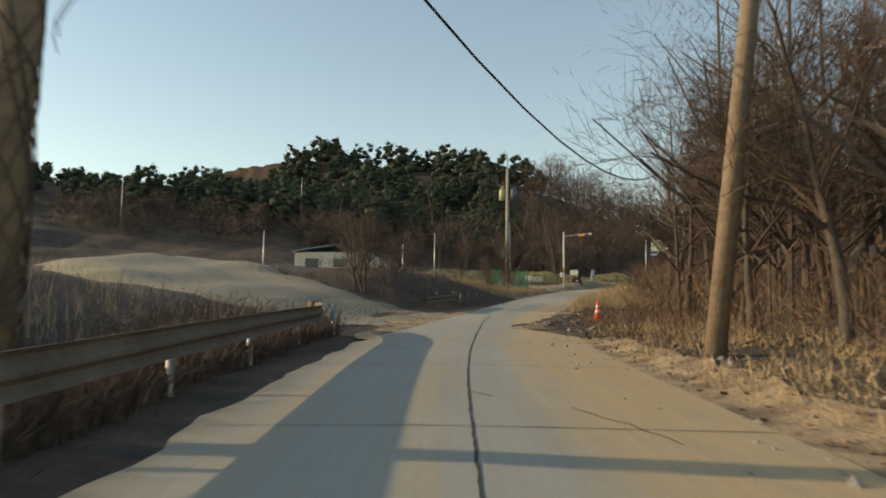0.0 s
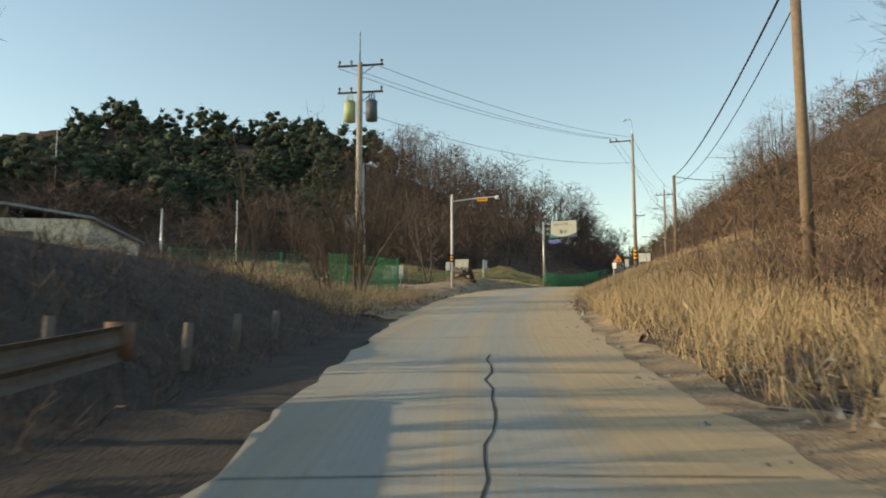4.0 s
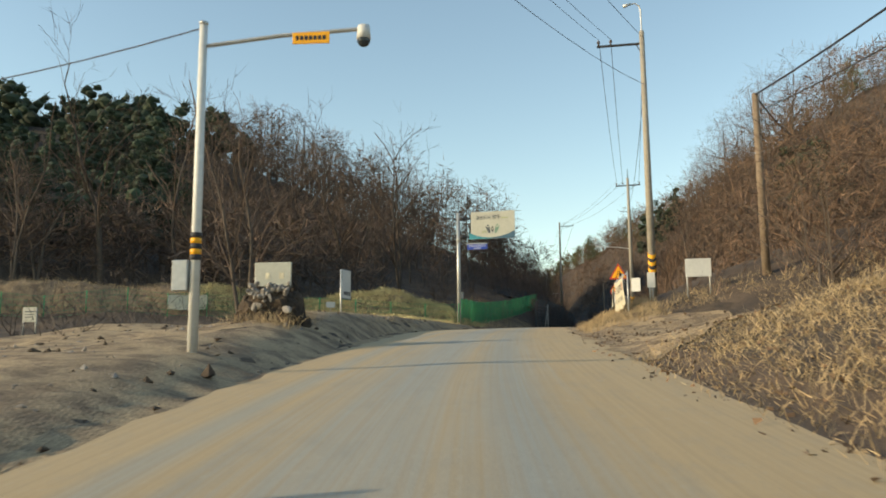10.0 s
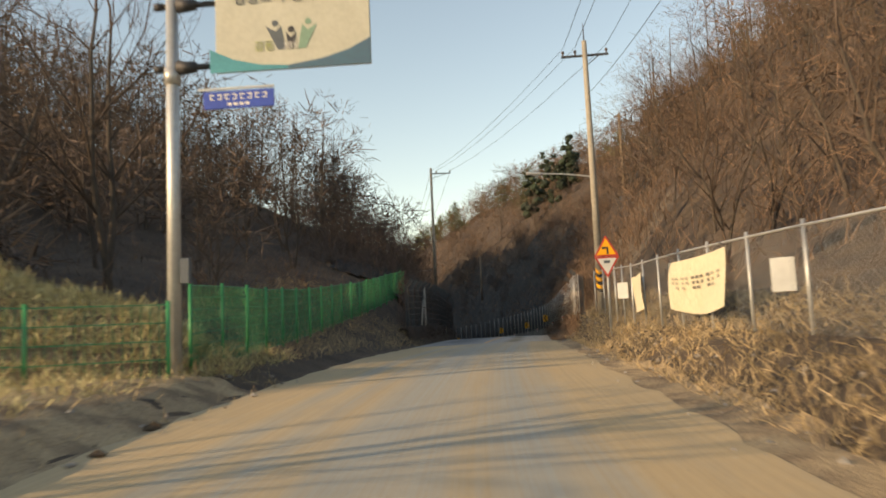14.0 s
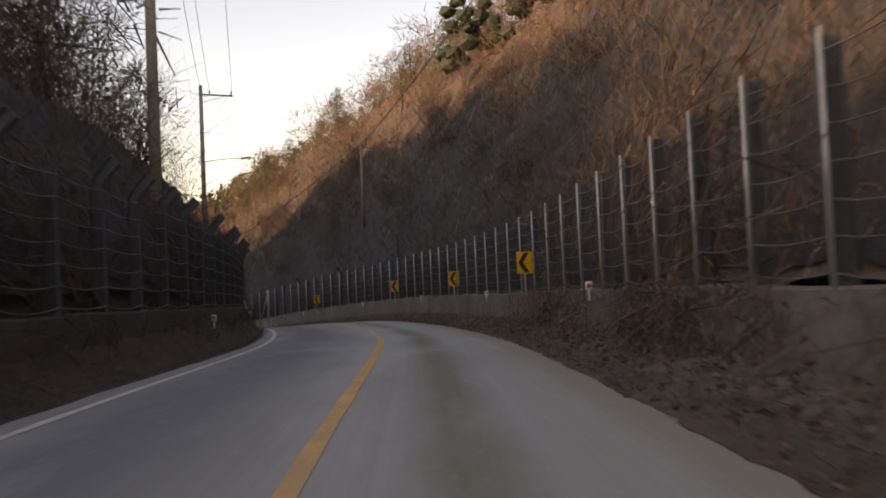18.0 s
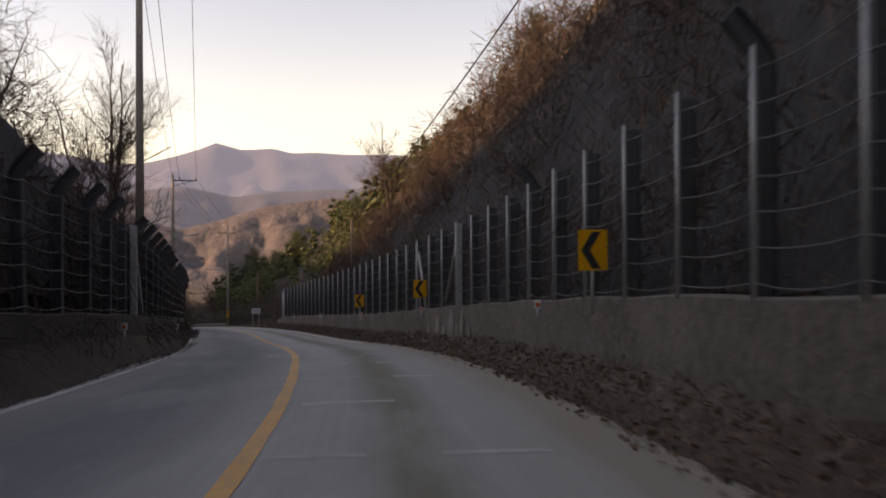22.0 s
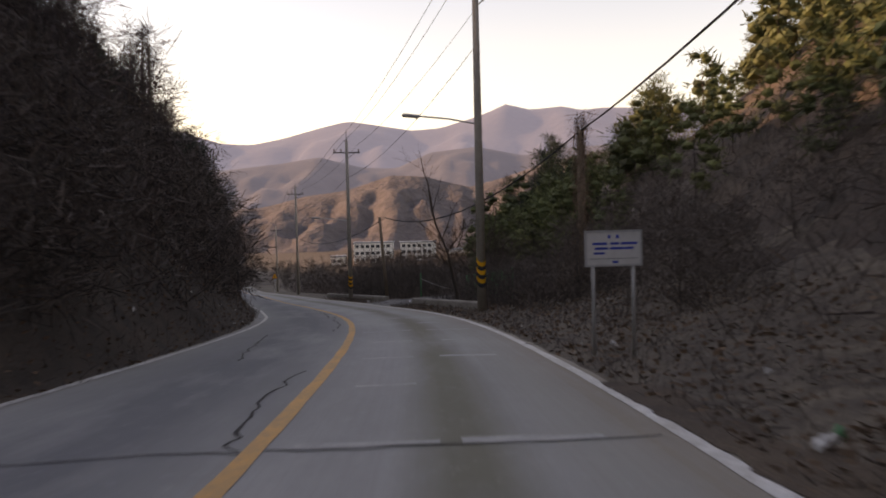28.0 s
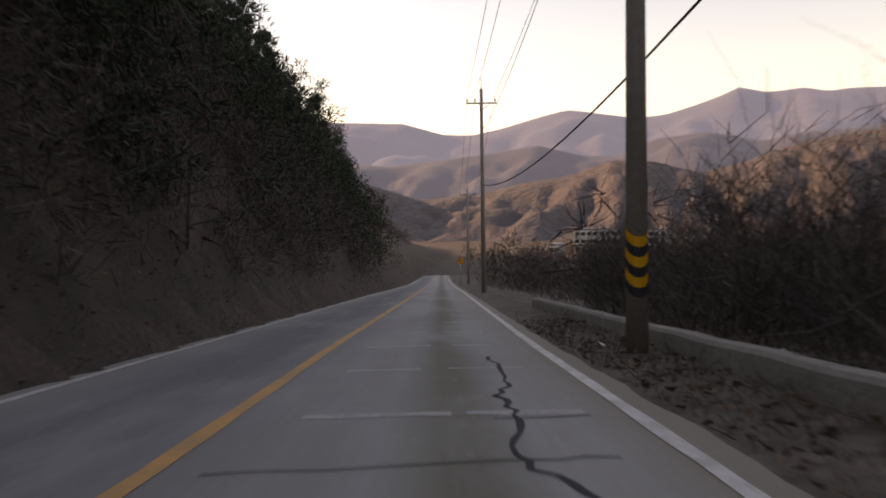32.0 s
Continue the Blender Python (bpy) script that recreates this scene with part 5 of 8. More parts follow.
# ---- chevron signs along the bend ----
def chevron(s, d, h, turn):
    top = at(s, d, 1.05)
    ob = thing("chevron_sign", top, "yellow plate with a black chevron on a short post", "road sign", "chevron signs along the bend", turn=turn)
    z = h - 1.05
    part("post", rod_mesh("post", (0, 0.03, -0.1), (0, 0.03, z + 0.1), 0.03, M["galvanised"], None, 8), ob)
    plate = part("plate", box_mesh("plate", (0.46, 0.015, 0.6), (0, 0, z), M["yellow"], 0.004), ob, "yellow reflective plate")
    ch = [(0.12, 0.27), (-0.02, 0.27), (-0.19, 0.0), (-0.02, -0.27), (0.12, -0.27), (-0.05, 0.0)]
    part("arrow", mesh_of("arrow", [(x, -0.0115, z + q) for x, q in ch], [(0, 1, 2, 5), (5, 2, 3, 4)], M["ink"]), plate, "black painted chevron")


for s, h in ((176.1, 1.88), (187.1, 1.78), (198.75, 1.84), (214.4, 1.90), (229.7, 1.81), (242.2, 1.74)):
    chevron(s, 3.22, h, heading(s) + 6)


# ---- delineators on the walls ----
def delineator(s, d, h):
    ob = thing("delineator", at(s, d, h), "small white reflector clipped to a wall top", "reflector", "wall reflectors", turn=heading(s))
    part("stem", rod_mesh("stem", (0, 0, -0.25), (0, 0, 0.0), 0.02, M["white"], None, 8), ob)
    part("head", box_mesh("head", (0.13, 0.03, 0.15), (0, -0.01, 0.03), M["white"], 0.012), ob)
    part("lens", rod_mesh("lens", (0, -0.028, 0.03), (0, -0.035, 0.03), 0.045, M["orange"], None, 12), ob, "amber reflector lens")


for s in (157, 169, 181, 193, 204.75, 217, 229, 241, 255, 268):
    delineator(s, 3.08, 1.08)
for s in (160, 175.5, 190, 206, 222, 238, 256.5, 272):
    delineator(s, -5.02, 0.75)

# crumpled bag on the verge
bg = thing("plastic_bag", at(281.0, 2.5, 0.02), "crumpled white and green plastic bag on the verge", "litter", turn=30)


def crumple(bm):
    bmesh.ops.create_icosphere(bm, subdivisions=3, radius=0.075, matrix=pose(0, 0, 0.05) @ Matrix.Diagonal((1.3, 0.9, 0.6, 1)))
    for v in bm.verts:
        v.co += 0.06 * noise.noise_vector(v.co * 9) + 0.03 * noise.noise_vector(v.co * 25)


part("bag", bm_mesh("bag", crumple, M["white"]), bg)
part("handle", tube_mesh("handle", [(0.1, 0, 0.08), (0.16, 0.02, 0.13), (0.22, 0.05, 0.07), (0.24, 0.06, 0.02)], 0.018, M["green"], 5), bg, "green loop")

# ---- retaining walls of the cutting ----
def wall_run(name, s0, s1, d, top_fn, thick, label, side, mat):
    root = thing(name, at((s0 + s1) / 2, d), label, "retaining wall", kind="structure")
    mid = np.array(root.matrix_world.translation)
    for a in np.arange(s0, s1 - 1, 6.0):
        b = min(a + 5.98, s1)
        ss = np.linspace(a, b, 7)
        rows = []
        for s in ss:
            t = float(top_fn(s)) + 0.02 * math.sin(s * 1.7)
            inner, outer = d, d + side * thick
            rows.append([at(s, inner + side * 0.0, -0.3) - mid, at(s, inner + side * 0.05, t - 0.03) - mid, at(s, inner + side * 0.08, t) - mid,
                         at(s, outer - side * 0.03, t) - mid, at(s, outer, t - 0.03) - mid, at(s, outer, -0.3) - mid])
        me = grid_mesh("wall_panel", np.array(rows) if side < 0 else np.array(rows)[:, ::-1], M[mat], False)
        bm = bmesh.new()
        bm.from_mesh(me)
        bmesh.ops.holes_fill(bm, edges=[e for e in bm.edges if e.is_boundary], sides=8)
        bmesh.ops.recalc_face_normals(bm, faces=bm.faces[:])
        bm.to_mesh(me)
        bm.free()
        part("wall_panel", me, root)
    return root


def top_r(s):
    return np.interp(s, [139, 146, 200, 213, 245, 268, 276, 280], [0.7, 0.98, 1.14, 1.22, 1.06, 1.0, 0.9, 0.55])


def top_l(s):
    return np.interp(s, [139, 150, 200, 250, 275, 282], [0.7, 0.95, 1.12, 1.0, 0.85, 0.5])


wall_run("wall_right", 141, 280, 3.32, top_r, 0.35, "stained grey concrete retaining wall", 1, "wall_concrete")
wall_run("wall_left", 143, 282, -5.15, top_l, 0.35, "concrete retaining wall with its shade put into a dark colour", -1, "wall_shaded")

# pale scars where the render has broken off
for k, (s, a, top_) in enumerate(((224.0, 0.22, 0.55), (224.8, 0.5, 0.95), (225.4, 0.45, 0.6), (226.1, 0.8, 1.0), (226.9, 0.5, 0.6), (227.8, 0.6, 0.9), (229.0, 0.3, 0.6))):
    rng = random.Random(k + 40)
    ring = []
    for i in range(26):
        w = 2 * math.pi * i / 26
        rough_ = 1 + rng.uniform(-0.32, 0.28)
        h_ = 0.1 + top_ * (0.5 + 0.5 * math.sin(w) * rough_)
        h_ = min(1.05, max(0.06, h_))
        ring.append(at(s + 0.5 * a * math.cos(w) * rough_ * (1.25 - 0.5 * h_), 3.29 + 0.05 * min(1, h_), h_))
    mid = np.mean(ring, axis=0)
    ob = new("wall_scar", mesh_of("wall_scar", ring + [mid], [((i + 1) % 26, i, 26) for i in range(26)], M["scar"]))
    tagged(ob, "pale patch of broken render on a wall", "wall patch", kind="structure")


# ---- netted rock faces behind the walls ----
def face_h(s, d):
    p = at(s, d)
    g = ground_z(p[..., 0], p[..., 1]).reshape(s.shape) - np.interp(s, ST, AX[:, 2])
    k = np.clip((np.abs(d) - 4.2) / 2.0, 0, 1)
    return g + 0.06 + k * (0.28 * np.abs(bumps(p[..., 0], p[..., 1], 1.1)) + 0.16 * bumps(p[..., 0] + 3, p[..., 1], 0.45)) * np.clip((np.abs(d) - 15) / -3, 0, 1)


tagged(new("rock_face", strip("rock_face", np.arange(158, 279, 0.4), lambda s: np.full(len(s), 3.66), lambda s: 11.0 + 2.5 * bumps(s, s * 0.3, 5.0), 30, face_h, M["rock_face"], 0.1)),
       "dark grey blasted rock face above a retaining wall", "rock face", kind="structure")
tagged(new("rock_face", strip("rock_face", np.arange(150, 279, 0.4), lambda s: -10.5 - 1.5 * bumps(s, s * 0.3, 5.0), lambda s: np.full(len(s), -5.5), 24, face_h, M["rock_face"], 0.1)),
       "dark grey blasted rock face above a retaining wall", "rock face", kind="structure")

# ---- rockfall fences on the walls ----
def fence_post_mesh(height, lean, bent=True):
    """A steel I-beam whose top is bent over towards the road (towards -x)."""
    w, f, h = 0.075, 0.009, 0.10
    sec = [(-h, -w), (-h + f * 2, -w), (-h + f * 2, -f), (h - f * 2, -f), (h - f * 2, -w), (h, -w), (h, w), (h - f * 2, w), (h - f * 2, f), (-h + f * 2, f), (-h + f * 2, w), (-h, w)]
    rings = []
    for x, z, turn in ((0, 0, 0), (0, height, 0.3), (-0.08 * lean, height + 0.14, 0.6), (-0.34 * lean, height + 0.42, 0.8)) if bent else ((0, 0, 0), (0, height * 0.4, 0), (0, height * 0.7, 0), (0, height, 0)):
        c, s_ = math.cos(turn * lean), math.sin(turn * lean)
        rings.append([(x + a * c, b, z + a * s_) for a, b in sec])
    n = len(sec)
    vs_ = [p for r in rings for p in r]
    fs = [(k * n + i, k * n + (i + 1) % n, (k + 1) * n + (i + 1) % n, (k + 1) * n + i) for k in range(3) for i in range(n)]
    fs += [tuple(range(n))[::-1], tuple(range(3 * n, 4 * n))]
    return mesh_of("fence_post", vs_, fs, M["fence_steel"])


def rock_fence(name, ss, tall, d, top_fn, lean, label, share):
    """Posts at the stations ss, tall(s) high, with pale pipes, slack cables and a sheet of netting behind."""
    root = thing(name, at((ss[0] + ss[-1]) / 2, d, 1.0), label, "rockfall fence")
    mid = np.array(root.matrix_world.translation)
    bent, straight = fence_post_mesh(2.15, lean), fence_post_mesh(2.22, lean, False)
    pipe = rod_mesh("fence_pipe", (-0.16 * lean, -0.10, 0), (-0.16 * lean, -0.10, 2.26), 0.02, M["galvanised"], None, 6)
    rng = random.Random(3)
    for s in ss:
        grow = Matrix.Diagonal((1, 1, float(tall(s)) / 2.22, 1))
        p = at(s, d, float(top_fn(s)) - 0.03) - mid
        part("fence_post", bent if rng.random() < share else straight, root, m=pose(*p, rng.uniform(-1, 1), rng.uniform(-1, 1), heading(s)) @ grow)
        if share < 0.5:
            part("fence_pipe", pipe, root, "thin pale steel pipe", pose(*p, 0, 0, heading(s)) @ grow)
    for k in range(7):
        line_pts = []
        for a, b in zip(ss, ss[1:]):
            dip = 0.06 * (0.6 + 0.8 * rng.random())
            for w in (0.0, 0.25, 0.5, 0.75):
                s = a + (b - a) * w
                h = (0.05 + 0.145 * k) * float(tall(s))
                line_pts.append(at(s, d - lean * 0.1, float(top_fn(s)) + h - dip * (1 - (2 * w - 1) ** 2)) - mid)
        part("fence_cable", tube_mesh("fence_cable", np.array(line_pts), 0.008, M["fence_cable"], 4), root, "slack steel cable")
    P, Q = [], []
    for s in np.arange(ss[0], ss[-1] - 1.2, 0.16):
        for run in (1.1, -1.1):
            a, b = max(s, s + run * -0.0), s + run
            if b < ss[0]:
                continue
            P.append(at(a, d + lean * 0.12, float(top_fn(a))) - mid)
            Q.append(at(b, d + lean * 0.12, float(top_fn(b)) + float(tall(b)) * 0.97) - mid)
    net = prisms(P, Q, np.full(len(P), 0.004), np.full(len(P), 0.004), 3)
    tagged(part("netting", raw_mesh("netting", *net, M["fence_steel"]), root, "dark steel wire netting"), kind="stuff")
    return root


RS = np.interp(np.arange(-26, 54), [-26, 0, 16, 36, 43, 54], [141.5, 183.9, 210.14, 244.72, 257.58, 277.0])
rock_fence("rockfall_fence", RS, lambda s: np.interp(s, [140, 185, 215, 250], [2.2, 2.16, 2.32, 2.52]), 3.52, top_r, 1, "tall grey steel rockfall fence with slack cables", 0.12)
rock_fence("rockfall_fence", np.arange(144, 276, 1.85), lambda s: 2.22 + 0 * s, -5.35, top_l, -1, "tall dark steel rockfall fence with bent posts above a wall", 0.85)


def brace_post(s, d, lean_s, h, side):
    """A heavy end post with a slanting prop."""
    top = float(top_r(s) if side > 0 else top_l(s))
    p = at(s, d, top)
    ob = thing("fence_end_post", p, "heavy pale steel end post with a slanting prop", "fence post", turn=heading(s))
    part("upright", box_mesh("upright", (0.16, 0.18, h), (0, 0, h / 2), M["galvanised"], 0.01), ob)
    q = at(s + lean_s, d, top) - p
    t = math.radians(-heading(s))
    rel = Vector((q[0] * math.cos(t) - q[1] * math.sin(t), q[0] * math.sin(t) + q[1] * math.cos(t), 0))
    part("prop", rod_mesh("prop", rel, (0, 0, h * 0.92), 0.05, M["galvanised"], None, 8), ob)


for s, ls in ((147.4, 1.6), (225.6, 1.6), (231.0, -1.2), (276.5, -1.5)):
    brace_post(s, 3.46, ls, 2.35, 1)
for s, ls in ((150, -1.5), (212, 1.5), (225, 1.5)):
    brace_post(s, -5.28, ls, 2.3, -1)


# ---- kerbs ----
for s0, s1 in ((304.5, 317.5), (325.6, 353.0)):
    root = thing("kerb", at((s0 + s1) / 2, 3.5), "weathered low concrete kerb beside the verge", "kerb", kind="structure")
    mid = np.array(root.matrix_world.translation)
    for a in np.arange(s0, s1 - 0.5, 2.0):
        rows = [[at(s, 3.5 + x, z + 0.012 * math.sin(s * 2.1)) - mid for x, z in ((-0.16, -0.2), (-0.14, 0.27), (-0.10, 0.32), (0.12, 0.32), (0.15, 0.28), (0.16, -0.2), (-0.16, -0.2))] for s in (a, a + 1.0, min(a + 1.985, s1))]
        me = grid_mesh("kerb_stone", np.array(rows)[:, ::-1], M["kerb_concrete"], False)
        bm = bmesh.new()
        bm.from_mesh(me)
        bmesh.ops.remove_doubles(bm, verts=bm.verts[:], dist=0.001)
        bmesh.ops.holes_fill(bm, edges=[e for e in bm.edges if e.is_boundary], sides=8)
        bmesh.ops.recalc_face_normals(bm, faces=bm.faces[:])
        bm.to_mesh(me)
        bm.free()
        part("kerb_stone", me, root)


# ---- green wire fences ----
def weld_panel(name, a, b, low, height, step=0.09, mat="green_mesh", wires=3):
    """Vertical and horizontal wires between two posts; a and b are places on the ground, relative to the thing."""
    a, b = np.array(a, float), np.array(b, float)
    n = max(2, int(np.linalg.norm(b - a) / step))
    vs_, fs = [], []

    def bar_(p, q, r):
        d_ = (q - p) / (np.linalg.norm(q - p) + 1e-9)
        u = np.cross(d_, [0.3, 0.2, 0.9])
        u /= np.linalg.norm(u) + 1e-9
        v = np.cross(d_, u)
        k = len(vs_)
        for c in (p, q):
            for j in range(3):
                an = 2 * math.pi * j / 3
                vs_.append(c + r * (math.cos(an) * u + math.sin(an) * v))
        for j in range(3):
            fs.append((k + j, k + (j + 1) % 3, k + 3 + (j + 1) % 3, k + 3 + j))
    for i in range(n + 1):
        p = a + (b - a) * i / n
        bar_(p + [0, 0, low], p + [0, 0, height], 0.007)
    for k in range(wires):
        z = low + (height - low) * k / (wires - 1)
        bar_(a + [0, 0, z], b + [0, 0, z], 0.010)
    return mesh_of(name, vs_, fs, M[mat])


def green_fence(pts, height, label, low=0.06, step=0.09, wires=5, post_r=0.035):
    pts = [np.array(p, float) for p in pts]
    mid = pts[0]
    ob = thing("wire_fence", mid, label, "fence")
    for p in pts:
        q = p - mid
        part("fence_post", rod_mesh("fence_post", q - [0, 0, 0.2], q + [0, 0, height + 0.06], post_r, M["green"], None, 10), ob, "bright green post")
    for p, q in zip(pts, pts[1:]):
        tagged(part("fence_panel", weld_panel("fence_panel", p - mid, q - mid, low, height, step, "green_mesh", wires), ob, "green welded wire panel"), kind="stuff")
    return ob


def xy_ground(x, y):
    return np.array([x, y, float(ground_z(np.array([x]), np.array([y]))[0])])


green_fence([on_ground(s, d) for s, d in zip(np.linspace(116.0, 154.7, 20), np.interp(np.linspace(116.0, 154.7, 20), [116, 120, 127, 134, 155], [-5.0, -5.3, -6.0, -6.5, -7.2]))], 1.55,
            "bright green wire fence beside the road on a bank", step=0.1, wires=8)
low_pts = [xy_ground(x, y) for x, y in zip(np.linspace(28.0, -6.0, 18), np.interp(np.linspace(28.0, -6.0, 18), [-6, 10, 28], [114.0, 112.5, 111.0]))]
green_fence(low_pts, 1.2, "low green wire fence across a dirt yard", step=0.13, wires=5)
bx = [xy_ground(x, y) for x, y in ((5.0, 69.4), (7.4, 70.4), (6.8, 72.6), (4.4, 71.8), (5.0, 69.4))]
green_fence(bx, 1.75, "green wire enclosure round a utility pole", step=0.06, wires=8)
green_fence([xy_ground(x, y) for x, y in ((4.4, 71.8), (2.2, 71.0), (0.0, 70.3), (-2.4, 69.6))], 1.6, "green wire fence behind dry shrubs", step=0.08, wires=6)
green_fence([on_ground(s, 6.2) for s in np.linspace(309.5, 317, 6)], 1.2, "dull green wire fence half hidden in dry brush", step=0.12, wires=5)
rp = on_ground(326.8, 6.0)
ob = thing("rope_post", rp, "dull green steel post with a white rope tied to it", "post")
part("post", rod_mesh("post", (0, 0, -0.3), (0, 0, 1.6), 0.04, M["green"], None, 10), ob, "dull green post")
part("rope", tube_mesh("rope", sag_line((0, 0, 1.3), on_ground(318.5, 7.2) + np.array([0, 0, 0.35]) - rp, 0.25), 0.012, M["white"], 5), ob, "slack white rope")
for s, d, w in ((71.2, -5.35, 0.55),):
    board("notice_plate", s, d, 1.15, w, 0.4, "white", "white notice plate on a green wire fence", "notice board", 0.3)
pp = low_pts[4]
ob = thing("notice_plate", pp, "small white plate tied on a low green fence", "notice board")
part("panel", box_mesh("panel", (0.5, 0.02, 0.32), (0.6, -0.06, 0.85), M["white"], 0.004), ob)
part("strap", box_mesh("strap", (0.03, 0.06, 0.9), (0.6, -0.02, 0.45), M["galvanised"]), ob)


# ---- earth berm behind the low fence ----
bu, bv = np.meshgrid(np.linspace(0, 1, 90), np.linspace(-1, 1, 17), indexing="ij")
bxx = -4.0 + 34.2 * bu
byy = np.interp(bxx, [-6, 10, 28, 33], [114.0, 112.5, 111.0, 114.0]) + 3.2 + 2.7 * bv
bh = 1.75 * np.cos(bv * math.pi / 2) ** 0.8 * np.clip(np.minimum(bu, 1 - bu) * 14, 0, 1) * (0.8 + 0.3 * bumps(bxx, byy * 0, 4.0))
bzz = ground_z(bxx, byy).reshape(bxx.shape) - 0.15 + bh + 0.12 * bumps(bxx, byy, 0.6) * (bh > 0.2)
tagged(new("earth_berm", grid_mesh("earth_berm", np.stack([bxx, byy, bzz], -1)[:, ::-1], M["berm"])), "low bank of heaped brown earth behind a green fence", "earth bank", kind="structure")

# ---- banners ----
BO = 0.016


def banner(pa, pb, height, label, sag=0.12, text=(), seed=1):
    """A cloth hung between two posts; pa and pb are its upper corners."""
    rng = random.Random(seed)
    pa, pb = np.array(pa, float), np.array(pb, float)
    mid = (pa + pb) / 2
    ob = thing("banner", mid, label, "banner")
    nu, nv = 15, 7
    rows = []
    side = np.cross(pb - pa, [0, 0, 1.0])
    side /= np.linalg.norm(side)

    def cloth(u, v, out=0.0):
        p = pa * (1 - u) + pb * u - mid
        z = -height * v - sag * 4 * u * (1 - u) * (0.35 + 0.9 * v)
        bulge = 0.06 * math.sin(5 * u + 2 * v + seed) * (0.3 + v) + out
        return p + side * bulge + np.array([0, 0, z])
    for v in np.linspace(0, 1, nv):
        rows.append([cloth(u, v) for u in np.linspace(0, 1, nu)])
    part("cloth", grid_mesh("cloth", np.array(rows), M["cloth"]), ob, "cream cloth")
    if text:
        for v0, v1, step, u0, u1, mats in text:
            u, k = u0, 0
            while u < u1:
                mat = mats[int(k * len(mats) / max(1, (u1 - u0) / step)) % len(mats)]
                strokes = [(0, 0.74, 0.0, 0.2), (0.1, 0.64, 0.36, 0.58), (0, 0.74, 0.74, 0.95)][:3 if k % 3 else 2]
                vs_, fs = [], []
                for a0, a1, b0, b1 in strokes:
                    n_ = len(vs_)
                    vs_ += [cloth(u + step * a, v0 + (v1 - v0) * b, BO) for a, b in ((a0, b0), (a1, b0), (a1, b1), (a0, b1))]
                    fs.append((n_, n_ + 1, n_ + 2, n_ + 3))
                part("lettering", mesh_of("lettering", vs_, fs, M[mat]), ob, "plain strokes of lettering")
                u += step * (1.5 if rng.random() < 0.22 else 1.0)
                k += 1
    for p in (pa, pb):
        q = p - mid
        part("tie", rod_mesh("tie", q + [0, 0, 0.02], q + side * 0.12 + [0, 0, 0.1], 0.008, M["wire"], None, 4), ob)
    return ob


BIG = ((0.20, 0.44, 0.07, 0.05, 0.94, ("faded_red", "ink", "ink", "ink", "red")), (0.62, 0.76, 0.05, 0.22, 0.9, ("faded_ink",)))
SMALL = ((0.30, 0.50, 0.065, 0.08, 0.9, ("faded_ink", "faded_red", "faded_red", "ink", "ink")), (0.62, 0.74, 0.055, 0.25, 0.85, ("pale_ink",)))
FAINT = ((0.32, 0.56, 0.07, 0.08, 0.9, ("pale_ink", "faded_ink", "pale_ink")),)
banner(at(102.1, 4.12, 1.78), at(98.0, 4.25, 1.85), 0.95, "cream cloth banner with black and red lettering on a wire fence", 0.2, BIG, seed=4)
banner(at(107.7, 4.10, 1.72), at(103.1, 4.12, 1.72), 0.85, "cream cloth banner with faded lettering on a wire fence", 0.1, SMALL, seed=2)
banner(at(119.4, 3.92, 1.92), at(115.4, 3.98, 1.95), 0.95, "cream cloth banner with faint lettering on a wire fence", 0.1, FAINT, seed=7)
banner(at(124.4, 3.85, 1.85), at(122.6, 3.85, 1.9), 0.9, "cream cloth banner gone slack on a wire fence", 0.06, (), seed=9)
for i in (7, 13):
    banner(low_pts[i] + [0, -0.06, 1.15], low_pts[i + 1] + [0.0, -0.06, 1.15], 0.75, "white cloth banner on a low green fence", 0.05, FAINT, seed=11 + i)
for s, d, z in ((113.2, 4.1, 1.2), (125.6, 3.75, 1.35), (96.0, 4.55, 1.3)):
    ob = thing("notice_plate", at(s, d, z), "small white plate tied to a grey wire fence", "notice board", "plates on the wire fence", turn=heading(s) - 20)
    part("panel", box_mesh("panel", (0.3, 0.015, 0.45), (0, -0.05, 0.2), M["white"], 0.004), ob)
    part("tie", rod_mesh("tie", (0, -0.05, 0.38), (0.0, 0.06, 0.40), 0.006, M["wire"], None, 5), ob, "thin wire tie")

# ---- chain-link fence above the right bank ----
cf = thing("chain_link_fence", on_ground(117, 4.15), "grey chain-link fence on thin steel posts above a dry bank", "fence")
mid = np.array(cf.matrix_world.translation)
fs_ = np.arange(97.5, 139.0, 2.15)
tops = []
for s in fs_:
    d = float(np.interp(s, [97, 110, 120, 139], [4.4, 4.22, 4.02, 3.9]))
    g, tz = on_ground(s, d), at(s, d, float(np.interp(s, [97, 110, 125, 134, 139], [1.95, 1.95, 2.2, 2.65, 2.9])))
    part("fence_post", rod_mesh("fence_post", g - mid - [0, 0, 0.2], tz - mid + [0, 0, 0.08], 0.026, M["galvanised"], None, 8), cf, "thin galvanised post")
    tops.append((g - mid, tz - mid))
part("top_rail", tube_mesh("top_rail", [t for _, t in tops], 0.02, M["galvanised"], 6), cf)
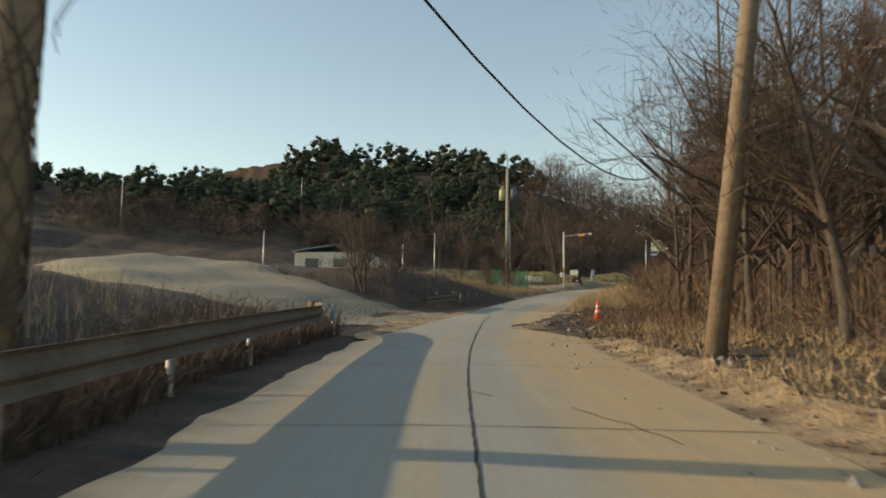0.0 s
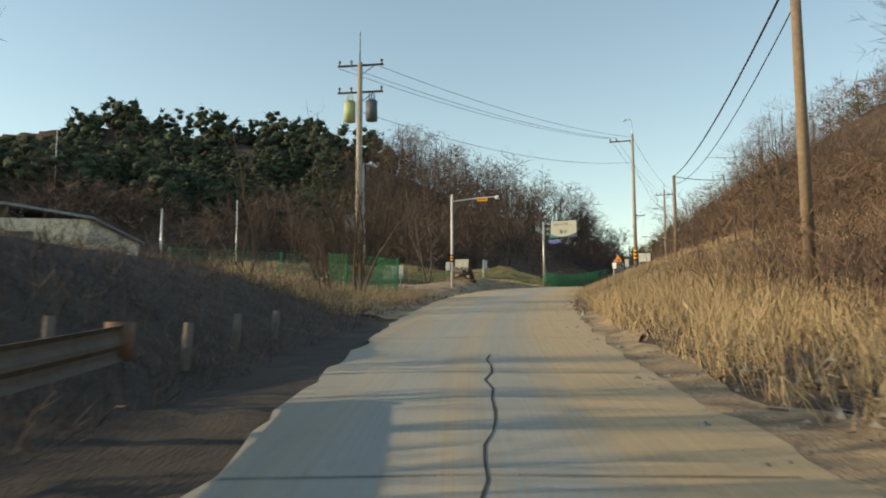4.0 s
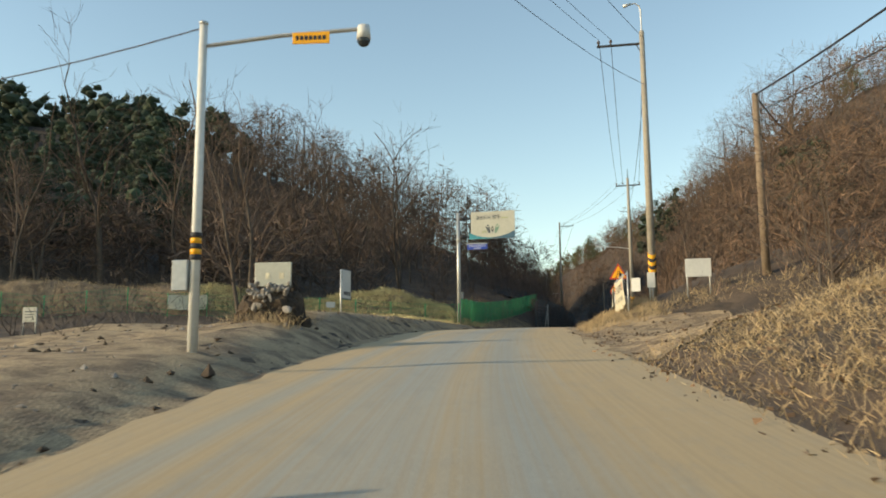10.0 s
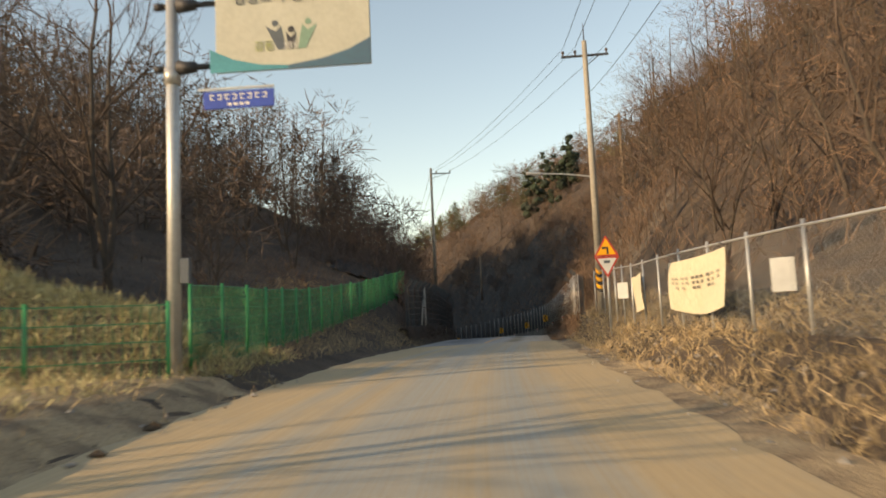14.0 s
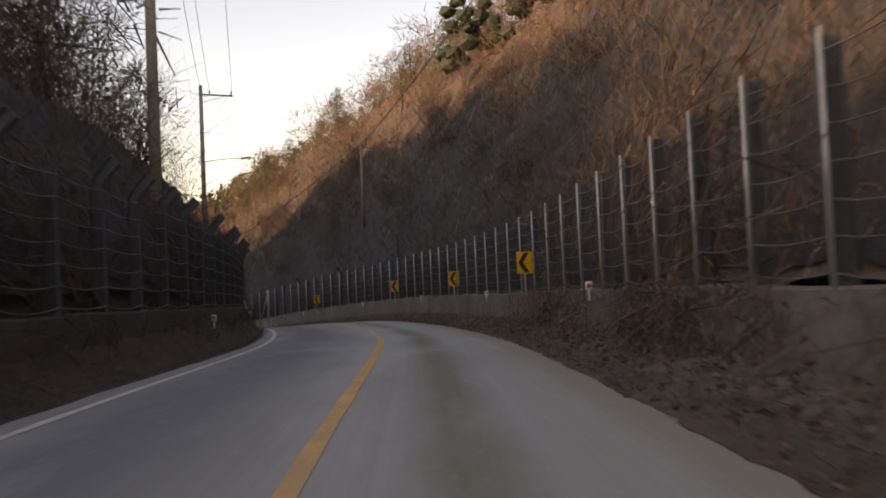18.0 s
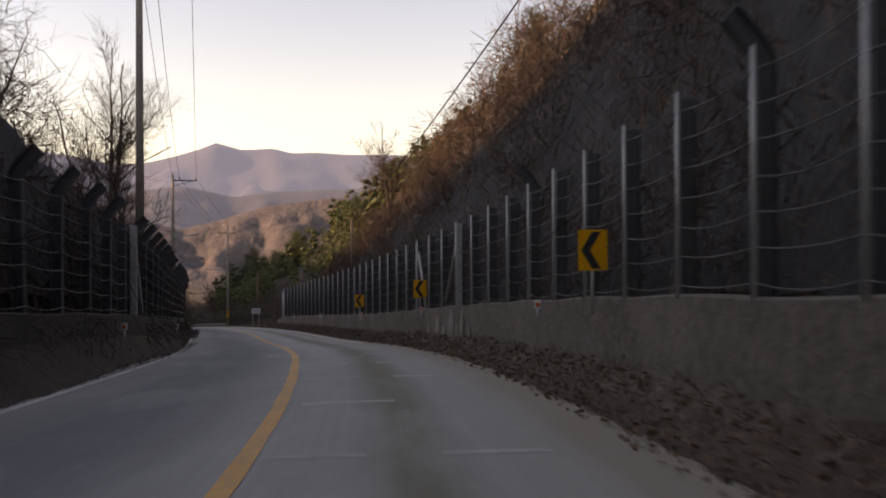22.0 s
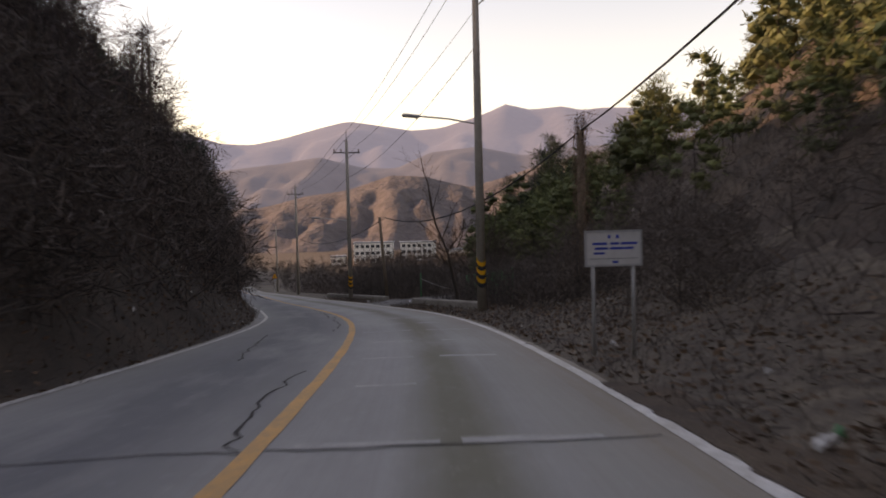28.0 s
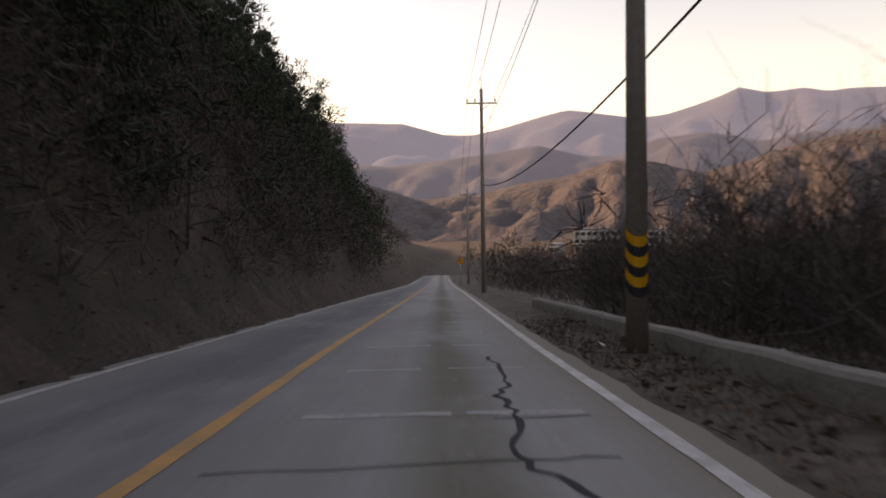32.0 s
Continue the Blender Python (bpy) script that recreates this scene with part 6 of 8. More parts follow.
for (g0, t0), (g1, t1) in zip(tops, tops[1:]):
    vs_, fs = [], []
    n = 16
    for i in range(-n, n + 1):
        for sgn in (1, -1):
            u0, u1 = i / n, i / n + sgn * 0.0 + 1.0
            a, b = (u0, 0.0), (u0 + 1.0, 1.0)
            if a[0] < 0:
                a = (0.0, -u0)
            if b[0] > 1:
                b = (1.0, 1.0 - u0)
            if a[1] >= 1 or b[1] <= 0:
                continue
            pq = []
            for u, v in (a, b):
                uu = u if sgn > 0 else 1 - u
                pq.append(g0 * (1 - uu) * (1 - v) + g1 * uu * (1 - v) + t0 * (1 - uu) * v + t1 * uu * v)
            k = len(vs_)
            vs_ += [pq[0], pq[0] + [0, 0, 0.007], pq[1] + [0, 0, 0.007], pq[1]]
            fs.append((k, k + 1, k + 2, k + 3))
    tagged(part("chain_link", mesh_of("chain_link", vs_, fs, M["galvanised"]), cf, "grey chain-link mesh"), kind="stuff")

# ---- wooden stakes along the bank ----
for s, d in ((66, 9.5), (71, 9.8), (76, 9.6), (81, 9.2), (86, 9.0), (91, 8.8)):
    p = on_ground(s, d)
    ob = thing("wooden_stake", p, "thin weathered wooden fence stake in dry grass", "post", "wooden stakes")
    part("stake", rod_mesh("stake", (0, 0, -0.2), (0.04, 0.02, 1.3), 0.045, M["bark"], 0.035, 7), ob)

# ---- house behind the bank ----
house = thing("house", (-9.6, 77.6, 0.5), "low cream farmhouse with a shallow dark roof", "house", turn=-4)
part("wall", box_mesh("wall", (7.2, 9.2, 3.2), (0, 0, 1.1), M["plaster"], 0.02), house)
part("roof", bm_mesh("roof", lambda bm: (box(bm, (4.0, 9.9, 0.12), (-1.88, 0, 3.02), (0, -9, 0)), box(bm, (4.0, 9.9, 0.12), (1.88, 0, 3.02), (0, 9, 0))), M["roof"], 0.02), house, "shallow dark sheet roof")
for x in (-2.0, 0.6):
    w = part("window", box_mesh("window", (1.2, 0.06, 0.8), (x, -4.62, 1.7), M["dark_metal"], 0.01), house)
    part("pane", box_mesh("pane", (0.52, 0.02, 0.68), (x - 0.29, -4.655, 1.7), M["glass"]), w)
    part("pane", box_mesh("pane", (0.52, 0.02, 0.68), (x + 0.29, -4.655, 1.7), M["glass"]), w)
part("door", box_mesh("door", (0.06, 0.9, 2.0), (3.62, 1.5, 1.1), M["sign_grey"], 0.01), house)

# ---- far buildings in the valley ----
for bx_, by_, w, h, storeys, tn in ((5, 660, 20, 10.0, 3, 8), (27, 664, 18, 9.0, 3, 8), (46, 668, 8, 4.5, 1, 4), (-9, 640, 7, 4, 1, 10)):
    gz_ = float(ground_z(np.array([bx_]), np.array([by_]))[0])
    ob = thing("far_building", (bx_, by_, gz_), "pale long building in the valley with rows of windows", "building", turn=tn)
    part("wall", box_mesh("wall", (w, 9, h + 1), (0, 0, h / 2 - 0.5), M["white"], 0.05), ob)
    part("roof", box_mesh("roof", (w + 0.8, 9.8, 0.5), (0, 0, h + 0.3), M["roof"], 0.05), ob)
    for f in range(storeys):
        zz = h * (f + 0.5) / storeys
        for k in range(int(w / 2.6)):
            part("window", box_mesh("window", (1.7, 0.12, 1.5), (-w / 2 + 1.7 + 2.6 * k, -4.52, zz), M["glass"], 0.02), ob)

# ---- far hills and mountains ----
HZ = np.array([79.0, 256.0, 0.0])


def far_haze_material(name, lit, shade, haze, amount, size):
    """Wooded slopes with distance haze painted in as a faint bluish emission."""
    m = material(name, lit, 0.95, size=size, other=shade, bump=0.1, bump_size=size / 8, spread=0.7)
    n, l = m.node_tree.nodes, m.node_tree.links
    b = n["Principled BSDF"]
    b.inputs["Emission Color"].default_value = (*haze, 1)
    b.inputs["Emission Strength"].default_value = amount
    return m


def ridge(name, dist, depth, az, el, mat, label, foot=-38.0, rough=1.0, seed=0):
    """A range of hills: its crest follows the given bearings and heights in degrees; spurs run down from it."""
    a = np.radians(np.linspace(az[0], az[-1], 220))
    e = np.interp(np.degrees(a), az, el)
    crest = dist * np.tan(np.radians(e))
    w = np.linspace(-1.0, 1.0, 44)
    A, W = np.meshgrid(a, w)
    r = dist + W * depth
    x, y = HZ[0] + r * np.sin(A), HZ[1] + r * np.cos(A)
    fall = np.clip(1 - np.abs(W) ** 1.25, 0, 1)
    spur = np.clip(0.5 + 0.8 * bumps(x * 1.0 + 31 * seed, y * 0.35, depth * 0.13), 0, 1.2)
    c = np.interp(A, a, crest)
    z = foot + (c - foot) * fall * (1 - 0.75 * (1 - fall) * spur)
    z = z + rough * 0.018 * dist * (bumps(x + seed * 77, y, depth * 0.09) * 0.35 + bumps(x, y + seed * 50, depth * 0.03) * 0.12) * np.clip(fall * 1.6, 0, 1) * np.clip((1 - fall) * 3.5, 0, 1)
    return tagged(new(name, grid_mesh(name, np.stack([x, y, z], -1), mat)), label, "mountain", kind="structure")


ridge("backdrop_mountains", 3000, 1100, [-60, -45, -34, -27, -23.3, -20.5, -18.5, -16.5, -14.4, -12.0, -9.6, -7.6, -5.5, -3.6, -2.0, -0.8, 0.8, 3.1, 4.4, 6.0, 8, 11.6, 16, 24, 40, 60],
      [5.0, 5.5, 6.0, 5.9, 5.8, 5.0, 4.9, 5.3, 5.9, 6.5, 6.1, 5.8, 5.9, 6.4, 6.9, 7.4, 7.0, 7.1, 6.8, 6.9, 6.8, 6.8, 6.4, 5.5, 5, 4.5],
      far_haze_material("far_mountain", (0.05, 0.042, 0.042), (0.035, 0.032, 0.035), (0.42, 0.55, 0.84), 0.22, 260.0), "wooded mountains across the valley, tinted blue by painted haze", rough=0.9, seed=1)
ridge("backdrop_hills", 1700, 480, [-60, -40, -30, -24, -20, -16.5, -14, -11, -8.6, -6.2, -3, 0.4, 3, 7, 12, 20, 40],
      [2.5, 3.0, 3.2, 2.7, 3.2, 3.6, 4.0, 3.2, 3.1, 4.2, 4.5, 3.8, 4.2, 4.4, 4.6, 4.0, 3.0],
      far_haze_material("middle_mountain", (0.055, 0.045, 0.042), (0.035, 0.031, 0.031), (0.42, 0.55, 0.84), 0.11, 120.0), "brown wooded hills under painted haze before the far mountains", rough=0.9, seed=2)
ridge("hill_near", 900, 190, [-50, -36, -28, -22, -18, -15, -12, -9, -6.5, -3.5, -0.8, 2.7, 7, 12, 20, 35],
      [1.0, 1.8, 2.2, 0.2, 0.5, 1.2, 1.6, 2.6, 2.4, 1.6, 2.3, 3.4, 4.0, 4.2, 4.0, 3.0],
      material("near_hill", (0.145, 0.12, 0.12), 0.95, size=9.0, other=(0.07, 0.058, 0.055), bump=0.5, bump_size=6.0, spread=0.45), "reddish brown hill of bare woods behind the valley", rough=0.8, seed=3)

# ---- plants ----
def ribbons(P, Q, W, rng):
    """Thin tapering slips, one triangle pair each, turned at random."""
    P, Q = np.asarray(P, float), np.asarray(Q, float)
    t = Q - P
    r = rng.normal(size=P.shape)
    u = np.cross(t, r)
    u /= np.linalg.norm(u, axis=1)[:, None] + 1e-9
    w = np.asarray(W, float).reshape(-1, 1) * 0.5
    V = np.stack([P - u * w, P + u * w, Q + u * w * 0.35, Q - u * w * 0.35], 1).reshape(-1, 3)
    b = (np.arange(len(P)) * 4)[:, None, None]
    T = (np.array([[[0, 1, 2], [0, 2, 3]]]) + b).reshape(-1, 3)
    return V, T


def merge(*pairs):
    vs_, ts_, n = [], [], 0
    for v, t in pairs:
        vs_.append(v)
        ts_.append(t + n)
        n += len(v)
    return np.concatenate(vs_), np.concatenate(ts_)


def turned(d, angle, rng):
    """Directions swung away from d by about the angle."""
    r = rng.normal(size=d.shape)
    r -= (r * d).sum(1)[:, None] * d
    r /= np.linalg.norm(r, axis=1)[:, None] + 1e-9
    a = np.asarray(angle).reshape(-1, 1)
    return d * np.cos(a) + r * np.sin(a)


def bare_tree(seed, height, stems=1, spread=0.55, twigs=3, fine=1.0, rise=0.25, trunk_r=0.13, droop=0.0):
    """Leafless tree: a trunk mesh and a crown mesh of limbs, branches and twigs."""
    rng = np.random.default_rng(seed)
    trunk, crown = [], []
    tips_p, tips_d, tips_l, tips_r = [], [], [], []
    for k in range(stems):
        p = np.array([rng.normal(0, 0.10 * (stems > 1)), rng.normal(0, 0.10 * (stems > 1)), -0.2])
        d = np.array([rng.normal(0, 0.06 + 0.14 * (stems > 1)), rng.normal(0, 0.06 + 0.14 * (stems > 1)), 1.0])
        d /= np.linalg.norm(d)
        n = 7
        seg = height * rng.uniform(0.55, 0.72) / n
        r = trunk_r / math.sqrt(stems)
        for i in range(n):
            q = p + d * seg
            r2 = r * 0.86
            trunk.append((p, q, r, r2))
            if i >= 1 and (i > 1 or stems > 1):
                for _ in range(rng.integers(1, 4)):
                    tips_p.append(q)
                    tips_d.append(turned(d[None], [rng.uniform(0.6, 1.15) * spread * 1.6], rng)[0])
                    tips_l.append(height * rng.uniform(0.28, 0.46) * (1.1 - 0.09 * i))
                    tips_r.append(r2 * rng.uniform(0.4, 0.6))
            p, r = q, r2
            d = d + rng.normal(0, 0.10, 3)
            d /= np.linalg.norm(d)
        tips_p.append(p), tips_d.append(d), tips_l.append(height * 0.34), tips_r.append(r)
    P, D, L, R = np.array(tips_p), np.array(tips_d), np.array(tips_l), np.array(tips_r)
    for level in range(3):
        starts, dirs, lens, rads = [], [], [], []
        steps = (4, 3, 2)[level]
        pos, d = P.copy(), D.copy()
        r = R.copy()
        for i in range(steps):
            q = pos + d * (L / steps)[:, None]
            r2 = r * (0.82, 0.78, 0.7)[level]
            sides = (4, 3, 3)[level]
            if level < 2:
                crown.append(prisms(pos, q, np.maximum(r, 0.006), np.maximum(r2, 0.005), sides))
            else:
                crown.append(ribbons(pos, q, np.maximum(r * 2, 0.012), rng))
            kids = rng.poisson((1.6, 1.7, 0)[level] * fine, len(pos)) if level < 2 else np.zeros(len(pos), int)
            idx = np.repeat(np.arange(len(pos)), kids)
            if len(idx):
                w = rng.uniform(0, 1, len(idx))[:, None]
                starts.append(pos[idx] * (1 - w) + q[idx] * w)
                dd = turned(d[idx], rng.uniform(0.5, 1.1, len(idx)), rng)
                dd[:, 2] += rise - droop
                dirs.append(dd / np.linalg.norm(dd, axis=1)[:, None])
                lens.append(L[idx] * rng.uniform(0.35, 0.65, len(idx)))
                rads.append(r2[idx] * 0.5)
            d = d + rng.normal(0, 0.16, d.shape) + np.array([0, 0, 0.09 * rise - 0.1 * droop])
            d /= np.linalg.norm(d, axis=1)[:, None]
            pos, r = q, r2
        P, D, L, R = np.concatenate(starts or [P]), np.concatenate(dirs or [D]), np.concatenate(lens or [L]), np.concatenate(rads or [R])
        if level == 2:
            break
    # last spray of fine twigs
    m = int(len(P) * twigs)
    idx = rng.integers(0, len(P), m)
    st = P[idx] + D[idx] * (L[idx] * rng.uniform(0.2, 1.0, m))[:, None]
    dd = turned(D[idx], rng.uniform(0.3, 1.0, m), rng)
    dd[:, 2] += 0.5 * rise - droop
    ln = np.clip(L[idx] * rng.uniform(0.4, 0.9, m), 0.12, 0.7)
    crown.append(ribbons(st, st + dd * ln[:, None], np.full(m, 0.011), rng))
    tv = prisms(*[np.array([t[k] for t in trunk]) for k in range(4)], 7)
    cv = merge(*crown)
    return raw_mesh("trunk", *tv, M["bark"], True), raw_mesh("crown", *cv, M["twig"])


def pine_tree(seed, height, mat="needles", clumps=34, width=0.26, bare=0.25, dense=26, slim=0.2):
    """Pine: a trunk and a ragged crown of needle sprays on whorled branches."""
    rng = np.random.default_rng(seed)
    tv = prisms([(0, 0, -0.3), (0.05, 0, height * 0.5)], [(0.05, 0, height * 0.5), (0.02, 0.05, height)], [0.15, 0.10], [0.10, 0.02], 7)
    st, en, cl = [], [], []
    for k in range(clumps):
        u = (k + rng.uniform(0, 1)) / clumps
        z = height * (bare + (1 - bare) * u)
        reach = height * width * (1 - u) ** 0.7 * rng.uniform(0.6, 1.25) + 0.25
        a = rng.uniform(0, 2 * np.pi)
        tip = np.array([math.cos(a) * reach, math.sin(a) * reach, z + reach * rng.uniform(-0.15, 0.3)])
        base_ = np.array([0.03, 0.02, z - 0.1])
        st.append(base_), en.append(tip)
        for w in (0.45, 0.75, 1.0):
            cl.append((base_ * (1 - w) + tip * w, reach * 0.34 + 0.22))
    bv = prisms(np.array(st), np.array(en), np.full(len(st), 0.03), np.full(len(st), 0.012), 3)
    c = np.array([q for q, _ in cl])
    rad = np.array([r for _, r in cl])
    idx = np.repeat(np.arange(len(c)), dense)
    n = len(idx)
    off = rng.normal(size=(n, 3)) * [1, 1, 0.55]
    p = c[idx] + off * (rad[idx] * 0.55)[:, None]
    d = off + rng.normal(size=(n, 3)) * 0.6 + [0, 0, 0.4]
    d /= np.linalg.norm(d, axis=1)[:, None]
    ln = rad[idx] * rng.uniform(0.45, 0.9, n)
    nv = ribbons(p, p + d * ln[:, None], ln * slim, rng)
    return raw_mesh("trunk", *merge(tv, bv), M["bark"], True), raw_mesh("crown", *nv, M[mat])


def plant(name, meshes, place, scale, label, category, group, seed):
    rng = random.Random(seed)
    ob = new(name)
    ob.matrix_world = pose(float(place[0]), float(place[1]), float(place[2]), rng.uniform(-3, 3), rng.uniform(-3, 3), rng.uniform(0, 360)) @ Matrix.Diagonal((scale, scale, scale * rng.uniform(0.9, 1.15), 1))
    tagged(ob, label, category, group)
    part("trunk", meshes[0], ob)
    part("crown", meshes[1], ob)
    return ob


BARE_FINE = [bare_tree(k, 8.5, 1, 0.55 + 0.05 * (k % 3), 5, 1.25, 0.25, 0.15) for k in (11, 12, 13)]
BARE_MULTI = [bare_tree(k, 5.0, 3, 0.45, 1.6, 0.62, 0.35, 0.13) for k in (21, 22)]
BARE_FAR = [bare_tree(k, 7.0, 1 + k % 2, 0.5, 1.5 - 0.5 * (k % 2), 0.62 - 0.16 * (k % 2), 0.3, 0.11) for k in (31, 32, 33, 34)]
LARCH = [pine_tree(k, 8.0, "larch", 46, 0.2, 0.12, 30, 0.05) for k in (41, 42)]
PINES = [pine_tree(k, 8.0, "needles", 26, 0.27, 0.15, 17, 0.24) for k in (51, 52, 53)]
PINES_NEAR = [pine_tree(k, 8.0, "needles", 34, 0.27, 0.1, 40, 0.11) for k in (54, 55)]
PINES_LIGHT = [pine_tree(k, 6.0, "needles_light", 24, 0.30, 0.1, 26, 0.12) for k in (61, 62, 63)]
BARE_L = "leafless brown tree with fine twigs on dry ground"
PINE_L = "dark green pine with a ragged crown on a slope"


def grove(kind, pool, n, s_rng, d_rng, scale, label, category, group, seed, keep=None):
    """Trees scattered over a stretch of the plan."""
    rng = np.random.default_rng(seed)
    made = 0
    for k in range(n):
        s, d = rng.uniform(*s_rng), rng.uniform(*d_rng)
        if keep and not keep(s, d):
            continue
        p = on_ground(s, d)
        plant(kind, pool[int(rng.integers(0, len(pool)))], p - [0, 0, 0.05], rng.uniform(*scale), label, category, group, seed * 1000 + k)
        made += 1
    return made


def field(kind, pool, n, x_rng, y_rng, scale, label, category, group, seed):
    rng = np.random.default_rng(seed)
    for k in range(n):
        x, y = rng.uniform(*x_rng), rng.uniform(*y_rng)
        s, d = to_road([x], [y])
        if abs(d[0]) < 9:
            continue
        plant(kind, pool[int(rng.integers(0, len(pool)))], xy_ground(x, y) - [0, 0, 0.05], rng.uniform(*scale), label, category, group, seed * 1000 + k)


# right of the first stretch: tall leafless trees close to the road
for k, (s, d, sc) in enumerate(((5.5, 7.5, 1.0), (9, 10.5, 1.15), (13.5, 6.6, 0.95), (16, 9.0, 1.05), (19.5, 6.9, 0.85), (22, 9.5, 1.0), (24.5, 7.4, 0.8), (28, 9.8, 0.9), (31, 8.0, 0.75), (35, 10.0, 0.8),
                                (39, 9.0, 0.65), (43, 11, 0.7), (47, 10, 0.6), (11, 14.5, 1.2), (18, 14, 1.1), (26, 15, 1.1), (34, 15, 0.95), (42, 16, 0.9), (50, 15, 0.7), (14.5, 8.2, 1.1), (8, 6.3, 0.9), (21, 12, 1.2))):
    plant("bare_tree", BARE_FINE[k % 3], on_ground(s, d), sc, "tall leafless roadside tree with a haze of brown twigs", "tree", "roadside trees", 700 + k)
for k in range(16):
    s, d = 7 + 26 * ((k * 0.618) % 1), 9.5 + 8 * ((k * 0.377) % 1)
    plant("bare_tree", BARE_FINE[k % 2], on_ground(s, d), 1.0 + 0.35 * ((k * 0.71) % 1), "tall leafless roadside tree with a haze of brown twigs", "tree", "roadside trees", 780 + k)
for k, (s, d, sc) in enumerate(((36, 7.4, 1.0), (40, 8.0, 0.95), (44, 8.5, 0.85), (33, 8.5, 1.1), (48, 9.5, 0.8), (38, 10.5, 1.1), (30, 7.2, 1.0), (43, 11.0, 1.0))):
    plant("bare_tree", BARE_FINE[k % 3], on_ground(s, d), sc, "tall leafless roadside tree with a haze of brown twigs", "tree", "roadside trees", 800 + k)
# tall trees on the left before the cutting
for k in range(12):
    s, d = 104 + 26 * ((k * 0.618) % 1), -13 - 22 * ((k * 0.377) % 1)
    plant("bare_tree", BARE_FAR[k % 4], on_ground(s, d), 1.55 + 0.6 * ((k * 0.71) % 1), "tall leafless tree at the foot of a hill", "tree", "tall trees before the cutting", 820 + k)
# single trees on the crests of the cutting
for k, (s, d, sc) in enumerate(((247, -8.6, 1.25), (254, -9.4, 1.35), (262, -9.0, 1.1), (262, 9.5, 0.95), (266, 10.5, 0.85))):
    plant("bare_tree", BARE_FINE[k % 3], on_ground(s, d), sc, "tall leafless tree on the crest of a cutting", "tree", "crest trees", 860 + k)
# the bank on the left
for k, (s, d, sc) in enumerate(((38.3, -7.2, 1.0), (40.2, -7.9, 0.95), (41.8, -7.0, 0.8), (44.5, -9.5, 0.7), (60.5, -5.6, 0.55), (65.6, -5.7, 1.05), (63.5, -6.4, 0.7), (67.8, -6.0, 0.6), (58.0, -7.5, 0.6))):
    plant("bare_tree", BARE_MULTI[k % 2], on_ground(s, d), sc, "slender many-stemmed leafless tree on a bank", "tree", "bank trees", 730 + k)
plant("bare_tree", BARE_FAR[1], on_ground(311.2, 4.2), 0.95, "gaunt leafless tree forked low beside a kerb", "tree", "", 750)
plant("bare_tree", BARE_MULTI[1], on_ground(314.5, 6.5), 1.0, "small leafless tree in dry brush", "tree", "", 751)

field("pine_tree", PINES, 60, (-50, 14), (136, 190), (0.62, 0.9), PINE_L, "tree", "pines on the hill", 81)
field("bare_tree", BARE_FAR, 42, (-60, 40), (119, 136), (0.45, 0.85), BARE_L, "tree", "trees below the hill", 82)
field("bare_tree", BARE_FAR, 30, (14, 52), (132, 172), (0.8, 1.25), BARE_L, "tree", "trees below the hill", 83)
grove("bare_tree", BARE_FAR, 44, (52, 140), (13, 42), (0.5, 0.85), BARE_L, "tree", "trees on the right slope", 84)
grove("bare_tree", BARE_FAR, 16, (112, 142), (6.5, 14), (0.6, 0.95), BARE_L, "tree", "trees on the right slope", 85)
grove("bare_tree", BARE_FAR, 46, (152, 285), (-34, -8), (0.75, 1.2), BARE_L, "tree", "trees above the left wall", 87)
grove("bare_tree", BARE_FAR, 44, (142, 285), (8, 42), (0.5, 0.95), BARE_L, "tree", "trees above the right wall", 88)
grove("pine_tree", PINES_LIGHT, 22, (150, 285), (20, 50), (0.7, 1.1), "yellow-green pine on a sunny slope", "tree", "pines on the sunny slope", 89)
grove("pine_tree", PINES_LIGHT, 30, (286, 338), (15, 60), (0.6, 1.0), "yellow-green pine on a sunny slope", "tree", "pines on the sunny slope", 90)
grove("pine_tree", PINES_NEAR, 5, (330, 352), (16, 30), (0.8, 1.1), PINE_L, "tree", "pines beyond the gravel gap", 94)
grove("larch_tree", LARCH, 30, (284, 345), (-30, -9), (0.75, 1.05), "leafless larch with fine dark branches on a steep slope", "tree", "larches on the left slope", 91)
grove("pine_tree", PINES_NEAR, 22, (325, 430), (-34, -8), (0.7, 1.0), PINE_L, "tree", "pines on the left slope", 92)
grove("bare_tree", BARE_FAR, 20, (286, 420), (-16, -7), (0.55, 0.85), BARE_L, "tree", "trees on the left slope", 93)


# ---- thickets, grass and litter: countless, so one mesh for each stretch ----
def scatter(n, s_rng, d_rng, seed, keep=None):
    rng = np.random.default_rng(seed)
    s, d = rng.uniform(*s_rng, n), rng.uniform(*d_rng, n)
    if keep is not None:
        ok = keep(s, d, rng)
        s, d = s[ok], d[ok]
    p = at(s, d)
    g = ground_z(p[:, 0], p[:, 1])
    # the verge strips lie a little over the sheet
    near_ = np.abs(d) < 8.9
    h = np.where(d < 0, verge_h(-1)(s, d), verge_h(1)(s, d))
    p[:, 2] = np.where(near_, np.interp(s, ST, AX[:, 2]) + h, g)
    return p, rng


def stems(p, rng, length, width, lean=0.35, kinks=2, bow=0.25):
    """Bent slips rising from places on the ground."""
    n = len(p)
    d = np.stack([rng.normal(0, lean, n), rng.normal(0, lean, n), np.ones(n)], -1)
    d /= np.linalg.norm(d, axis=1)[:, None]
    ln = rng.uniform(*length, n)
    w = rng.uniform(*width, n)
    out, q = [], p
    for k in range(kinks):
        e = q + d * (ln / kinks)[:, None]
        out.append(ribbons(q, e, w * (1 - 0.4 * k / kinks), rng))
        d = d + rng.normal(0, bow, (n, 3))
        d /= np.linalg.norm(d, axis=1)[:, None]
        q = e
    return merge(*out)


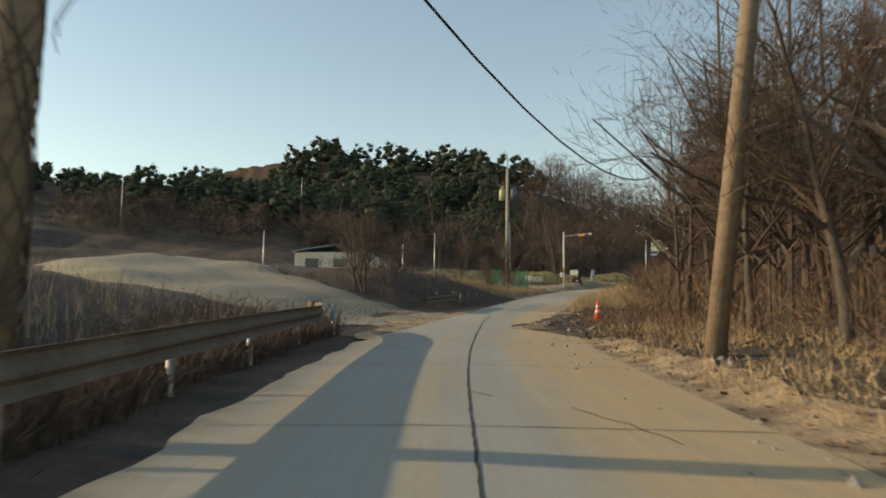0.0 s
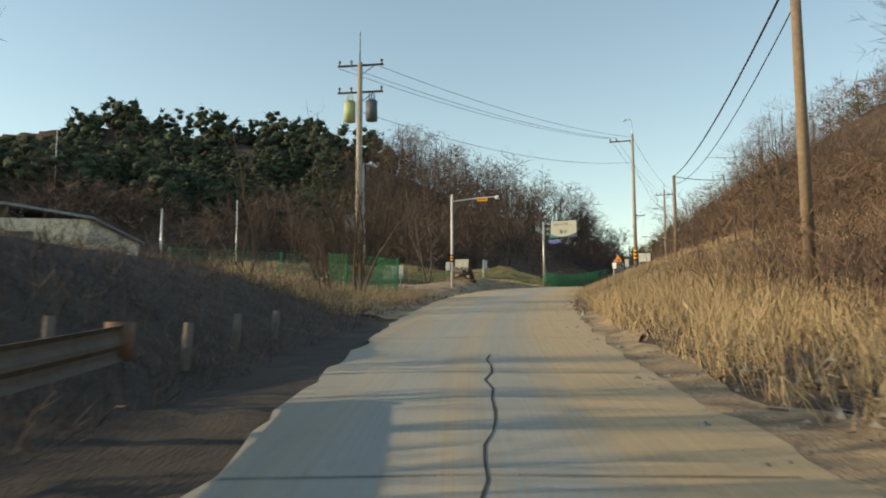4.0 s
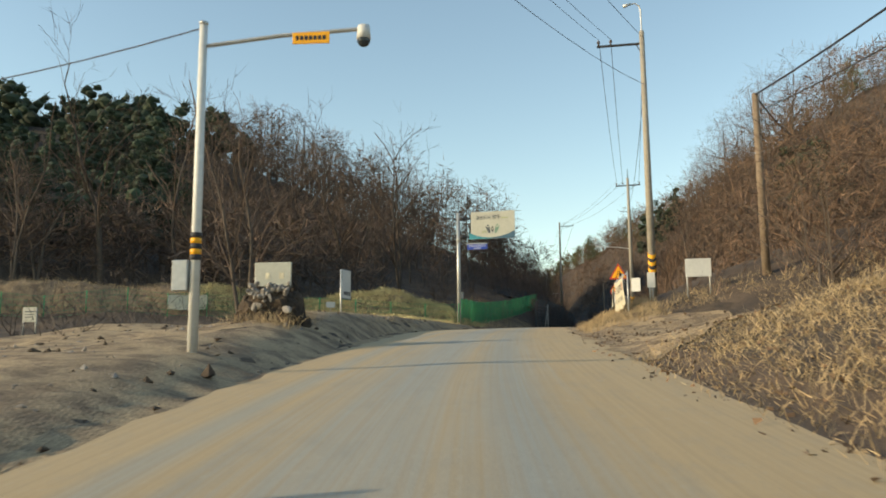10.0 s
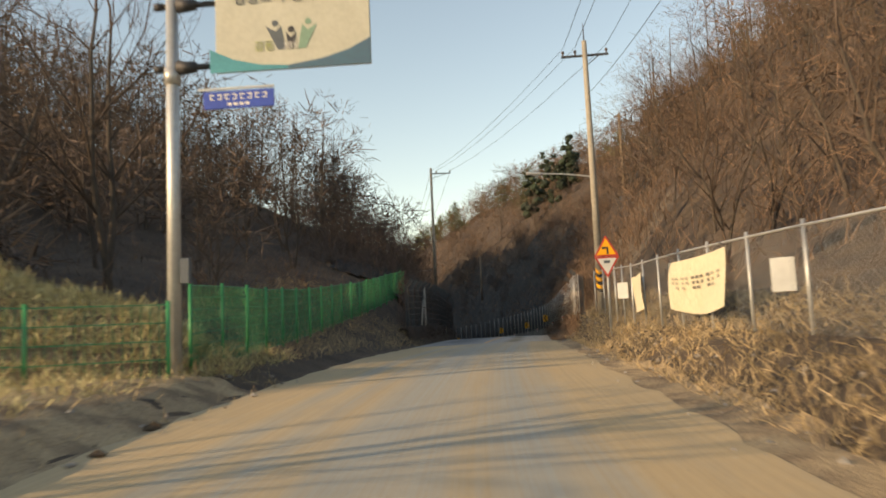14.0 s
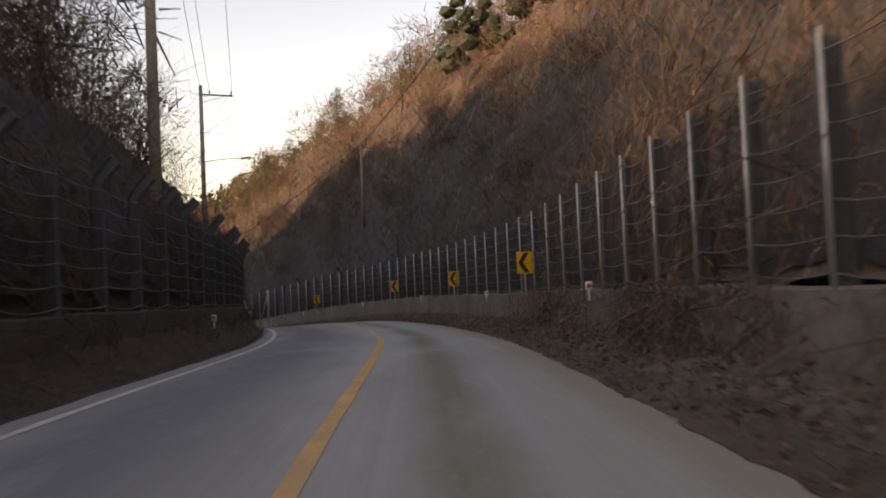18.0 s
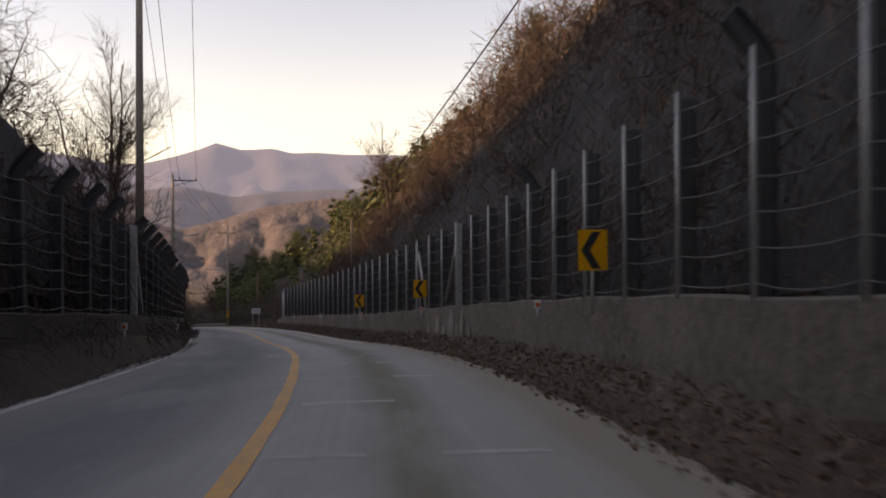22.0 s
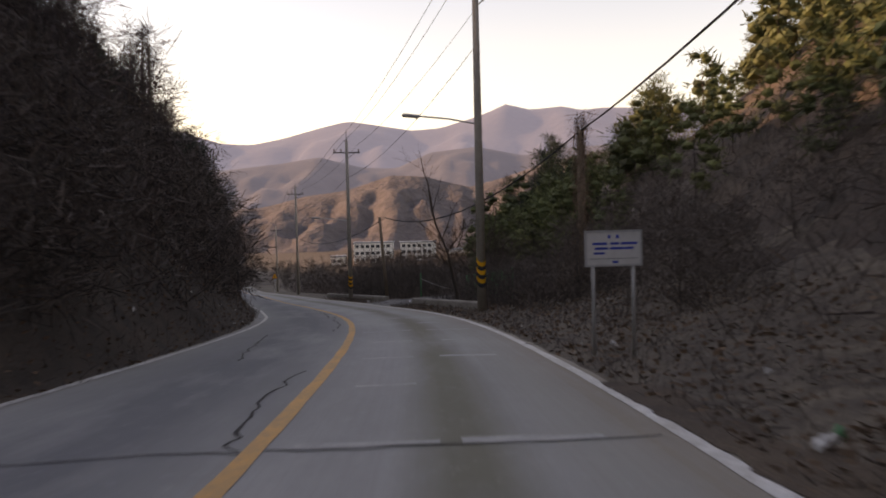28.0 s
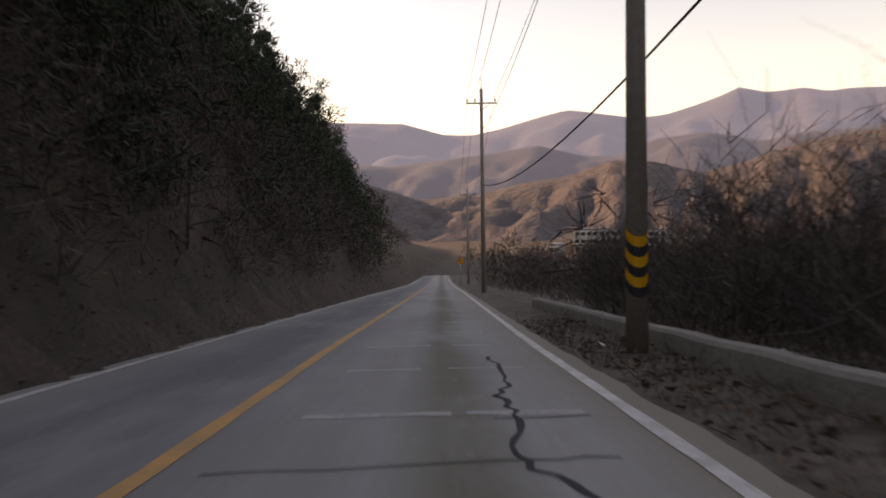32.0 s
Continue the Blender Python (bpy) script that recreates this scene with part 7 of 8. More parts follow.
def stuff(name, pair, mat, label, category):
    return tagged(new(name, raw_mesh(name, *pair, M[mat])), label, category, kind="stuff")


def thicket(n, s_rng, d_rng, height, mat, seed, label="dense leafless brown brush", keep=None, width=(0.012, 0.03)):
    n = int(n * 0.42)
    p, rng = scatter(n, s_rng, d_rng, seed, keep)
    m = len(p)
    idx = np.repeat(np.arange(m), 4)
    base_ = p[idx] + rng.normal(0, 0.18, (len(idx), 3)) * [1, 1, 0.1]
    a = stems(base_, rng, height, width, 0.55, 3, 0.35)
    # side shoots higher up
    q = p[idx] + np.stack([rng.normal(0, 0.45, len(idx)), rng.normal(0, 0.45, len(idx)), rng.uniform(0.25, 0.9, len(idx)) * height[1]], -1)
    b = stems(q, rng, (height[0] * 0.3, height[1] * 0.45), (width[0] * 0.7, width[1] * 0.7), 0.9, 2, 0.4)
    return stuff("brush", merge(a, b), mat, label, "brush")


def grass(n, s_rng, d_rng, length, seed, mat="straw", lean=0.5, label="dry straw-coloured grass", keep=None, width=(0.008, 0.018), kinks=2, bow=0.4):
    p, rng = scatter(int(n * 0.52), s_rng, d_rng, seed, keep)
    return stuff("dry_grass", stems(p - [0, 0, 0.02], rng, length, width, lean, kinks, bow), mat, label, "grass")


def patchy(size, cut, seed=0.0):
    def f(s, d, rng):
        return bumps(s + seed, d * 1.5, size) + rng.normal(0, 0.25, len(s)) > cut
    return f


# first stretch
grass(16000, (-4, 22), (3.3, 7.0), (0.15, 0.45), 201, keep=patchy(2.2, 0.1))
grass(9000, (16, 38), (3.4, 8.0), (0.15, 0.5), 199, "brush", 0.6, "brown dead weeds below trees")
grass(22000, (37, 62), (3.0, 6.8), (0.35, 0.9), 202, lean=0.35, keep=patchy(2.5, -0.35))
thicket(900, (30, 60), (5.6, 10), (0.8, 2.0), "brush", 198)
grass(40000, (58, 98), (3.2, 9.0), (0.15, 0.4), 203, lean=0.9, keep=lambda s, d, rng: (bumps(s, d * 1.5, 1.6) + rng.normal(0, 0.25, len(s)) > -0.35) & ((s < 84.5) | (s > 95) | (d > 8)))
grass(9000, (60, 96), (9.0, 15.0), (0.3, 0.6), 204, width=(0.012, 0.025))
grass(34000, (94, 141), (2.7, 5.4), (0.15, 0.42), 205, lean=1.0, keep=patchy(1.3, -0.5))
grass(8000, (-4, 23), (-14, -3.4), (0.5, 1.2), 206, "grey_brush", 0.25, "tall grey-brown dead weeds", keep=patchy(3, -0.2))
grass(4500, (4, 22), (-13, -5), (0.7, 1.3), 207, "straw", 0.2, "tall straw-coloured dead weeds", keep=patchy(2.5, 0.1))
grass(20000, (38, 72), (-12, -3.0), (0.15, 0.5), 208, "brush", 0.6, "short brown dead grass on a shaded bank")
grass(9000, (56, 72), (-8, -3.6), (0.3, 0.7), 209, "straw", 0.4, "dry weeds along a road edge")
grass(12000, (92, 118), (-9, -3.6), (0.1, 0.3), 210, "straw", 0.8, "short dry grass on an earth bank", keep=patchy(1.5, 0.1))
grass(14000, (112, 142), (-11, -4.4), (0.2, 0.5), 211, "straw", 0.6, "dry grass behind a green fence", keep=patchy(2, -0.4))
thicket(2600, (4, 60), (5.4, 16), (0.8, 1.9), "brush", 221)
thicket(2600, (46, 100), (10, 34), (0.8, 1.9), "brush", 222, width=(0.02, 0.045))
thicket(2400, (96, 145), (6, 34), (0.8, 2.2), "brush", 223, width=(0.018, 0.04))
thicket(700, (36, 70), (-14, -5), (0.4, 1.2), "grey_brush", 224)
thicket(1600, (92, 142), (-42, -13), (0.8, 2.0), "grey_brush", 225, width=(0.02, 0.045))
thicket(500, (118, 148), (-13, -7.5), (0.6, 1.4), "brush", 226)
# the cutting
thicket(4200, (139, 284), (4.2, 14), (0.8, 2.2), "brush", 231, width=(0.016, 0.045))
thicket(3600, (139, 284), (14, 40), (0.9, 2.4), "brush", 232, width=(0.03, 0.075))
thicket(3400, (152, 284), (-13, -5.9), (1.4, 3.0), "dark_brush", 233)
thicket(1500, (142, 200), (3.9, 8), (1.0, 2.6), "brush", 237)
grass(42000, (139, 280), (2.15, 3.3), (0.08, 0.36), 234, "grey_brush", 0.9, "dead weeds and leaves along a wall foot", keep=patchy(1.4, -0.35))
grass(9000, (139, 280), (3.5, 5.0), (0.2, 0.6), 235, "straw", 0.5, "dead weeds above a wall", keep=patchy(1.5, -0.1))
grass(12000, (139, 282), (-5.15, -4.4), (0.08, 0.3), 236, "grey_brush", 0.9, "dead weeds along a wall foot")
grass(1600, (86.6, 89.6), (-6.3, -4.4), (0.2, 0.5), 238, "straw", 0.5, "dry straw round a stone pedestal")
thicket(1000, (150, 182), (-14, -7), (2.4, 4.4), "dark_brush", 239)
thicket(4200, (176, 284), (4.0, 13), (0.5, 1.6), "dark_brush", 240, width=(0.02, 0.055))
# after the cutting
thicket(2600, (278, 350), (4.2, 16), (0.6, 1.7), "grey_brush", 241, keep=lambda s, d, rng: (s < 317.5) | (s > 325.6) | (d > 8.6))
thicket(1500, (326, 420), (4.4, 12), (1.0, 2.6), "dark_brush", 242)
thicket(1100, (326.2, 348), (4.3, 9.5), (1.8, 3.4), "grey_brush", 247)
thicket(700, (301, 318), (4.2, 6.4), (0.7, 1.5), "grey_brush", 248)
thicket(3400, (284, 360), (-11, -5.4), (0.8, 2.2), "dark_brush", 243)
thicket(1800, (284, 420), (-30, -11), (1.0, 3.0), "dark_brush", 244, width=(0.02, 0.045))
grass(30000, (277, 345), (2.1, 6.0), (0.1, 0.4), 245, "grey_brush", 0.8, "dead weeds and leaves along the verge", keep=lambda s, d, rng: (bumps(s, d * 1.5, 1.4) + rng.normal(0, 0.25, len(s)) > -0.4) & ((s < 317.5) | (s > 325.6)))
grass(14000, (280, 400), (-7, -4.6), (0.15, 0.5), 246, "grey_brush", 0.7, "dead weeds along the verge")


# ---- woods: crowns of many sprays on limbs, joined for each stretch ----
def canopy(n, place, seed, mat, label, height, wide, shape="pine", clumps=11, leaves=15, leaf=(0.35, 0.7), slim=0.5, clear=9.0, low=0.15, size=0.42, rise=0.35, core=0.0):
    """Trees of one kind over a patch. Each has a trunk, limbs and clumps of sprays that point away from the clump's heart.
    core: how far a dense knot of foliage fills each clump."""
    rng = np.random.default_rng(seed)
    c = place(rng, n)
    c = c[np.abs(to_road(c[:, 0], c[:, 1])[1]) > clear]
    n = len(c)
    h = rng.uniform(*height, n)
    lean = rng.normal(0, 0.05, (n, 2)) * h[:, None]
    i = np.repeat(np.arange(n), clumps)
    m = len(i)
    u = np.tile((np.arange(clumps) + 0.5) / clumps, n) + rng.normal(0, 0.5 / clumps, m)
    u = np.clip(u, 0.02, 0.97)
    if shape == "pine":
        r = (1 - u) ** 0.45 * (0.75 + 0.35 * rng.random(m))
    elif shape == "larch":
        r = (1.02 - u) ** 0.9
    else:
        r = np.sqrt(np.clip(1 - (2 * u - 0.9) ** 2 / 1.3, 0.05, 1))
    wv = wide * rng.uniform(0.75, 1.3, n)[i] * h[i]
    a = rng.uniform(0, 2 * np.pi, m)
    off = wv * r * np.sqrt(rng.uniform(0.1, 1.0, m))
    z = (low + (1 - low) * u) * h[i]
    heart = c[i] + np.stack([off * np.cos(a) + lean[i, 0] * u, off * np.sin(a) + lean[i, 1] * u, z], -1)
    fork = c[i] + np.stack([lean[i, 0] * u, lean[i, 1] * u, np.maximum(0.1, z - off * (0.25 if shape != "round" else 0.9))], -1)
    limbs = prisms(fork, heart, 0.006 * h[i] * (1.1 - u), 0.003 * h[i] * (1.1 - u), 3)
    trunks = prisms(c - [0, 0, 0.3], c + np.stack([lean[:, 0], lean[:, 1], h * 0.9], -1), 0.008 * h, 0.003 * h, 4)
    k = np.repeat(np.arange(m), leaves)
    q = len(k)
    way = rng.normal(size=(q, 3)) + np.stack([np.cos(a[k]) * 0.5, np.sin(a[k]) * 0.5, np.full(q, rise)], -1)
    way /= np.linalg.norm(way, axis=1)[:, None]
    rad = (size * wv * (0.3 + 0.7 * r))[k] + 0.12
    start = heart[k] + way * (rad * rng.uniform(0.05, 0.75, q))[:, None] * [1, 1, 0.8]
    ln = rng.uniform(*leaf, q)
    bend = way + rng.normal(0, 0.35, (q, 3))
    sprays = ribbons(start, start + bend * ln[:, None], ln * slim, rng)
    if core:
        g = (1 + 5 ** 0.5) / 2
        ball = np.array([[-1, g, 0], [1, g, 0], [-1, -g, 0], [1, -g, 0], [0, -1, g], [0, 1, g], [0, -1, -g], [0, 1, -g], [g, 0, -1], [g, 0, 1], [-g, 0, -1], [-g, 0, 1]]) / 1.9
        tri = np.array([[0, 11, 5], [0, 5, 1], [0, 1, 7], [0, 7, 10], [0, 10, 11], [1, 5, 9], [5, 11, 4], [11, 10, 2], [10, 7, 6], [7, 1, 8],
                        [3, 9, 4], [3, 4, 2], [3, 2, 6], [3, 6, 8], [3, 8, 9], [4, 9, 5], [2, 4, 11], [6, 2, 10], [8, 6, 7], [9, 8, 1]])
        big = core * (size * wv * (0.3 + 0.7 * r) + 0.1)
        V = heart[:, None] + ball[None] * big[:, None, None] * rng.uniform(0.75, 1.25, (m, 12, 1)) * [1, 1, 0.75]
        knots = (V.reshape(-1, 3), (tri[None] + (np.arange(m) * 12)[:, None, None]).reshape(-1, 3))
        sprays = merge(sprays, knots)
    stuff("wood_trunks", merge(trunks, limbs), "bark", "trunks and limbs of a wood", "wood")
    return stuff("wood", sprays, mat, label, "wood")


def patch_xy(x_rng, y_rng):
    def f(rng, n):
        x, y = rng.uniform(*x_rng, n), rng.uniform(*y_rng, n)
        return np.stack([x, y, ground_z(x, y)], -1)
    return f


def patch_sd(s_rng, d_rng):
    def f(rng, n):
        return on_ground(rng.uniform(*s_rng, n), rng.uniform(*d_rng, n))
    return f


TWIGS = dict(shape="round", clumps=12, leaves=18, leaf=(0.3, 0.95), slim=0.1, size=0.65, rise=0.3)
FINE = dict(shape="round", clumps=14, leaves=25, leaf=(0.17, 0.6), slim=0.055, size=0.65, rise=0.25)
PINE = dict(clumps=15, leaves=24, leaf=(0.18, 0.36), slim=0.35, size=0.72, rise=0.25, core=0.55)
# tall wood that closes the view into the cutting
canopy(26, patch_sd((168, 202), (-16, -9)), 329, "dark_brush", "tall bare brown wood above a wall", (4.8, 7.4), 0.34, clear=7.2, **TWIGS)
canopy(16, patch_sd((212, 246), (8.5, 18)), 331, "brush", "bare reddish wood above a wall", (3.2, 4.8), 0.36, clear=8.0, **FINE)
# the pine hill and the bare wood on its shoulder
canopy(260, patch_xy((-52, 12), (131, 188)), 301, "needles", "dense dark pine wood covering a low hill", (5.0, 7.0), 0.34, **PINE)
canopy(190, patch_xy((-125, -50), (131, 188)), 328, "needles", "dense dark pine wood on the low end of a hill", (2.8, 4.2), 0.45, **PINE)
canopy(110, patch_xy((-45, 25), (186, 225)), 314, "needles", "dense dark pine wood behind a low hill", (6.0, 8.0), 0.38, clumps=12, leaves=12, leaf=(0.3, 0.6), slim=0.45, size=0.7, core=0.6)
canopy(110, patch_sd((150, 192), (-50, -13)), 302, "brown_wood", "bare brown wood on the shoulder of a hill", (8.0, 11.5), 0.26, **TWIGS)
canopy(70, patch_sd((110, 150), (-42, -13)), 315, "brown_wood", "bare brown wood on the shoulder of a hill", (4.0, 6.5), 0.32, **TWIGS)
canopy(110, patch_xy((-60, 26), (120, 133)), 312, "brown_wood", "bare brown wood at the foot of a hill", (2.6, 5.0), 0.38, **TWIGS)
# the right-hand slope before the cutting
canopy(110, patch_sd((56, 92), (10, 36)), 303, "brush", "bare reddish scrub on a slope", (2.2, 3.6), 0.5, **FINE)
canopy(140, patch_sd((88, 132), (8.5, 36)), 316, "brush", "bare reddish wood on a slope", (3.2, 5.0), 0.42, **FINE)
canopy(36, patch_sd((126, 152), (8.5, 22)), 317, "brush", "tall bare reddish wood beside a cutting", (6.0, 9.5), 0.30, clear=8.0, **FINE)
canopy(6, patch_sd((118, 130), (13, 18)), 318, "needles", "small dark pines on a slope", (4.0, 6.0), 0.26, **PINE)
canopy(22, patch_sd((148, 174), (8.2, 14)), 326, "brush", "tall bare reddish wood above a wall", (6.5, 9.0), 0.30, clear=8.0, **FINE)
canopy(90, patch_sd((172, 284), (5.6, 13)), 327, "dark_brush", "low dark scrub on a rock face", (0.9, 1.9), 0.65, clear=5.3, **FINE)
# above the walls of the cutting
canopy(90, patch_sd((146, 290), (8, 19)), 304, "brush", "bare reddish scrub on a steep slope", (2.0, 3.6), 0.45, clear=7.5, **FINE)
canopy(210, patch_sd((150, 292), (19, 56)), 321, "brush", "bare reddish wood on a steep slope", (4.0, 7.0), 0.38, **TWIGS)
canopy(7, patch_sd((203, 214), (13, 18)), 319, "needles", "dark pines on the crest of a steep slope", (7.0, 10.0), 0.22, **PINE)
canopy(60, patch_sd((160, 290), (-17, -8)), 322, "dark_brush", "bare brown scrub above a wall", (2.2, 4.2), 0.42, clear=7.5, **FINE)
canopy(150, patch_sd((164, 290), (-56, -17)), 305, "dark_brush", "bare brown wood above a wall", (4.5, 8.0), 0.32, **TWIGS)
# after the cutting
canopy(110, patch_sd((288, 345), (13, 55)), 306, "needles_light", "sunlit yellow-green pine wood on a slope", (4.0, 6.0), 0.32, clumps=15, leaves=26, leaf=(0.14, 0.34), slim=0.36, size=0.7, rise=0.25, core=0.45)
canopy(50, patch_sd((290, 334), (9.5, 16)), 311, "needles_light", "olive green young pines at the foot of a slope", (2.2, 3.8), 0.34, clumps=15, leaves=46, leaf=(0.1, 0.26), slim=0.25, clear=9.0, size=0.7, rise=0.25, core=0.4)
canopy(120, patch_sd((284, 352), (-24, -6.2)), 307, "larch", "leafless larch wood on a steep slope", (4.0, 6.6), 0.26, shape="larch", clumps=20, leaves=26, leaf=(0.12, 0.45), slim=0.07, clear=5.9, low=0.0, size=0.7, rise=0.1)
canopy(90, patch_sd((336, 410), (-12, -5.9)), 313, "needles", "dense dark conifers on a steep slope", (4.0, 7.5), 0.26, clumps=18, leaves=54, leaf=(0.09, 0.25), slim=0.32, clear=5.8, low=0.0, size=0.75, rise=0.15)
canopy(26, patch_sd((334, 362), (-24, -12)), 332, "brush", "bare brown trees on the crest of a steep slope", (6.0, 9.0), 0.28, **FINE)
canopy(110, patch_sd((350, 440), (-36, -13)), 308, "needles", "dark conifer wood on a steep slope", (6.0, 9.0), 0.24, **PINE)
canopy(230, patch_sd((283, 390), (-9.4, -5.3)), 323, "grey_brush", "dense leafless scrub on the foot of a steep slope", (1.6, 3.0), 0.55, shape="round", clumps=14, leaves=26, leaf=(0.12, 0.4), slim=0.10, clear=5.4, low=0.0, size=0.65)
canopy(44, patch_sd((282, 317), (5.0, 10)), 324, "grey_brush", "dense leafless scrub at the foot of a slope", (1.4, 2.6), 0.55, shape="round", clumps=14, leaves=50, leaf=(0.12, 0.4), slim=0.045, clear=4.8, low=0.0, size=0.65)
canopy(28, patch_sd((6, 36), (6.8, 17)), 325, "brown_wood", "tall leafless roadside wood with a haze of twigs", (8.0, 11.5), 0.30, shape="round", clumps=20, leaves=56, leaf=(0.12, 0.5), slim=0.03, clear=6.4, low=0.25, size=0.6)
canopy(24, patch_sd((334, 352), (4.8, 10)), 320, "grey_brush", "dense leafless bushes behind a kerb", (1.6, 2.8), 0.5, shape="round", clumps=18, leaves=70, leaf=(0.1, 0.35), slim=0.045, clear=4.3, size=0.65)
canopy(110, patch_sd((354, 490), (6, 45)), 310, "grey_brush", "bare trees beside the road in the valley", (2.5, 5.0), 0.36, clear=6.0, **TWIGS)
canopy(520, patch_xy((-140, 160), (400, 640)), 309, "grey_brush", "grey-brown brush and trees on the valley floor", (2.5, 5.0), 0.5, shape="round", clumps=7, leaves=7, leaf=(0.9, 2.0), slim=0.12)


# ---- creepers over the fences ----
def creeper(n, s_rng, d, h_rng, seed, mat):
    rng = np.random.default_rng(seed)
    s = rng.uniform(*s_rng, n)
    ok = bumps(s, s * 0.2, 3.0) + rng.normal(0, 0.3, n) > -0.1
    s = s[ok]
    p = at(s, d + rng.normal(0, 0.12, len(s)), rng.uniform(*h_rng, len(s)))
    dn = np.stack([rng.normal(0, 0.5, len(s)), rng.normal(0, 0.5, len(s)), rng.normal(-0.6, 0.6, len(s))], -1)
    a = ribbons(p, p + dn * rng.uniform(0.2, 0.7, len(s))[:, None], rng.uniform(0.01, 0.03, len(s)), rng)
    return stuff("creeper", a, mat, "tangled leafless creeper hanging on a fence", "creeper")


creeper(9000, (141, 178), 3.6, (1.2, 3.9), 251, "brush")
creeper(14000, (178, 276), 3.8, (1.0, 3.3), 252, "dark_brush")
creeper(52000, (143, 278), -5.55, (0.7, 3.6), 253, "dark_brush")
creeper(9000, (141, 178), 3.27, (0.15, 1.15), 256, "brush")
creeper(6000, (141, 276), -5.1, (0.1, 1.0), 257, "dark_brush")
creeper(900, (5.9, 6.5), -3.4, (2.0, 6.5), 254, "grey_brush")
creeper(1500, (302.6, 303.4), 6.8, (1.0, 6.8), 255, "brush")


# ---- vines hanging from the first pole ----
def hanging_vines(n, s, d, top, seed):
    rng = np.random.default_rng(seed)
    out = []
    for k in range(n):
        m = 22
        w = np.linspace(0, 1, m)
        ln = rng.uniform(1.0, 3.4)
        off_s, off_d = rng.uniform(-0.6, 0.6), rng.uniform(0.1, 1.0) * (0.5 + 0.5 * rng.random())
        ph = rng.uniform(0, 6, 4)
        dd = d + off_d * np.minimum(1, w * 3) + 0.10 * np.sin(9 * w + ph[0]) + 0.05 * np.sin(23 * w + ph[1])
        ss = s + off_s + 0.10 * np.sin(8 * w + ph[2])
        p = at(ss, dd, top - rng.uniform(0, 2.0) - ln * w + 0.06 * np.sin(14 * w + ph[3]))
        out.append(prisms(p[:-1], p[1:], np.full(m - 1, 0.007), np.full(m - 1, 0.006), 3))
    for k in range(n):
        m = 40
        w = np.linspace(0, 1, m)
        a = rng.uniform(0, 6) + rng.choice((-1, 1)) * w * rng.uniform(5, 14)
        p = at(s + 0.22 * np.sin(a), d + 0.22 * np.cos(a), 0.2 + w * rng.uniform(3, 7.4))
        out.append(prisms(p[:-1], p[1:], np.full(m - 1, 0.012), np.full(m - 1, 0.010), 3))
    return stuff("hanging_vine", merge(*out), "bark", "leafless vines winding round and hanging from a pole", "vine")


hanging_vines(16, 6.2, -3.45, 7.6, 501)


# ---- stones, clods, fallen leaves and scraps ----
def stones(name, n, s_rng, d_rng, size, mat, label, category, seed, keep=None, lift=0.0):
    p, rng = scatter(n, s_rng, d_rng, seed, keep)
    n = len(p)
    base_ = np.array([[1, 0, 0], [0, 1, 0], [-1, 0, 0], [0, -1, 0], [0, 0, 0.8], [0, 0, -0.8]], float)
    r = size[0] + (size[1] - size[0]) * rng.random(n) ** 3
    V = (base_[None] * (1 + rng.normal(0, 0.28, (n, 6, 3))) + rng.normal(0, 0.15, (n, 6, 3))) * r[:, None, None] * rng.uniform(0.6, 1.3, (n, 1, 3))
    V = V + p[:, None] + [0, 0, lift]
    f = np.array([[0, 1, 4], [1, 2, 4], [2, 3, 4], [3, 0, 4], [1, 0, 5], [2, 1, 5], [3, 2, 5], [0, 3, 5]])
    T = (f[None] + (np.arange(n) * 6)[:, None, None]).reshape(-1, 3)
    return stuff(name, (V.reshape(-1, 3), T), mat, label, category)


def flakes(name, n, s_rng, d_rng, size, mat, label, category, seed, keep=None, lift=0.03):
    p, rng = scatter(n, s_rng, d_rng, seed, keep)
    d = rng.normal(size=p.shape) * [1, 1, 0.3]
    d /= np.linalg.norm(d, axis=1)[:, None]
    ln = rng.uniform(*size, len(p))
    q = p + [0, 0, lift] + np.stack([0 * ln, 0 * ln, rng.uniform(0, 0.04, len(p))], -1)
    return stuff(name, ribbons(q, q + d * ln[:, None], ln * 0.8, rng), mat, label, category)


stones("clods", 500, (24, 36), (-9, -1.8), (0.01, 0.045), "dust", "sandy clods and stones on a dusty junction", "clods", 519, None, 0.08)
stones("gravel", 1500, (56, 118), (-12, -3.4), (0.015, 0.07), "rock", "loose stones and clods on a bare yard", "stones", 511, patchy(3, -0.2), 0.05)
stones("clods", 1300, (56, 112), (-13, -3.2), (0.02, 0.10), "litter", "lumps of dry earth on a bare yard", "clods", 512, patchy(2.4, 0.1), 0.05)
stones("ditch_rubble", 1500, (62, 84), (2.75, 3.5), (0.02, 0.07), "mud", "dark wet clods and stones in a roadside ditch", "stones", 513)
stones("gravel", 900, (-2, 60), (1.9, 4.6), (0.015, 0.09), "rock", "loose stones along a broken road edge", "stones", 514, None, 0.03)
stones("clods", 600, (18, 34), (1.9, 4.6), (0.02, 0.09), "litter", "lumps of broken earth beside the road", "clods", 515)
stones("gravel", 900, (94, 142), (2.0, 3.6), (0.015, 0.07), "rock", "loose stones along a road edge", "stones", 516, None, 0.02)
stones("gravel", 1600, (316.5, 327), (2.3, 7.5), (0.01, 0.05), "rock", "grey gravel in a gap of the kerb", "stones", 517, None, 0.07)
stones("gravel", 900, (139, 280), (1.9, 3.2), (0.01, 0.06), "rock", "small stones along a wall foot", "stones", 518)
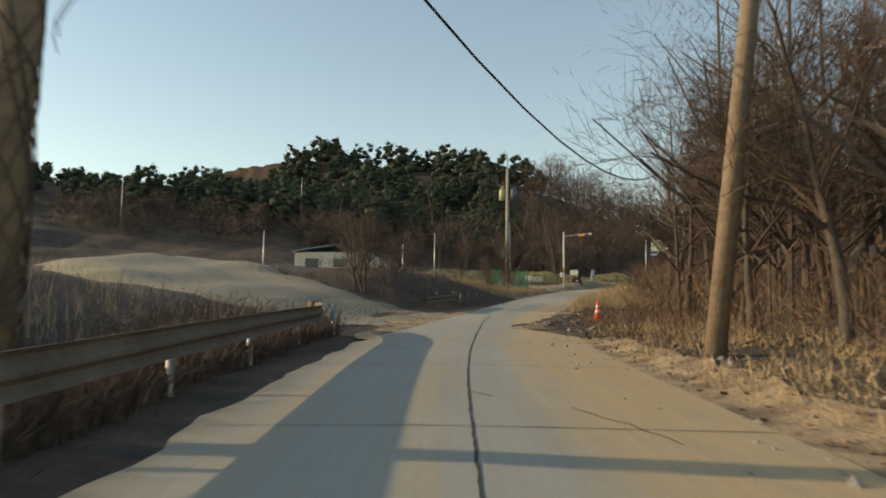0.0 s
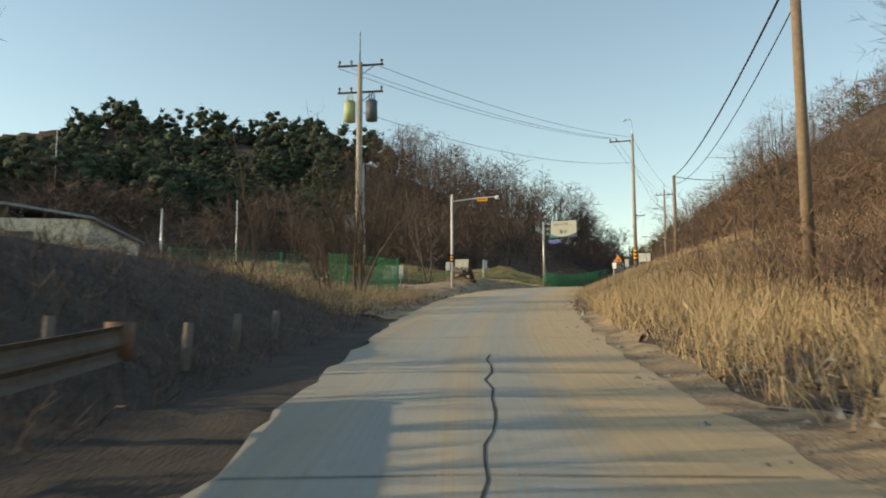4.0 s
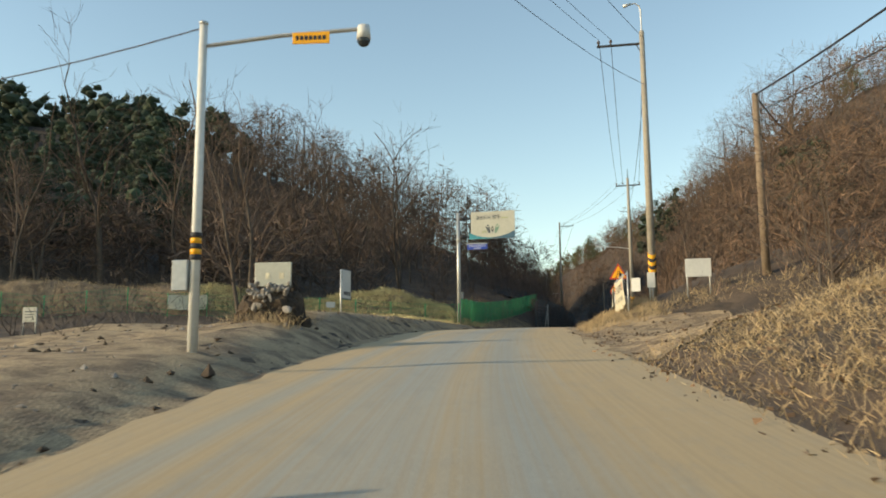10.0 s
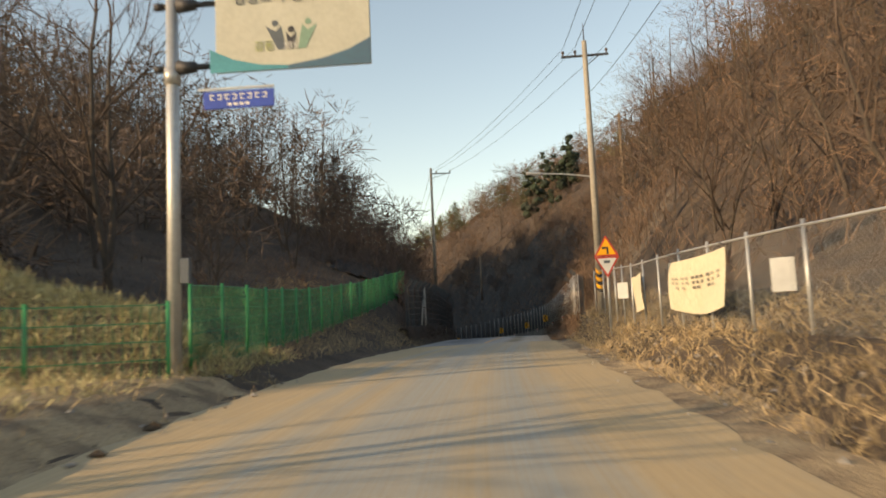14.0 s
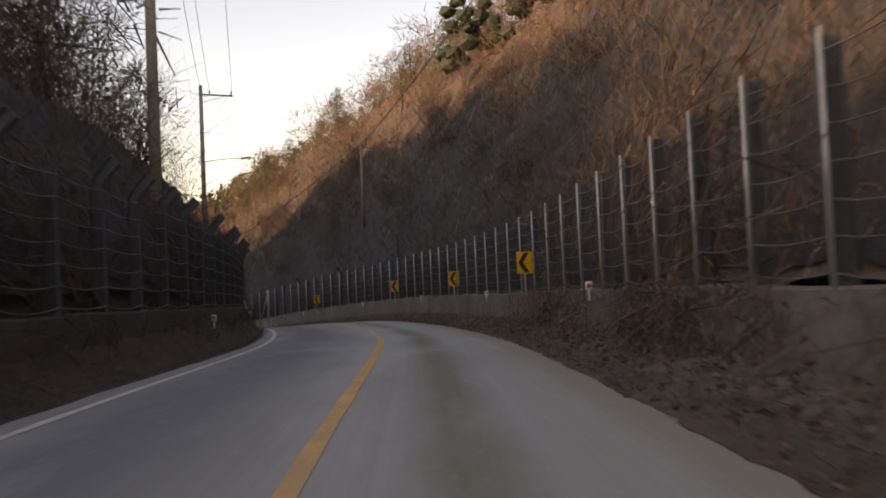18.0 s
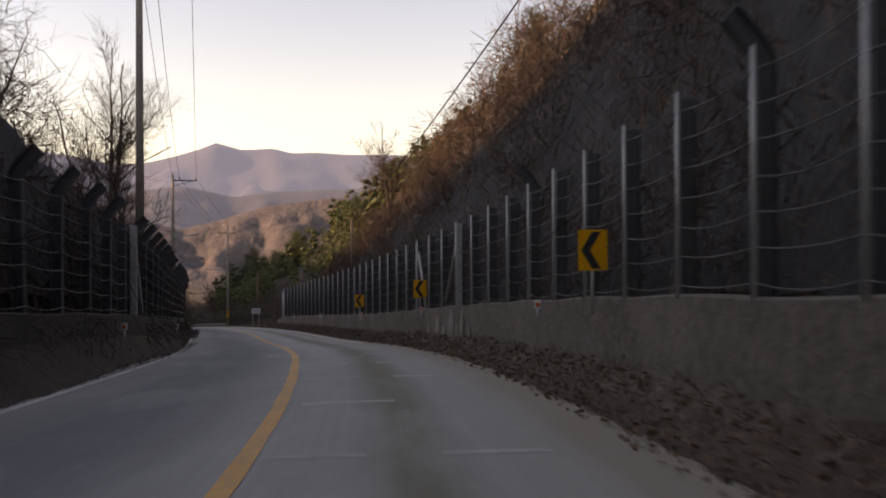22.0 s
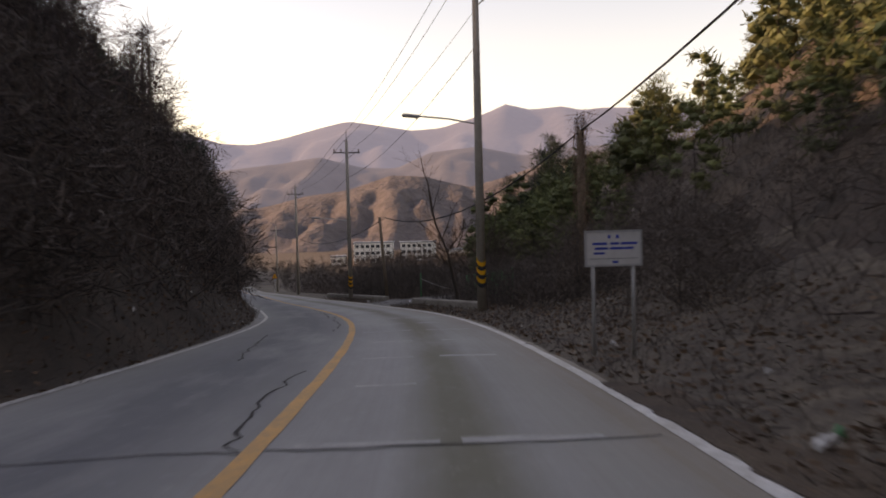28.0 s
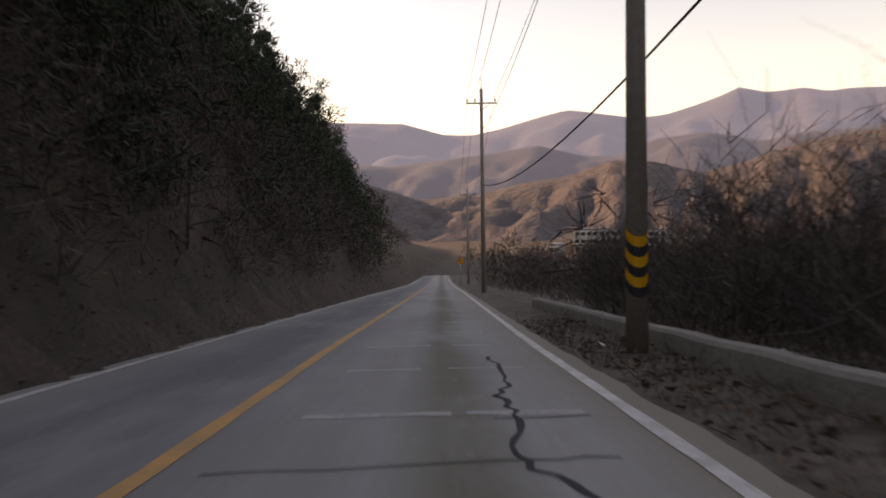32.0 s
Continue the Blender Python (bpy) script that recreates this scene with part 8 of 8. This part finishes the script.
flakes("fallen_leaves", 9000, (139, 282), (1.95, 3.3), (0.03, 0.09), "dry_leaf", "brown fallen leaves along a wall foot", "leaves", 521)
flakes("fallen_leaves", 9000, (277, 345), (2.1, 6.5), (0.03, 0.10), "dry_leaf", "brown fallen leaves along the verge", "leaves", 522, lambda s, d, rng: (s < 317) | (s > 326))
flakes("fallen_leaves", 5000, (-4, 60), (3.0, 7.5), (0.03, 0.09), "dry_leaf", "brown fallen leaves below roadside trees", "leaves", 523)
flakes("fallen_leaves", 3500, (280, 345), (-7, -4.7), (0.03, 0.10), "dry_leaf", "brown fallen leaves along the verge", "leaves", 524)
flakes("scraps", 60, (276, 345), (2.3, 6.0), (0.05, 0.14), "litter_scrap", "white paper and plastic scraps on the verge", "litter", 525, None, 0.08)
flakes("scraps", 40, (2, 60), (3.2, 7.0), (0.05, 0.13), "litter_scrap", "white paper and plastic scraps on the verge", "litter", 526, None, 0.08)
flakes("scraps", 30, (280, 340), (-7, -4.8), (0.05, 0.12), "litter_scrap", "white paper and plastic scraps on the verge", "litter", 527, None, 0.08)
flakes("fallen_leaves", 7000, (139, 277), (2.1, 3.2), (0.03, 0.09), "dry_leaf", "brown fallen leaves along a wall foot", "leaves", 531)
flakes("fallen_leaves", 1500, (60, 97), (2.3, 6.5), (0.03, 0.09), "dry_leaf", "brown fallen leaves on bare dirt", "leaves", 532)
stones("clods", 420, (84, 96.5), (2.6, 6.8), (0.015, 0.06), "mud", "dark lumps of earth on a dirt layby", "clods", 541, patchy(1.6, -0.1), 0.06)
grass(7000, (-2, 22), (-6.5, -2.7), (0.12, 0.45), 542, "grey_brush", 0.8, "low dead weeds under a guard rail", keep=patchy(1.5, -0.2))
grass(5000, (31, 48), (-6.5, -3.0), (0.12, 0.4), 543, "grey_brush", 0.8, "low dead weeds on a bank", keep=patchy(1.5, -0.1))
thicket(520, (-4, 20), (-5.6, -3.25), (0.35, 0.8), "dark_brush", 544, "low dark dead brush behind a guard rail")
grass(26000, (-6, 20), (-3.5, -2.95), (0.3, 0.55), 545, "dark_brush", 0.25, "dense dark weeds under a guard rail", width=(0.01, 0.022))
pick = np.random.default_rng(546)
gi, gj = pick.integers(2, 88, 9000), pick.integers(1, 16, 9000)
bp_ = np.stack([bxx[gi, gj], byy[gi, gj], bzz[gi, gj]], -1) + pick.uniform(-0.2, 0.2, (9000, 3)) * [1, 0.7, 0]
stuff("dry_grass", stems(bp_ - [0, 0, 0.03], pick, (0.12, 0.4), (0.01, 0.022), 0.7), "straw", "short dry grass on an earth bank", "grass")
gi, gj = pick.integers(44, 88, 24000), pick.integers(1, 13, 24000)
bp_ = np.stack([bxx[gi, gj], byy[gi, gj], bzz[gi, gj]], -1) + pick.uniform(-0.22, 0.22, (24000, 3)) * [1, 0.8, 0]
stuff("dry_grass", stems(bp_ - [0, 0, 0.03], pick, (0.15, 0.4), (0.014, 0.03), 0.6), "green_straw", "greenish dry grass on an earth bank", "grass")
grass(16000, (100, 122), (-8.5, -4.6), (0.12, 0.35), 547, "green_straw", 0.6, "greenish dry grass behind a low green fence", width=(0.012, 0.026))
thicket(1100, (16, 25.0), (-8.0, -3.8), (0.3, 0.75), "dark_brush", 548, "low dark dead brush at the end of a guard rail")
grass(30000, (58, 84), (2.7, 9.0), (0.1, 0.32), 549, "straw", 1.3, "flattened dry grass on a bank", keep=patchy(1.8, -0.7))
